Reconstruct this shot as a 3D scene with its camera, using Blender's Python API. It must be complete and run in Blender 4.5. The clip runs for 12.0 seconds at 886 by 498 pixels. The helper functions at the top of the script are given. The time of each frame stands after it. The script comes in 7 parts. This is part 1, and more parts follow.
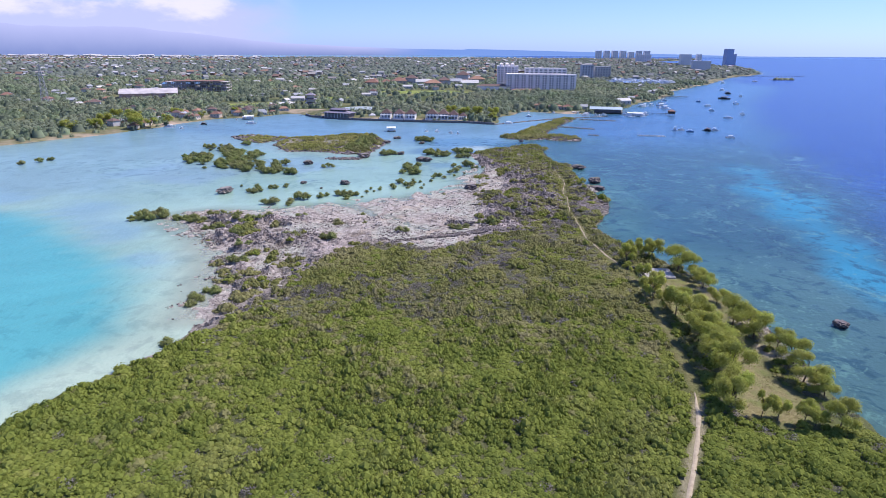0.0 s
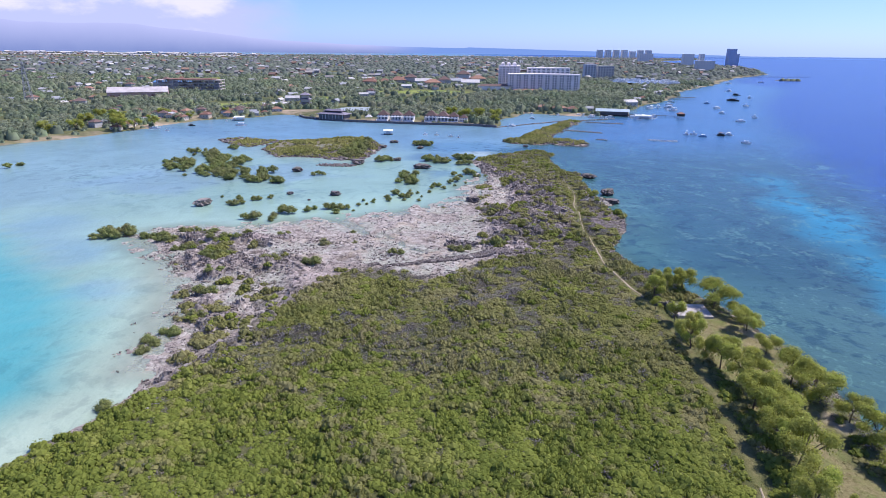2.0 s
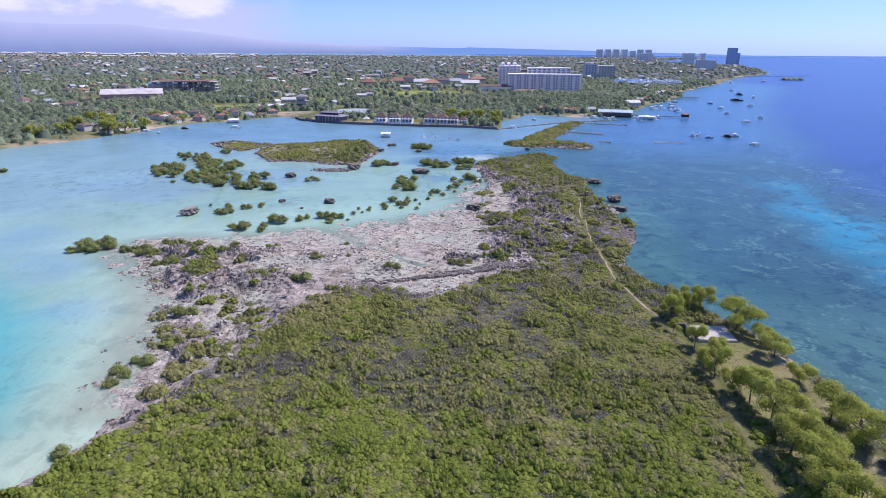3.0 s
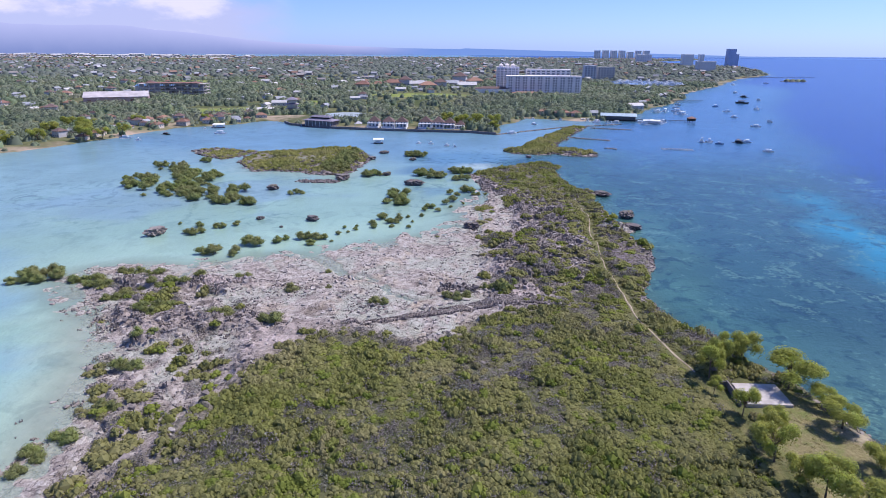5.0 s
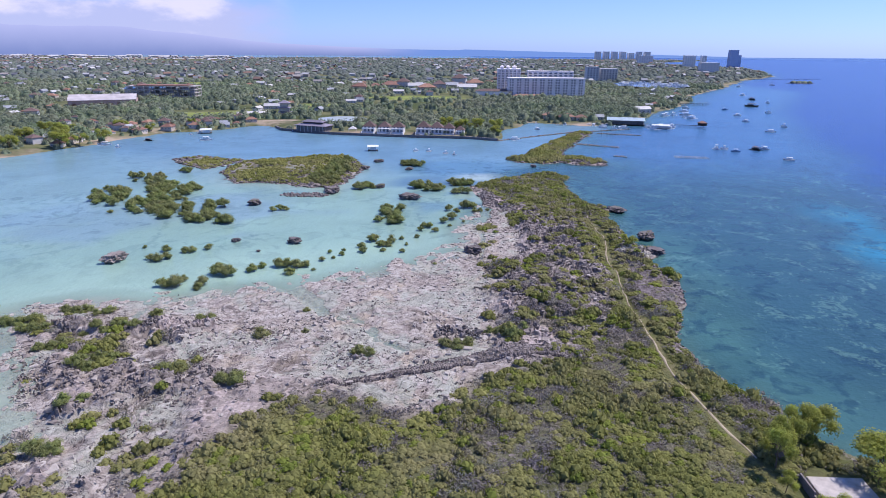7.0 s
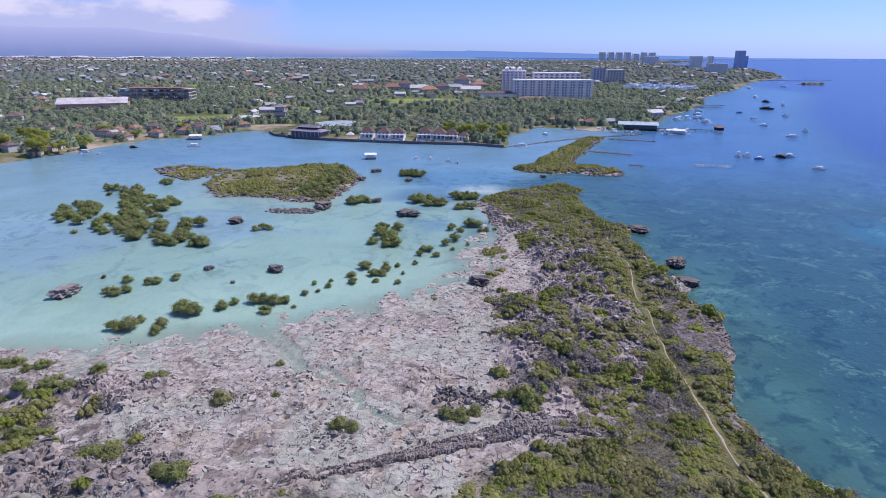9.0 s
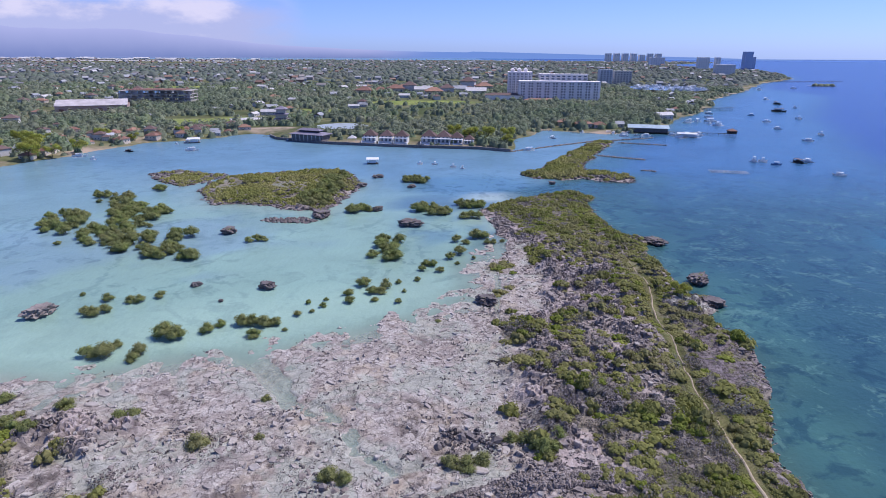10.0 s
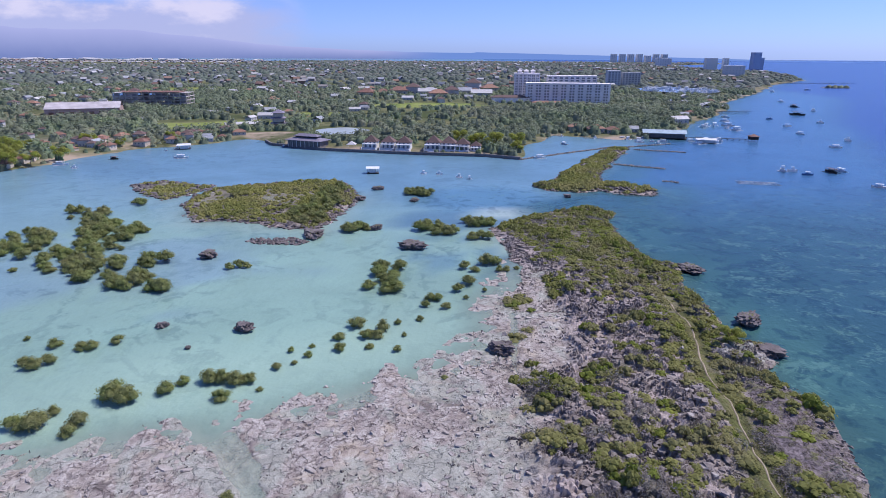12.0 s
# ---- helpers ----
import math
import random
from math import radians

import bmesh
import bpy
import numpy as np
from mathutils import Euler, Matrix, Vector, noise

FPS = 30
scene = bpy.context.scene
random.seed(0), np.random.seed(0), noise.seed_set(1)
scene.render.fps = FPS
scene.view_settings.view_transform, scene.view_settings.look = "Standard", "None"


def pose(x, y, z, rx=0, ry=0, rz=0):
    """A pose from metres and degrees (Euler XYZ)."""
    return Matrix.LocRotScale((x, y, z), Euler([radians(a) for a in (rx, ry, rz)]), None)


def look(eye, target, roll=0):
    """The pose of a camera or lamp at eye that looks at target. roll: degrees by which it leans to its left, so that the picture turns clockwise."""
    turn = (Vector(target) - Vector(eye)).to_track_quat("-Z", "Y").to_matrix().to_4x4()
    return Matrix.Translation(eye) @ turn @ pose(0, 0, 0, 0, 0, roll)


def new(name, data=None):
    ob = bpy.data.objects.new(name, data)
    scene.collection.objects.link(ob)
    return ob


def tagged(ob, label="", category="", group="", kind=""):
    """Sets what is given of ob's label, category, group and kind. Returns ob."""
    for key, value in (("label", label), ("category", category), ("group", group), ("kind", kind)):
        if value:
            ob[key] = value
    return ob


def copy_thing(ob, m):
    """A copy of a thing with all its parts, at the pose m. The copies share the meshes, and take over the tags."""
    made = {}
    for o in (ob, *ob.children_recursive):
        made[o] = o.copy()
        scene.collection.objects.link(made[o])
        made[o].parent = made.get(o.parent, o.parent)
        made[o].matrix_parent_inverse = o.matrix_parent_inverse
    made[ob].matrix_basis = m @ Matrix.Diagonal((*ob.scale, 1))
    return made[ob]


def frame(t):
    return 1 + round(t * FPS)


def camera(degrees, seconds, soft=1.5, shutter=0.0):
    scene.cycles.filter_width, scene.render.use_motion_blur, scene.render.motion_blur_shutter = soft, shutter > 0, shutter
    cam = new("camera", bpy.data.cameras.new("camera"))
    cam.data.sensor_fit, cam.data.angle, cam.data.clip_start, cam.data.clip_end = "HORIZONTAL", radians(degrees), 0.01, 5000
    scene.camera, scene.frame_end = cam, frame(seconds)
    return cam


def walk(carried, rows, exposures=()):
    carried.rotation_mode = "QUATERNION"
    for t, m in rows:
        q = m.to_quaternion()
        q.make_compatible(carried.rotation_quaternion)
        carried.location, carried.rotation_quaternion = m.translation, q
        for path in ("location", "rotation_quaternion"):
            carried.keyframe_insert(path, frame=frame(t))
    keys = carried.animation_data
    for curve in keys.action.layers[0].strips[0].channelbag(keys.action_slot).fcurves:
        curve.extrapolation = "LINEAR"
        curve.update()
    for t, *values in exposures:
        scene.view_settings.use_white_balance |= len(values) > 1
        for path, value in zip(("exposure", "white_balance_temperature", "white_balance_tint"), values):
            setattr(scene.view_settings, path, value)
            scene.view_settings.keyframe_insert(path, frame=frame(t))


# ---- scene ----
cam = camera(73.1, 12.0, soft=0.9)
PATH = [
    (0, (0.547, -0.704, 59.053), (0.548, 1.191, 58.414), 0.3),
    (0.5, (0.488, 5.29, 59.106), (0.489, 7.185, 58.467), 0.4),
    (1, (0.448, 11.27, 59.178), (0.449, 13.165, 58.537), 0.4),
    (1.5, (0.442, 17.252, 59.26), (0.444, 19.146, 58.618), 0.5),
    (2, (0.497, 23.234, 59.326), (0.501, 25.128, 58.682), 0.6),
    (2.5, (0.587, 29.217, 59.366), (0.592, 31.111, 58.722), 0.5),
    (3, (0.744, 35.163, 59.384), (0.748, 37.057, 58.74), 0.4),
    (5, (1.538, 58.719, 59.412), (1.551, 60.614, 58.771), 0.4),
    (5.5, (1.759, 64.777, 59.444), (1.77, 66.672, 58.804), 0.4),
    (6, (1.964, 70.939, 59.488), (1.975, 72.834, 58.85), 0.4),
    (6.5, (2.093, 77.183, 59.511), (2.103, 79.078, 58.872), 0.4),
    (7, (2.222, 83.403, 59.501), (2.236, 85.299, 58.863), 0.4),
    (9, (2.781, 108.568, 59.447), (2.784, 110.465, 58.812), 0.3),
    (9.5, (2.834, 114.725, 59.424), (2.826, 116.622, 58.792), 0.3),
    (10, (2.856, 120.91, 59.423), (2.844, 122.808, 58.791), 0.3),
    (10.5, (2.598, 127.052, 59.444), (2.584, 128.95, 58.813), 0.3),
    (11, (2.342, 133.074, 59.496), (2.325, 134.972, 58.864), 0.4),
    (11.5, (2.101, 139.089, 59.566), (2.08, 140.987, 58.935), 0.4),
    (12, (1.876, 145.167, 59.644), (1.852, 147.065, 59.014), 0.3),
]
EXPOSURES = [(0, 0.55, 6600, 16), (3, 0.51, 6550, 16), (5, 0.44, 6500, 17), (7, 0.4, 6450, 17), (9, 0.27, 6400, 18), (12, 0.19, 6350, 18)]
walk(cam, [(t, look(eye, target, roll)) for t, eye, target, roll in PATH], EXPOSURES)

# ---- sky and sun ----
SUN_ELEV, SUN_AZ = 57.0, 68.0   # degrees; azimuth clockwise from +y
world = bpy.data.worlds.new("tropical_sky")
scene.world = world
world.use_nodes = True
wn, wl = world.node_tree.nodes, world.node_tree.links
sky = wn.new("ShaderNodeTexSky")
sky.sky_type = "NISHITA"
sky.sun_disc = False
sky.sun_elevation = radians(SUN_ELEV)
sky.sun_rotation = radians(SUN_AZ)
sky.air_density, sky.dust_density, sky.ozone_density = 1.0, 0.3, 3.0
bg = wn["Background"]
bg.inputs["Strength"].default_value = 0.095
coord = wn.new("ShaderNodeTexCoord")
squash = wn.new("ShaderNodeMapping")
squash.inputs["Scale"].default_value = (1.0, 1.0, 2.4)
wl.new(coord.outputs["Generated"], squash.inputs["Vector"])
puff = wn.new("ShaderNodeTexNoise")
puff.inputs["Scale"].default_value, puff.inputs["Detail"].default_value, puff.inputs["Roughness"].default_value = 8.0, 8.0, 0.58
wl.new(squash.outputs["Vector"], puff.inputs["Vector"])
split = wn.new("ShaderNodeSeparateXYZ")
wl.new(coord.outputs["Generated"], split.inputs["Vector"])


def world_math(op, a, b, c=None):
    n = wn.new("ShaderNodeMath")
    n.operation = op
    for k, v in enumerate((a, b, c)):
        if v is None:
            continue
        if isinstance(v, (int, float)):
            n.inputs[k].default_value = v
        else:
            wl.new(v, n.inputs[k])
    return n.outputs[0]


# cloud bank over the far hills, to the north-west: a dull lilac base under bright, billowing tops


def world_step(v, a, b):
    n = wn.new("ShaderNodeMapRange")
    n.interpolation_type = "SMOOTHSTEP"
    n.inputs["From Min"].default_value, n.inputs["From Max"].default_value = a, b
    wl.new(v, n.inputs["Value"])
    return n.outputs["Result"]


lump = world_math("SUBTRACT", puff.outputs["Fac"], 0.5)
side = world_step(world_math("MULTIPLY_ADD", lump, 0.22, split.outputs["X"]), -0.2, -0.33)
level = world_math("MULTIPLY_ADD", lump, -0.11, split.outputs["Z"])
bank = world_math("MULTIPLY", side, world_step(level, 0.092, 0.05))
shade = wn.new("ShaderNodeMix")
shade.data_type = "RGBA"
wl.new(world_step(world_math("MULTIPLY_ADD", lump, 0.26, split.outputs["Z"]), 0.034, 0.082), shade.inputs["Factor"])
shade.inputs["A"].default_value, shade.inputs["B"].default_value = (4.2, 4.6, 7.0, 1), (6.9, 6.7, 8.1, 1)
cover = wn.new("ShaderNodeMix")
cover.data_type = "RGBA"
wl.new(world_math("MULTIPLY", bank, 0.85), cover.inputs["Factor"])
haze = wn.new("ShaderNodeMapRange")   # the lower sky is a clear pale blue
haze.inputs["From Min"].default_value, haze.inputs["From Max"].default_value = 0.0, 0.3
wl.new(split.outputs["Z"], haze.inputs["Value"])
air = wn.new("ShaderNodeMix")
air.data_type = "RGBA"
wl.new(haze.outputs["Result"], air.inputs["Factor"])
air.inputs["A"].default_value, air.inputs["B"].default_value = (0.52, 0.7, 1.5, 1), (0.66, 0.88, 1.4, 1)
low = wn.new("ShaderNodeMapRange")   # brightest and palest just above the sea
low.inputs["From Min"].default_value, low.inputs["From Max"].default_value = -0.005, 0.075
wl.new(split.outputs["Z"], low.inputs["Value"])
rim = wn.new("ShaderNodeMix")
rim.data_type = "RGBA"
wl.new(low.outputs["Result"], rim.inputs["Factor"])
rim.inputs["A"].default_value = (0.57, 0.84, 1.85, 1)
wl.new(air.outputs["Result"], rim.inputs["B"])
tinted = wn.new("ShaderNodeMix")
tinted.data_type, tinted.blend_type = "RGBA", "MULTIPLY"
tinted.inputs["Factor"].default_value = 1.0
wl.new(sky.outputs["Color"], tinted.inputs["A"])
wl.new(rim.outputs["Result"], tinted.inputs["B"])
wl.new(tinted.outputs["Result"], cover.inputs["A"])
wl.new(shade.outputs["Result"], cover.inputs["B"])
wl.new(cover.outputs["Result"], bg.inputs["Color"])

sun = new("sun", bpy.data.lights.new("sun", "SUN"))
sun.data.energy, sun.data.angle, sun.data.color = 3.9, radians(0.53), (1.0, 0.96, 0.9)
se, sa = radians(SUN_ELEV), radians(SUN_AZ)
sun.matrix_world = look((0, 0, 0), (-math.sin(sa) * math.cos(se), -math.cos(sa) * math.cos(se), -math.sin(se)))
sun.location = (0, 0, 400)

# ---- material helpers ----


class Nodes:
    """Short forms for the nodes that the materials use."""

    def __init__(self, name, rough=0.8, spec=0.3):
        self.m = bpy.data.materials.new(name)
        self.m.use_nodes = True
        self.t = self.m.node_tree
        self.b = self.t.nodes["Principled BSDF"]
        self.b.inputs["Roughness"].default_value = rough
        self.b.inputs["Specular IOR Level"].default_value = spec

    def put(self, socket, v):
        if isinstance(v, bpy.types.NodeSocket):
            self.t.links.new(v, socket)
        elif isinstance(v, (tuple, list)) and len(v) == 3 and socket.type == "RGBA":
            socket.default_value = (*v, 1)
        else:
            socket.default_value = v

    def add(self, kind):
        return self.t.nodes.new(kind)

    def place(self):
        return self.add("ShaderNodeNewGeometry").outputs["Position"]

    def local(self):
        return self.add("ShaderNodeTexCoord").outputs["Object"]

    def island(self):
        return self.add("ShaderNodeNewGeometry").outputs["Random Per Island"]

    def each(self):
        return self.add("ShaderNodeObjectInfo").outputs["Random"]

    def attr(self, name, out="Color"):
        n = self.add("ShaderNodeAttribute")
        n.attribute_name = name
        return n.outputs[out]

    def noise(self, scale, detail=3.0, rough=0.55, vec=None, warp=0.0):
        n = self.add("ShaderNodeTexNoise")
        self.put(n.inputs["Vector"], vec or self.place())
        n.inputs["Scale"].default_value, n.inputs["Detail"].default_value = scale, detail
        n.inputs["Roughness"].default_value, n.inputs["Distortion"].default_value = rough, warp
        return n.outputs["Fac"]

    def cells(self, scale, feature="F1", vec=None, rand=1.0):
        n = self.add("ShaderNodeTexVoronoi")
        n.feature = feature
        self.put(n.inputs["Vector"], vec or self.place())
        n.inputs["Scale"].default_value, n.inputs["Randomness"].default_value = scale, rand
        return n.outputs["Distance"]

    def remap(self, v, a, b, c=0.0, d=1.0):
        n = self.add("ShaderNodeMapRange")
        self.put(n.inputs["Value"], v)
        for k, q in (("From Min", a), ("From Max", b), ("To Min", c), ("To Max", d)):
            n.inputs[k].default_value = q
        return n.outputs["Result"]

    def calc(self, op, a, b=0.0):
        n = self.add("ShaderNodeMath")
        n.operation = op
        self.put(n.inputs[0], a)
        self.put(n.inputs[1], b)
        return n.outputs[0]

    def mix(self, f, a, b, blend="MIX"):
        n = self.add("ShaderNodeMix")
        n.data_type, n.blend_type = "RGBA", blend
        self.put(n.inputs["Factor"], f)
        self.put(n.inputs["A"], a)
        self.put(n.inputs["B"], b)
        return n.outputs["Result"]

    def relief(self, h, strength, dist):
        n = self.add("ShaderNodeBump")
        n.inputs["Strength"].default_value, n.inputs["Distance"].default_value = strength, dist
        self.put(n.inputs["Height"], h)
        self.t.links.new(n.outputs["Normal"], self.b.inputs["Normal"])

    def colour(self, c):
        self.put(self.b.inputs["Base Color"], c)
        return self.m


def leafy(name, dark, light, dry, dryness=0.0, big=0.06, through_=0.42, lumps=0.35):
    """Leaves: every leaf its own shade, wide patches of drier growth, some light passing through."""
    n = Nodes(name, 0.75, 0.08)
    c = n.mix(n.island(), dark, light)
    patch = n.remap(n.noise(big, 4.0, 0.6), 0.44 - dryness, 0.72 - dryness)
    c = n.mix(n.calc("MULTIPLY", patch, 0.75), c, dry)
    c = n.mix(n.calc("MULTIPLY", n.each(), 0.25), c, light)
    fresh_ = n.remap(n.noise(big * 2.7, 4.0, 0.6), 0.5, 0.64, 0.0, 0.36)
    c = n.mix(fresh_, c, (light[0] * 0.86, light[1] * 1.12, light[2] * 0.75))
    clump = n.remap(n.noise(big * 9, 3.0, 0.6), 0.4, 0.62)
    c = n.mix(n.calc("MULTIPLY", clump, lumps), c, dark)
    n.colour(c)
    out = n.t.nodes["Material Output"]
    thin = n.add("ShaderNodeBsdfTranslucent")
    n.put(thin.inputs["Color"], c)
    both = n.add("ShaderNodeMixShader")
    both.inputs[0].default_value = through_
    n.t.links.new(n.b.outputs[0], both.inputs[1])
    n.t.links.new(thin.outputs[0], both.inputs[2])
    n.t.links.new(both.outputs[0], out.inputs["Surface"])
    return n.m


def plain(name, c, rough=0.7, vary=0.25, scale=0.8, spec=0.3, metal=0.0):
    """Paint, concrete, thatch and the like: one colour with grime and weathering."""
    n = Nodes(name, rough, spec)
    n.b.inputs["Metallic"].default_value = metal
    worn = n.remap(n.noise(scale, 5.0, 0.65), 0.3, 0.75, 1 - vary, 1 + vary * 0.5)
    each = n.remap(n.each(), 0, 1, 1 - vary * 0.4, 1 + vary * 0.3)
    shade = n.calc("MULTIPLY", worn, each)
    v = n.add("ShaderNodeVectorMath")
    v.operation = "SCALE"
    n.put(v.inputs[0], c)
    n.put(v.inputs["Scale"], shade)
    return n.colour(v.outputs[0])


def scrubby(name, shades, dry, dryness=0.0, through_=0.33):
    """Bushes: every bush its own green, its leaves a little apart from it, wide drier patches."""
    n = Nodes(name, 0.8, 0.08)
    k = n.calc("ADD", n.calc("MULTIPLY", n.attr("tone", "Fac"), 0.72), n.calc("MULTIPLY", n.island(), 0.28))
    ramp = n.add("ShaderNodeValToRGB")
    for i, c in enumerate(shades):
        e = ramp.color_ramp.elements[i] if i < 2 else ramp.color_ramp.elements.new(1.0)
        e.position, e.color = i / (len(shades) - 1), (*c, 1)
    n.put(ramp.inputs["Fac"], k)
    patch = n.remap(n.noise(0.05, 4.0, 0.6), 0.46 - dryness, 0.7 - dryness, 0.0, 0.7)
    c = n.mix(patch, ramp.outputs["Color"], dry)
    n.colour(c)
    thin = n.add("ShaderNodeBsdfTranslucent")
    n.put(thin.inputs["Color"], c)
    both = n.add("ShaderNodeMixShader")
    both.inputs[0].default_value = through_
    n.t.links.new(n.b.outputs[0], both.inputs[1])
    n.t.links.new(thin.outputs[0], both.inputs[2])
    n.t.links.new(both.outputs[0], n.t.nodes["Material Output"].inputs["Surface"])
    return n.m


M_SCRUB = scrubby("scrub_leaves", ((0.138, 0.151, 0.05), (0.196, 0.207, 0.064), (0.254, 0.257, 0.083), (0.318, 0.304, 0.11)), (0.285, 0.25, 0.14), 0.035)
M_LUSH = scrubby("fresh_scrub_leaves", ((0.122, 0.157, 0.036), (0.171, 0.21, 0.042), (0.224, 0.258, 0.055), (0.3, 0.316, 0.08)), (0.27, 0.265, 0.095), -0.06)
M_THICKET = scrubby("thicket_leaves", ((0.13, 0.15, 0.05), (0.2, 0.215, 0.065), (0.28, 0.28, 0.085), (0.36, 0.345, 0.11)), (0.3, 0.265, 0.14), 0.0)
M_MANGROVE = leafy("mangrove_leaves", (0.14, 0.165, 0.062), (0.335, 0.355, 0.14), (0.32, 0.29, 0.15), 0.0, 0.05, 0.4)
M_TREE = leafy("tree_leaves", (0.255, 0.28, 0.066), (0.54, 0.555, 0.155), (0.5, 0.47, 0.16), -0.05, 0.08, 0.62)
# far woods: distance haze is put into these greyer, paler leaf colours
M_WOOD = leafy("hazed_far_leaves", (0.13, 0.165, 0.115), (0.275, 0.32, 0.205), (0.34, 0.325, 0.24), 0.0, 0.011, 0.3, 0.45)
M_FARWOOD = leafy("hazed_distant_leaves", (0.145, 0.175, 0.15), (0.25, 0.285, 0.24), (0.35, 0.33, 0.295), 0.0, 0.006)
M_BARK = plain("bark", (0.16, 0.12, 0.09), 0.9, 0.4, 2.0)


def rock_material(name, a, b, crack, fine):
    n = Nodes(name, 0.85, 0.25)
    c = n.mix(n.remap(n.noise(0.35, 5.0, 0.65), 0.35, 0.68), a, b)
    c = n.mix(n.calc("MULTIPLY", n.island(), 0.5), c, a)
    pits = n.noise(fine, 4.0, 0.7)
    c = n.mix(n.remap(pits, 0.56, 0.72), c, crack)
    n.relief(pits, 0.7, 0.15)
    return n.colour(c)


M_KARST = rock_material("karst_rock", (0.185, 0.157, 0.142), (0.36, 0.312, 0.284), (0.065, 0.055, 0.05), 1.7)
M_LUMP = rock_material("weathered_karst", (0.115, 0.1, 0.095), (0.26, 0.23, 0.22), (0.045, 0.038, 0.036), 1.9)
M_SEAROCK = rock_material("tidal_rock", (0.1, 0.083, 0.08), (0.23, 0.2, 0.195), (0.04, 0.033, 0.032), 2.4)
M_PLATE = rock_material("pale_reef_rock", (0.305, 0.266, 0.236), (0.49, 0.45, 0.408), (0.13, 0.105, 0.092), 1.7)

# ---- ground and water materials ----
g = Nodes("coast_ground", 0.92, 0.2)
zone = g.add("ShaderNodeSeparateColor")
g.put(zone.inputs[0], g.attr("zone"))
fine, mid, wide = g.noise(1.8, 6.0, 0.7), g.noise(0.35, 5.0, 0.65, warp=0.6), g.noise(0.05, 4.0)
cover = g.add("ShaderNodeSeparateColor")
g.put(cover.inputs[0], g.attr("cover"))
karst = g.mix(g.remap(mid, 0.38, 0.62), (0.17, 0.142, 0.128), (0.35, 0.298, 0.268))
hollow = g.mix(g.remap(fine, 0.4, 0.66), (0.44, 0.372, 0.345), (0.25, 0.205, 0.188))
karst = g.mix(g.remap(g.noise(0.16, 5.0, 0.7, warp=0.8), 0.52, 0.6), karst, (0.3, 0.252, 0.232))
karst = g.mix(g.remap(g.calc("ADD", cover.outputs[2], g.calc("MULTIPLY", g.calc("SUBTRACT", fine, 0.5), 0.5)), 0.35, 0.6), hollow, karst)
wave = g.add("ShaderNodeTexNoise")
g.put(wave.inputs["Vector"], g.place())
wave.inputs["Scale"].default_value, wave.inputs["Detail"].default_value = 0.6, 5.0
bend = g.add("ShaderNodeVectorMath")
bend.operation = "MULTIPLY_ADD"
g.put(bend.inputs[0], wave.outputs["Color"])
bend.inputs[1].default_value = (4.5, 4.5, 4.5)
g.put(bend.inputs[2], g.place())
crackle = g.remap(g.cells(0.42, "DISTANCE_TO_EDGE", bend.outputs[0]), 0.0, 0.1)
crackle = g.calc("MAXIMUM", crackle, g.remap(g.noise(0.75, 4.0, 0.65, warp=1.0), 0.56, 0.46))
plate = g.mix(g.remap(mid, 0.38, 0.62), (0.325, 0.28, 0.246), (0.515, 0.473, 0.427))
plate = g.mix(g.remap(fine, 0.54, 0.74, 0.0, 0.75), plate, (0.2, 0.16, 0.145))
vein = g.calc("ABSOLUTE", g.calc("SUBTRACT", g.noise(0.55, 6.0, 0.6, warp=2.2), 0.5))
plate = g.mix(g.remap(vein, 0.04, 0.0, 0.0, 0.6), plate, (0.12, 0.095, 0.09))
# shade inside clefts and cracks is put into the colour, darker with depth
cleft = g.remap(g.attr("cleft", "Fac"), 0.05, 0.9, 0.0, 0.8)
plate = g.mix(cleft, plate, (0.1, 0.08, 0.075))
plate = g.mix(g.remap(g.noise(0.12, 5.0, 0.6, warp=1.0), 0.5, 0.68, 0.0, 0.6), plate, (0.4, 0.33, 0.24))
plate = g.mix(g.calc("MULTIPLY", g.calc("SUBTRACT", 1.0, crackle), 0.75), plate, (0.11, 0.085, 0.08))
plate = g.mix(g.remap(g.noise(0.28, 4.0, 0.6, warp=1.5), 0.5, 0.66, 0.0, 0.55), plate, (0.2, 0.16, 0.15))
film = g.remap(g.calc("ADD", g.noise(0.07, 4.0, 0.6, warp=1.2), g.calc("MULTIPLY", fine, 0.12)), 0.54, 0.63)
plate = g.mix(g.calc("MULTIPLY", film, 0.5), plate, (0.34, 0.375, 0.315))
soil = g.mix(g.remap(fine, 0.35, 0.7), (0.07, 0.074, 0.032), (0.13, 0.13, 0.058))
soil = g.mix(g.remap(wide, 0.4, 0.65), soil, (0.09, 0.1, 0.035))
turf = g.mix(g.remap(fine, 0.35, 0.7), (0.15, 0.13, 0.06), (0.27, 0.23, 0.12))
turf = g.mix(g.remap(mid, 0.45, 0.65), turf, (0.14, 0.16, 0.05))
heath = g.mix(g.remap(fine, 0.4, 0.62), (0.105, 0.086, 0.09), (0.25, 0.212, 0.215))
heath = g.mix(g.remap(mid, 0.52, 0.64), heath, (0.13, 0.13, 0.055))
trail = g.mix(fine, (0.3, 0.25, 0.17), (0.45, 0.38, 0.28))
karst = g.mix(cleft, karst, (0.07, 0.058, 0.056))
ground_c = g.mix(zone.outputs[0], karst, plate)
ground_c = g.mix(zone.outputs[1], ground_c, soil)
ground_c = g.mix(cover.outputs[0], ground_c, turf)
ground_c = g.mix(cover.outputs[1], ground_c, heath)
ground_c = g.mix(zone.outputs[2], ground_c, trail)
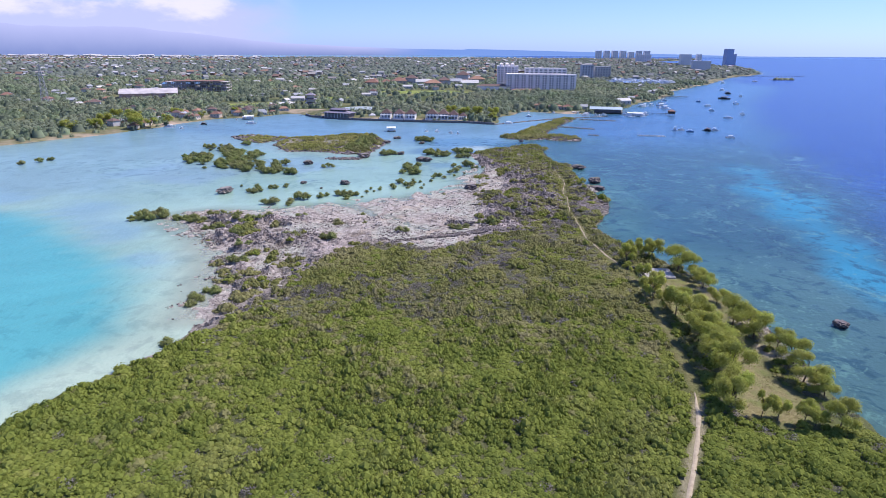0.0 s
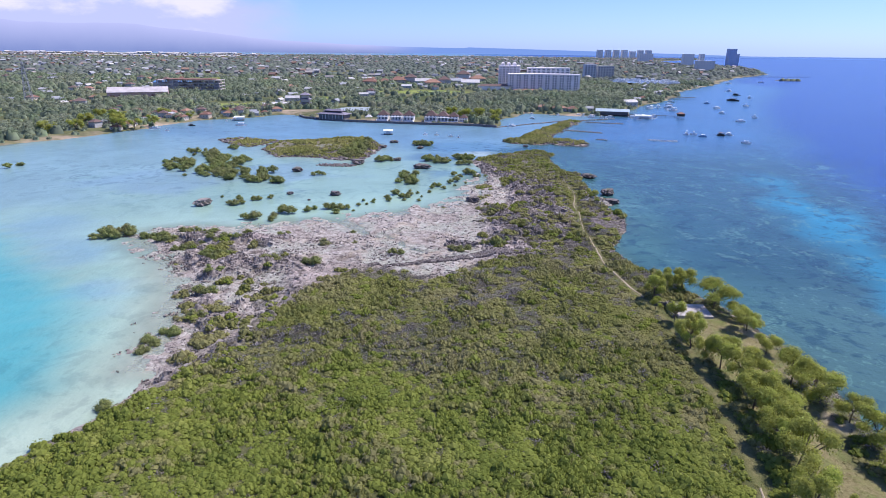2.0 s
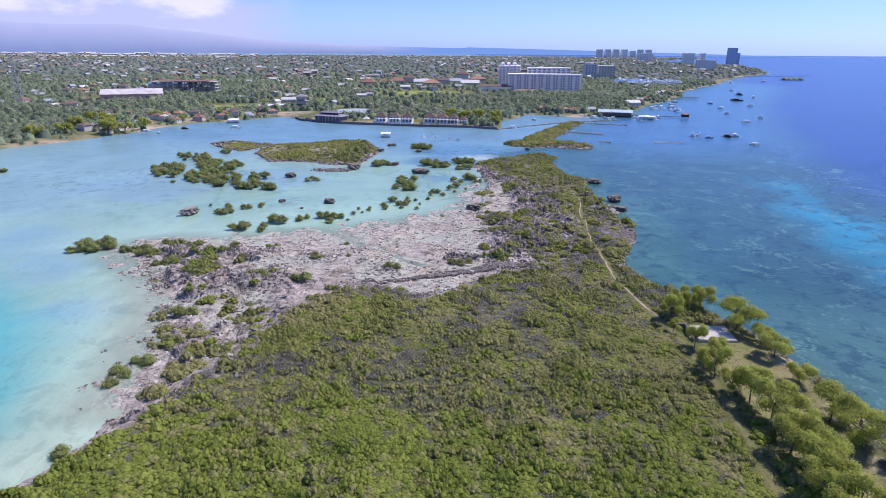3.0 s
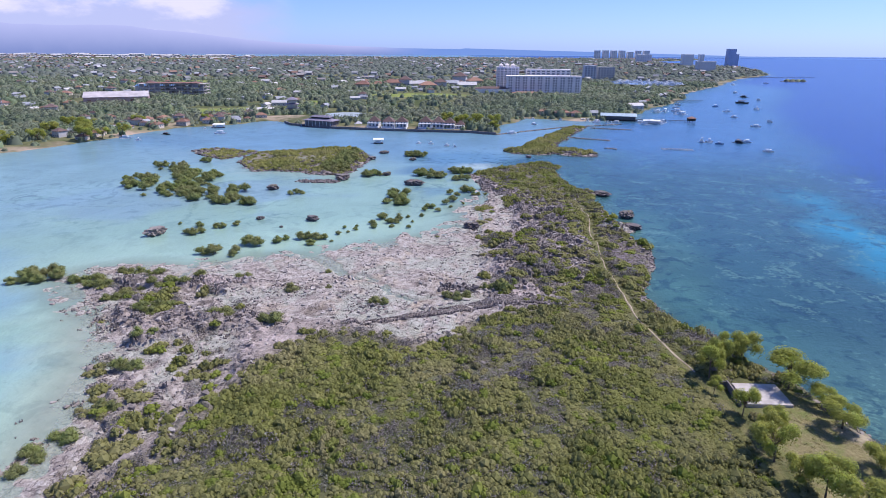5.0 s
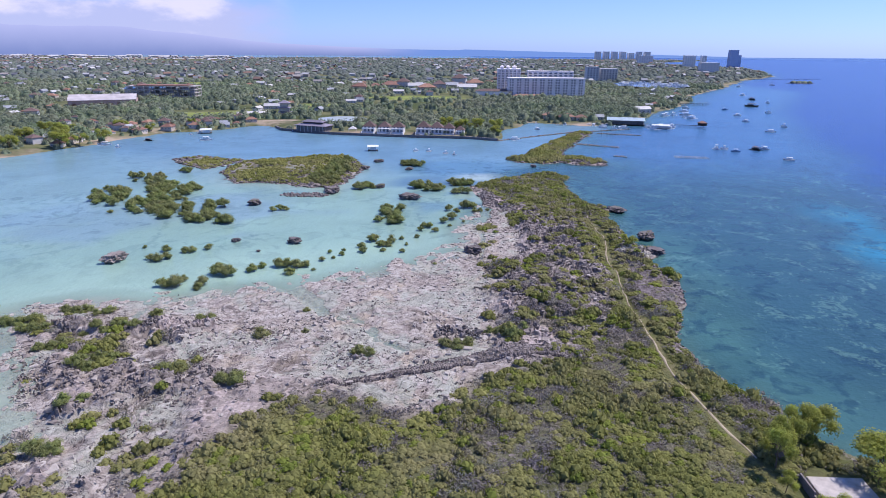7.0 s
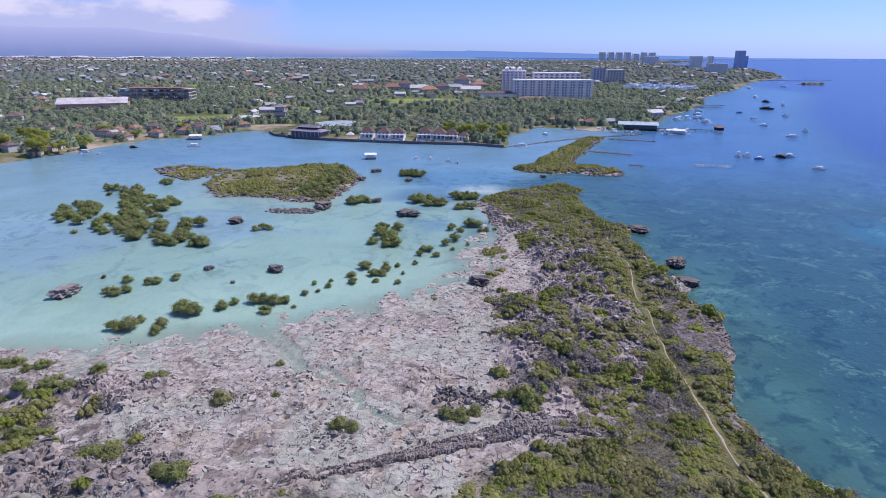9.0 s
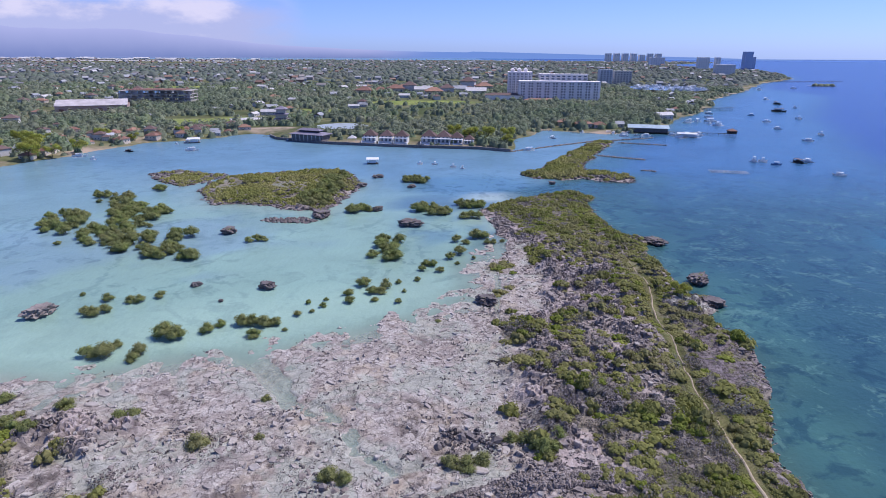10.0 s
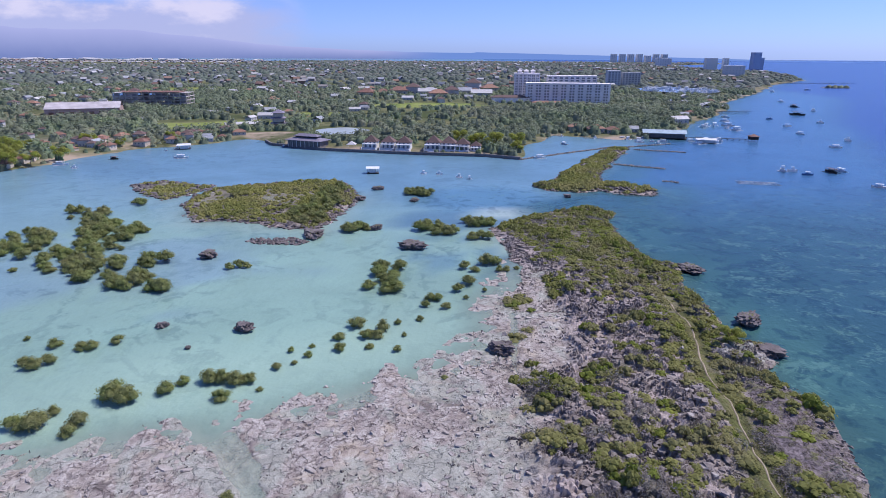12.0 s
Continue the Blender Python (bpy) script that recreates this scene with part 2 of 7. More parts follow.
g.relief(g.calc("ADD", g.calc("ADD", fine, g.calc("MULTIPLY", mid, 2.0)), g.calc("MULTIPLY", crackle, g.calc("MULTIPLY", zone.outputs[0], 0.8))), 0.85, 0.25)
M_GROUND = g.colour(ground_c)

f = Nodes("mainland_ground", 0.95, 0.1)
fc = f.mix(f.remap(f.noise(0.012, 5.0, 0.6), 0.35, 0.65), (0.07, 0.09, 0.035), (0.2, 0.19, 0.1))
fc = f.mix(f.remap(f.noise(0.004, 4.0, 0.6), 0.55, 0.7), fc, (0.26, 0.24, 0.2))
fc = f.mix(f.remap(f.noise(0.15, 3.0), 0.45, 0.7), fc, (0.06, 0.07, 0.03))
fc = f.mix(f.calc("MULTIPLY", f.attr("zone", "Fac"), f.remap(f.noise(0.03, 4.0, 0.6), 0.44, 0.6)), fc, (0.4, 0.31, 0.24))
grass = f.mix(f.remap(f.noise(0.06, 5.0, 0.65), 0.38, 0.65), (0.14, 0.19, 0.045), (0.29, 0.31, 0.1))
fc = f.mix(f.attr("field", "Fac"), fc, grass)
M_MAINLAND = f.colour(fc)

w = Nodes("sea_water", 0.24, 0.2)
w.b.inputs["IOR"].default_value = 1.33
tone = w.attr("tone")
bed = w.attr("bed", "Fac")
mott = w.noise(0.09, 6.0, 0.62, warp=1.5)
fleck = w.noise(0.22, 5.0, 0.65, warp=1.0)
spots = w.calc("MULTIPLY", w.remap(w.calc("ADD", w.calc("MULTIPLY", mott, 0.65), w.calc("MULTIPLY", fleck, 0.35)), 0.51, 0.58), bed)
wc = w.mix(w.calc("MULTIPLY", spots, 0.6), tone, (0.012, 0.045, 0.075))
pale = w.calc("MULTIPLY", w.remap(w.calc("ADD", w.calc("MULTIPLY", w.noise(0.05, 6.0, 0.65, warp=2.0), 0.6), w.calc("MULTIPLY", w.noise(0.3, 4.0, 0.6, warp=2.5), 0.4)), 0.54, 0.6), bed)
wc = w.mix(w.calc("MULTIPLY", pale, 0.48), wc, (0.115, 0.235, 0.2))
drift = w.remap(w.noise(0.02, 4.0, 0.6, warp=1.0), 0.35, 0.7, 0.9, 1.1)
dv = w.add("ShaderNodeVectorMath")
dv.operation = "SCALE"
w.put(dv.inputs[0], wc)
w.put(dv.inputs["Scale"], drift)
w.relief(w.calc("ADD", w.noise(0.7, 4.0, 0.6), w.noise(0.11, 3.0, 0.6)), 0.42, 0.35)
w.put(w.b.inputs["Alpha"], w.attr("deep", "Fac"))
M_WATER = w.colour(dv.outputs[0])

# ---- plan of the coast ----
LAGOON_SIDE = [(-80, -160), (-84, -20), (-76, 40), (-71, 81), (-67, 92), (-57, 109), (-55, 116), (-57, 127), (-60, 145),
               (-66, 165), (-74, 179), (-80, 188), (-91, 200), (-96, 210), (-86, 216), (-70, 213), (-60, 218), (-48, 223), (-40, 224),
               (-32, 220), (-30, 227), (-17, 234), (-8, 240), (1, 244), (8, 252), (13, 260), (16, 272), (14, 281), (20, 293),
               (23, 308), (20, 325), (17, 335), (16, 348), (24, 358), (38, 370), (57, 379), (66, 371)]
SEA_SIDE = [(60, 357), (60, 333), (62, 316), (68, 308), (64, 300), (64, 286), (66, 273), (64, 264), (70, 260), (67, 254), (62, 251),
            (64, 243), (68, 238), (65, 227), (61, 216), (57, 208), (54, 197), (56, 180), (61, 176), (63, 165), (67, 158), (71, 146),
            (75, 130), (74, 112), (71, 96), (72, 85), (76, 68), (84, 30), (86, -160)]
MAIN = LAGOON_SIDE + SEA_SIDE
ISLE = [(-105, 376), (-107, 391), (-104, 407), (-92, 417), (-73, 423), (-51, 425), (-42, 410), (-36, 393), (-40, 374), (-41, 354),
        (-46, 345), (-61, 348), (-80, 355), (-91, 352), (-99, 364)]
WING = [(-144, 412), (-134, 422), (-107, 413), (-110, 396), (-117, 386), (-129, 395)]
SPIT = [(40, 418), (49, 427), (60, 450), (74, 479), (91, 512), (103, 531), (118, 539), (108, 516), (94, 485), (85, 463), (77, 445), (73, 428),
        (86, 421), (95, 414), (92, 403), (80, 402), (70, 410), (59, 405), (49, 408)]
COAST = [(-1200, 150), (-600, 250), (-330, 330), (-267, 375), (-240, 420), (-222, 453), (-214, 485), (-200, 520), (-178, 530),
         (-155, 545), (-147, 567), (-128, 560), (-111, 537), (-79, 520), (-32, 509), (23, 501), (40, 492), (50, 535), (62, 566),
         (81, 596), (118, 575), (150, 585), (175, 600), (189, 636), (225, 699), (261, 751), (300, 813), (340, 912), (473, 1103),
         (631, 1363), (787, 1545), (900, 1800), (990, 2100), (900, 2500), (1000, 3000), (1500, 3600), (-4500, 3700), (-4500, 150)]
TRAIL = [(56, 285), (55, 264), (52, 248), (50, 231), (48, 218), (48, 205), (48, 195), (47, 184), (48, 174), (49, 163), (51, 150),
         (51, 131), (49, 115), (47, 100), (45, 89), (41, 79), (37, 72), (33, 64), (28, 40), (24, 8), (22, -40), (25, -100), (24, -160)]
LAWN = [(64, 121), (66.5, 110), (63, 98), (64, 90), (62.5, 83.5), (57, 81.5), (49.5, 85), (51.5, 97), (52.5, 110), (53, 125), (54, 141), (60, 155), (66, 150), (68, 138), (68, 125)]
PLATFORM = [(-96, 211), (-70, 214), (-40, 226), (-17, 236), (1, 247), (10, 262), (18, 285), (26, 310), (30, 285), (26, 262), (21, 240),
            (17, 220), (16, 205), (16, 193), (8, 181), (-3, 171), (-10, 175), (-25, 179), (-40, 182), (-47, 192), (-52, 206), (-70, 208)]


def signed(x, y, poly):
    """Distance to the outline of a plan shape, positive inside."""
    best, inside = np.full(x.shape, 1e9), np.zeros(x.shape, bool)
    for (ax, ay), (bx, by) in zip(poly, poly[1:] + poly[:1]):
        dx, dy = bx - ax, by - ay
        k = np.clip(((x - ax) * dx + (y - ay) * dy) / (dx * dx + dy * dy), 0, 1)
        best = np.minimum(best, (x - ax - k * dx) ** 2 + (y - ay - k * dy) ** 2)
        if dy:
            inside ^= ((ay > y) != (by > y)) & (x < (y - ay) * dx / dy + ax)
    return np.where(inside, 1, -1) * np.sqrt(best)


def along(x, y, line):
    """Distance to an open line of the plan."""
    best = np.full(x.shape, 1e9)
    for (ax, ay), (bx, by) in zip(line, line[1:]):
        dx, dy = bx - ax, by - ay
        k = np.clip(((x - ax) * dx + (y - ay) * dy) / (dx * dx + dy * dy), 0, 1)
        best = np.minimum(best, (x - ax - k * dx) ** 2 + (y - ay - k * dy) ** 2)
    return np.sqrt(best)


def grain(x, y, size, seed=0):
    """Smooth value noise, 0 to 1."""
    gx, gy = x / size, y / size
    ix, iy = np.floor(gx), np.floor(gy)
    fx, fy = gx - ix, gy - iy
    fx, fy = fx * fx * (3 - 2 * fx), fy * fy * (3 - 2 * fy)

    def h(a, b):
        v = np.sin(a * 127.1 + b * 311.7 + seed * 74.7) * 43758.5453
        return v - np.floor(v)
    top = h(ix, iy) * (1 - fx) + h(ix + 1, iy) * fx
    return top * (1 - fy) + (h(ix, iy + 1) * (1 - fx) + h(ix + 1, iy + 1) * fx) * fy


def fbm(x, y, size, seed=0, octaves=4):
    total = sum(grain(x, y, size / 2 ** k, seed + k) / 2 ** k for k in range(octaves))
    return total / sum(1 / 2 ** k for k in range(octaves))


def soft(v, a, b):
    k = np.clip((v - a) / (b - a), 0, 1)
    return k * k * (3 - 2 * k)


def ragged(x, y, poly, size=9.0, amp=5.0, seed=3):
    """Signed distance with an uneven, eroded outline."""
    return signed(x, y, poly) + (fbm(x, y, size, seed) - 0.5) * amp


def west_line(y):
    """Inland limit of the broken rock on the lagoon side."""
    return np.interp(y, [105, 116, 126, 138, 155, 180, 215], [-58, -51, -45, -41, -36, -40, -48])


DRAIN_EAST = [(17, 276), (16, 262), (15, 252), (15, 246), (16, 238)]
INLET = [(-43, 233), (-37, 227), (-33, 223), (-30, 219), (-26, 214)]
DRAIN = [(-34, 226), (-28, 219), (-24.5, 211.5), (-18.5, 208.7), (-13.6, 204.5), (-11.2, 199.2), (-7.5, 196.5), (-4.5, 194)]


def shelf_at(x, y):
    """Where the reef flat shelves off under the lagoon."""
    north = soft(signed(x, y, PLATFORM) + 17 + (fbm(x, y, 13, 78) - 0.5) * 10, 0, 8) * soft(22 - x, 0, 5) * soft(y - 0.12 * x, 205, 216)
    edge = np.interp(y, [110, 127, 145, 165, 179, 200, 210], [-57, -57, -60, -66, -74, -91, -96])
    west = soft(edge + 7 - x + (fbm(x, y, 9, 80) - 0.5) * 12, 0, 6) * soft(x - edge + 15, 0, 7) * soft(y, 114, 124) * soft(218 - y, 0, 6)
    return np.maximum(north, west)


def mound(x, y):
    """Knolls of the broken karst; sand lies in the hollows between them."""
    return fbm(x, y, 5.5, 21)


def platform_at(x, y):
    west = soft(west_line(y) - x, -1, 5) * (y > 108) * soft(fbm(x, y, 12, 23) + 0.08 * soft(150 - y, 0, 25), 0.36, 0.47) * 0.9
    return np.maximum(soft(ragged(x, y, PLATFORM, 12.0, 22.0, 8) + 1.0, -3.0, 4.0), west)


def scrub_at(x, y):
    """How thick the scrub stands, 0 to 1."""
    edge = np.interp(x, [-60, -53, -48, -44, -38, -25, -16, -3, 10, 28, 38, 46, 50], [104, 115, 125, 136, 154, 173, 175, 170, 180, 190, 206, 222, 250])
    south = soft(edge - y + (fbm(x, y, 16, 5) - 0.5) * 18, -4, 9)
    left = np.interp(y, [190, 215, 235, 255, 280, 305, 325, 350], [29, 30, 36, 42, 40, 34, 26, 16])
    belt = soft(x - left + (fbm(x, y, 10, 6) - 0.5) * 18, -2, 6) * (y > 185) * np.where(x < 49, 0.2 + 0.8 * soft(fbm(x, y, 9, 27), 0.44, 0.52), 1.0)
    tip = soft(y, 280, 310) * soft(x - left, -2, 4) * (0.7 + 0.3 * soft(fbm(x, y, 10, 26), 0.43, 0.54))
    west = soft(west_line(y) - x, 0, 5) * soft(y, 112, 125) * soft(209 - y, 0, 6) * soft(fbm(x, y, 7, 24), 0.5, 0.58) * 0.45
    mixed = soft(x, 11, 22) * soft(y, 186, 200) * soft(308 - y, 0, 20) * soft(fbm(x, y, 8, 25) + 0.05 * soft(232 - y, 0, 15), 0.52, 0.59) * 0.7
    d = np.maximum.reduce([south, belt * 0.85, tip, west, mixed])
    patch = soft(fbm(x, y, 22, 12), 0.38, 0.56)
    bare = np.maximum(soft(1 - np.hypot((x - 59) / 8, (y - 229) / 18), 0.0, 0.35), 0.75 * soft(1 - np.hypot((x - 53.5) / 4, (y - 191) / 13), 0.0, 0.4))
    thin = np.where(y > 186, 0.85 + 0.15 * patch, np.where(y > 130, 0.96 + 0.04 * patch, 0.94 + 0.06 * patch))
    return d * thin * (1 - 0.85 * bare)


def cell_edge(x, y, size, seed):
    """Distance to the border between two cells of an uneven net, in cells, and a number for the cell."""
    x, y = x / size, y / size
    ix, iy = np.floor(x), np.floor(y)
    d1, d2, tag = np.full(x.shape, 9.0), np.full(x.shape, 9.0), np.zeros(x.shape)
    for a in (-1, 0, 1):
        for b in (-1, 0, 1):
            h1 = np.sin((ix + a) * 127.1 + (iy + b) * 311.7 + seed) * 43758.5453
            h2 = np.sin((ix + a) * 269.5 + (iy + b) * 183.3 + seed) * 43758.5453
            h1, h2 = h1 - np.floor(h1), h2 - np.floor(h2)
            q = np.hypot(ix + a + h1 - x, iy + b + h2 - y)
            d2 = np.where(q < d1, d1, np.minimum(d2, q))
            tag = np.where(q < d1, (h1 * 7.3 + h2 * 3.7) % 1.0, tag)
            d1 = np.minimum(d1, q)
    return d2 - d1, tag


def bent(x, y, amount, size, seed):
    return x + (fbm(x, y, size, seed) - 0.5) * amount, y + (fbm(x, y, size, seed + 9) - 0.5) * amount


def karst_at(x, y):
    """Where razor-edged karst stands, 0 to 1."""
    inland = soft(y, 128, 160) * 0.42
    west = soft(west_line(y) + 6 - x, 0, 6) * soft(y, 112, 122) * 0.9
    north = soft(y, 188, 202)
    k = np.maximum.reduce([inland, west, north]) * (1 - platform_at(x, y)) * soft(325 - y, 0, 25)
    k = k * soft(along(x, y, TRAIL), 1.2, 4.0) * soft(-ragged(x, y, LAWN, 8, 5), 1, 5) * soft(np.hypot(x - 58.6, y - 150.2), 7, 10)
    return k * (1 - 0.9 * soft(1 - np.hypot((x - 59) / 8.5, (y - 229) / 19), 0, 0.3))


def karst_relief(x, y):
    """Knobs of karst with deep clefts between them: height, and how deep in a cleft."""
    bx_, by_ = bent(x, y, 4.0, 3.5, 141)
    e1, t1_ = cell_edge(bx_, by_ * 1.15, 2.6, 2.0)
    bx_, by_ = bent(x, y, 2.2, 1.3, 151)
    e2, t2_ = cell_edge(bx_, by_, 1.05, 5.0)
    keep = soft(fbm(x, y, 7.0, 161) * 0.6 + t1_ * 0.4, 0.33, 0.5)
    h = keep * soft(e1, 0.02, 0.38) * (0.25 + 0.95 * t1_) + (0.25 + 0.75 * keep) * soft(e2, 0.0, 0.45) * (0.12 + 0.5 * t2_)
    h = h + 0.7 * (fbm(x, y, 1.0, 171, 2) - 0.5) * (0.3 + 0.7 * keep)
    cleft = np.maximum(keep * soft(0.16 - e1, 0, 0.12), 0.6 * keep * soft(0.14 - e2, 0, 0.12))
    return h, cleft


def plate_relief(x, y):
    """Broken, tilted plates of the reef flat: height, and how deep in a crack."""
    bx_, by_ = bent(x, y, 5.0, 4.0, 181)
    e1, t1_ = cell_edge(bx_, by_ * 1.3, 2.7, 7.0)
    bx_, by_ = bent(x, y, 2.0, 1.5, 191)
    e2, t2_ = cell_edge(bx_, by_ * 1.2, 1.15, 3.0)
    worn = soft(fbm(x, y, 9, 57), 0.4, 0.58)
    h = (0.1 + 0.26 * worn) * soft(e1, 0.0, 0.16) * (0.2 + t1_) + (0.06 + 0.13 * worn) * soft(e2, 0.0, 0.2) * (0.2 + t2_) + 0.14 * (fbm(x, y, 1.2, 197, 2) - 0.5)
    pit = soft(fbm(x, y, 3.2, 199), 0.66, 0.74) * worn
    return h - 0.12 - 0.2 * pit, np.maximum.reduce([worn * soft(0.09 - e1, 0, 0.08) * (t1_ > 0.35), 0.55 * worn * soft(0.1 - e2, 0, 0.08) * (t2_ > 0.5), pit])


def land_height(x, y):
    d = np.maximum.reduce([ragged(x, y, p) for p in (MAIN, ISLE, WING, SPIT)])
    plat = platform_at(x, y)
    rise = 0.12 + 0.95 * soft(d, 0.5, 5.0) + 0.5 * soft(d, 5, 40)
    rise = rise * (1 - plat) + plat * (0.16 + 0.14 * soft(d, 0, 25))
    craggy = np.maximum(soft(west_line(y) + 4 - x, 0, 5) * soft(y, 112, 122), soft(y, 192, 204))
    bumps = (mound(x, y) - 0.47) * (0.8 + 1.7 * craggy) * (1 - 0.85 * plat)
    near = soft(d, 0.0, 3.0)
    bumps = bumps + 0.8 * karst_at(x, y) * karst_relief(x, y)[0] + plat * (y < 330) * plate_relief(x, y)[0]
    z = np.where(d > 0, rise + bumps * near, np.maximum(-1.8, d * 0.35))
    shelf = shelf_at(x, y)
    low = 0.09 + 0.021 * np.clip(d, -16, 10) + (fbm(x, y, 3.4, 77) - 0.5) * 0.62 + (fbm(x, y, 9, 76) - 0.5) * 0.3
    low = low - 0.15 * soft(-50 - x, 0, 8) * soft(208 - y, 0, 8)
    z = np.where(d > 9, z, z * (1 - shelf) + low * shelf)
    z = z - 0.55 * soft(1.9 - along(x, y, INLET), 0, 1.6) - 0.5 * soft(2.3 - 0.05 * (y < 204) * (204 - y) - along(x, y, DRAIN) + (fbm(x, y, 4, 79) - 0.5) * 3.4, 0, 1.3) - 0.4 * soft(1.1 - along(x, y, DRAIN_EAST) + (fbm(x, y, 5, 79) - 0.5) * 1.5, 0, 1.0)
    return z, d


# ---- mesh helpers ----
rng = np.random.default_rng(7)


def np_mesh(name, v, faces, mat, smooth=False):
    """A mesh from arrays of corners and of faces with one number of sides."""
    v, faces = np.ascontiguousarray(v, np.float32), np.ascontiguousarray(faces, np.int32)
    me = bpy.data.meshes.new(name)
    me.vertices.add(len(v))
    me.vertices.foreach_set("co", v.ravel())
    k = faces.shape[1]
    me.loops.add(faces.size)
    me.loops.foreach_set("vertex_index", faces.ravel())
    me.polygons.add(len(faces))
    me.polygons.foreach_set("loop_start", np.arange(0, faces.size, k, dtype=np.int32))
    me.update(calc_edges=True)
    me.polygons.foreach_set("use_smooth", np.full(len(faces), smooth))
    me.materials.append(mat)
    return me


def grid_faces(nx, ny):
    i = np.arange(nx * ny).reshape(ny, nx)
    return np.stack([i[:-1, :-1], i[:-1, 1:], i[1:, 1:], i[1:, :-1]], -1).reshape(-1, 4)


def kept(v, faces, keep):
    """Drops the corners that no kept face uses."""
    faces = faces[keep]
    used, back = np.unique(faces, return_inverse=True)
    return v[used], back.reshape(faces.shape), used


def paint(me, name, rgb):
    a = me.color_attributes.new(name, "FLOAT_COLOR", "POINT")
    a.data.foreach_set("color", np.ascontiguousarray(np.column_stack([rgb, np.ones(len(rgb))]), np.float32).ravel())


def fac(me, name, values):
    a = me.attributes.new(name, "FLOAT", "POINT")
    a.data.foreach_set("value", np.ascontiguousarray(values, np.float32))


def part(name, data, parent, label="", m=None):
    """One mesh object under a thing or under a part."""
    ob = new(name, data)
    ob.parent = parent
    if m is not None:
        ob.matrix_basis = m
    if label:
        ob["label"] = label
    return ob


def leaves(centres, normals, size, aspect=0.55):
    """One pointed leaf at each centre, facing along its normal. Returns corners, three for each."""
    n = len(centres)
    normals = normals / np.linalg.norm(normals, axis=1, keepdims=True)
    side = np.cross(normals, rng.normal(size=(n, 3)))
    side /= np.linalg.norm(side, axis=1, keepdims=True)
    up = np.cross(normals, side)
    s = (size * rng.uniform(0.65, 1.35, n))[:, None]
    a = centres - up * s * 0.5
    c = centres + up * s * 0.5
    b = a + side * s * aspect * 0.55
    d = a - side * s * aspect * 0.55
    return np.stack([b, c, d], 1)


def crown(lobes, count, size, up=1.0, inner=0.55, outer=1.05):
    """A crown of leaf clumps over several lobes (x, y, z, radius, flatness)."""
    lobes = np.array(lobes, float)
    pick = rng.choice(len(lobes), count, p=lobes[:, 3] ** 2 / (lobes[:, 3] ** 2).sum())
    way = rng.normal(size=(count, 3))
    way[:, 2] = np.where(rng.random(count) < 0.75, np.abs(way[:, 2]), way[:, 2])
    way /= np.linalg.norm(way, axis=1, keepdims=True)
    r = lobes[pick, 3] * rng.uniform(inner, outer, count)
    c = lobes[pick, :3] + way * r[:, None] * np.stack([np.ones(count), np.ones(count), lobes[pick, 4]], 1)
    return leaves(c, way + rng.normal(size=(count, 3)) * 0.45 + np.array([0, 0, up]), size, 0.62)


def masses(lobes, r, fill=0.8):
    """The dense inner twigs and leaves of each lobe (x, y, z, radius), as triangles."""
    tris = []
    for x, y, z, q in lobes:
        q = q * fill
        rings = [[np.array((x + q * f * math.cos(a) * r.uniform(0.85, 1.1), y + q * f * math.sin(a) * r.uniform(0.85, 1.1), z + q * g_)) for a in np.arange(4) * 1.5708 + 0.8 * k]
                 for k, (f, g_) in enumerate(((1.0, -0.3), (0.8, 0.5)))]
        top = np.array((x, y, z + q * 1.05))
        for i in range(4):
            j = (i + 1) % 4
            tris += [(rings[0][i], rings[0][j], rings[1][i]), (rings[0][j], rings[1][j], rings[1][i]), (rings[1][i], rings[1][j], top)]
    return np.array(tris)


def leaf_mesh(name, quads, mat):
    return np_mesh(name, quads.reshape(-1, 3), np.arange(len(quads) * 3).reshape(-1, 3), mat)


def strewn(templates, x, y, z, scale, tall=None, order=None):
    """Copies of leaf templates at many places, as one array of quads."""
    out = []
    tall = scale if tall is None else tall
    kind = rng.integers(0, len(templates), len(x))
    turn = rng.uniform(0, 2 * math.pi, len(x))
    for k, tpl in enumerate(templates):
        i = np.nonzero(kind == k)[0]
        if order is not None:
            order.append(np.repeat(i, len(tpl)))
        c, s = np.cos(turn[i])[:, None, None], np.sin(turn[i])[:, None, None]
        tx, ty, tz = tpl[None, :, :, 0], tpl[None, :, :, 1], tpl[None, :, :, 2]
        sc = scale[i][:, None, None]
        out.append(np.stack([(tx * c - ty * s) * sc + x[i][:, None, None], (tx * s + ty * c) * sc + y[i][:, None, None],
                             tz * tall[i][:, None, None] + z[i][:, None, None]], -1).reshape(-1, 3, 3))
    return np.concatenate(out)


def jitter(x0, x1, y0, y1, step):
    gx, gy = np.meshgrid(np.arange(x0, x1, step), np.arange(y0, y1, step))
    gx, gy = gx.ravel(), gy.ravel()
    return gx + rng.uniform(-0.5, 0.5, gx.size) * step, gy + rng.uniform(-0.5, 0.5, gy.size) * step


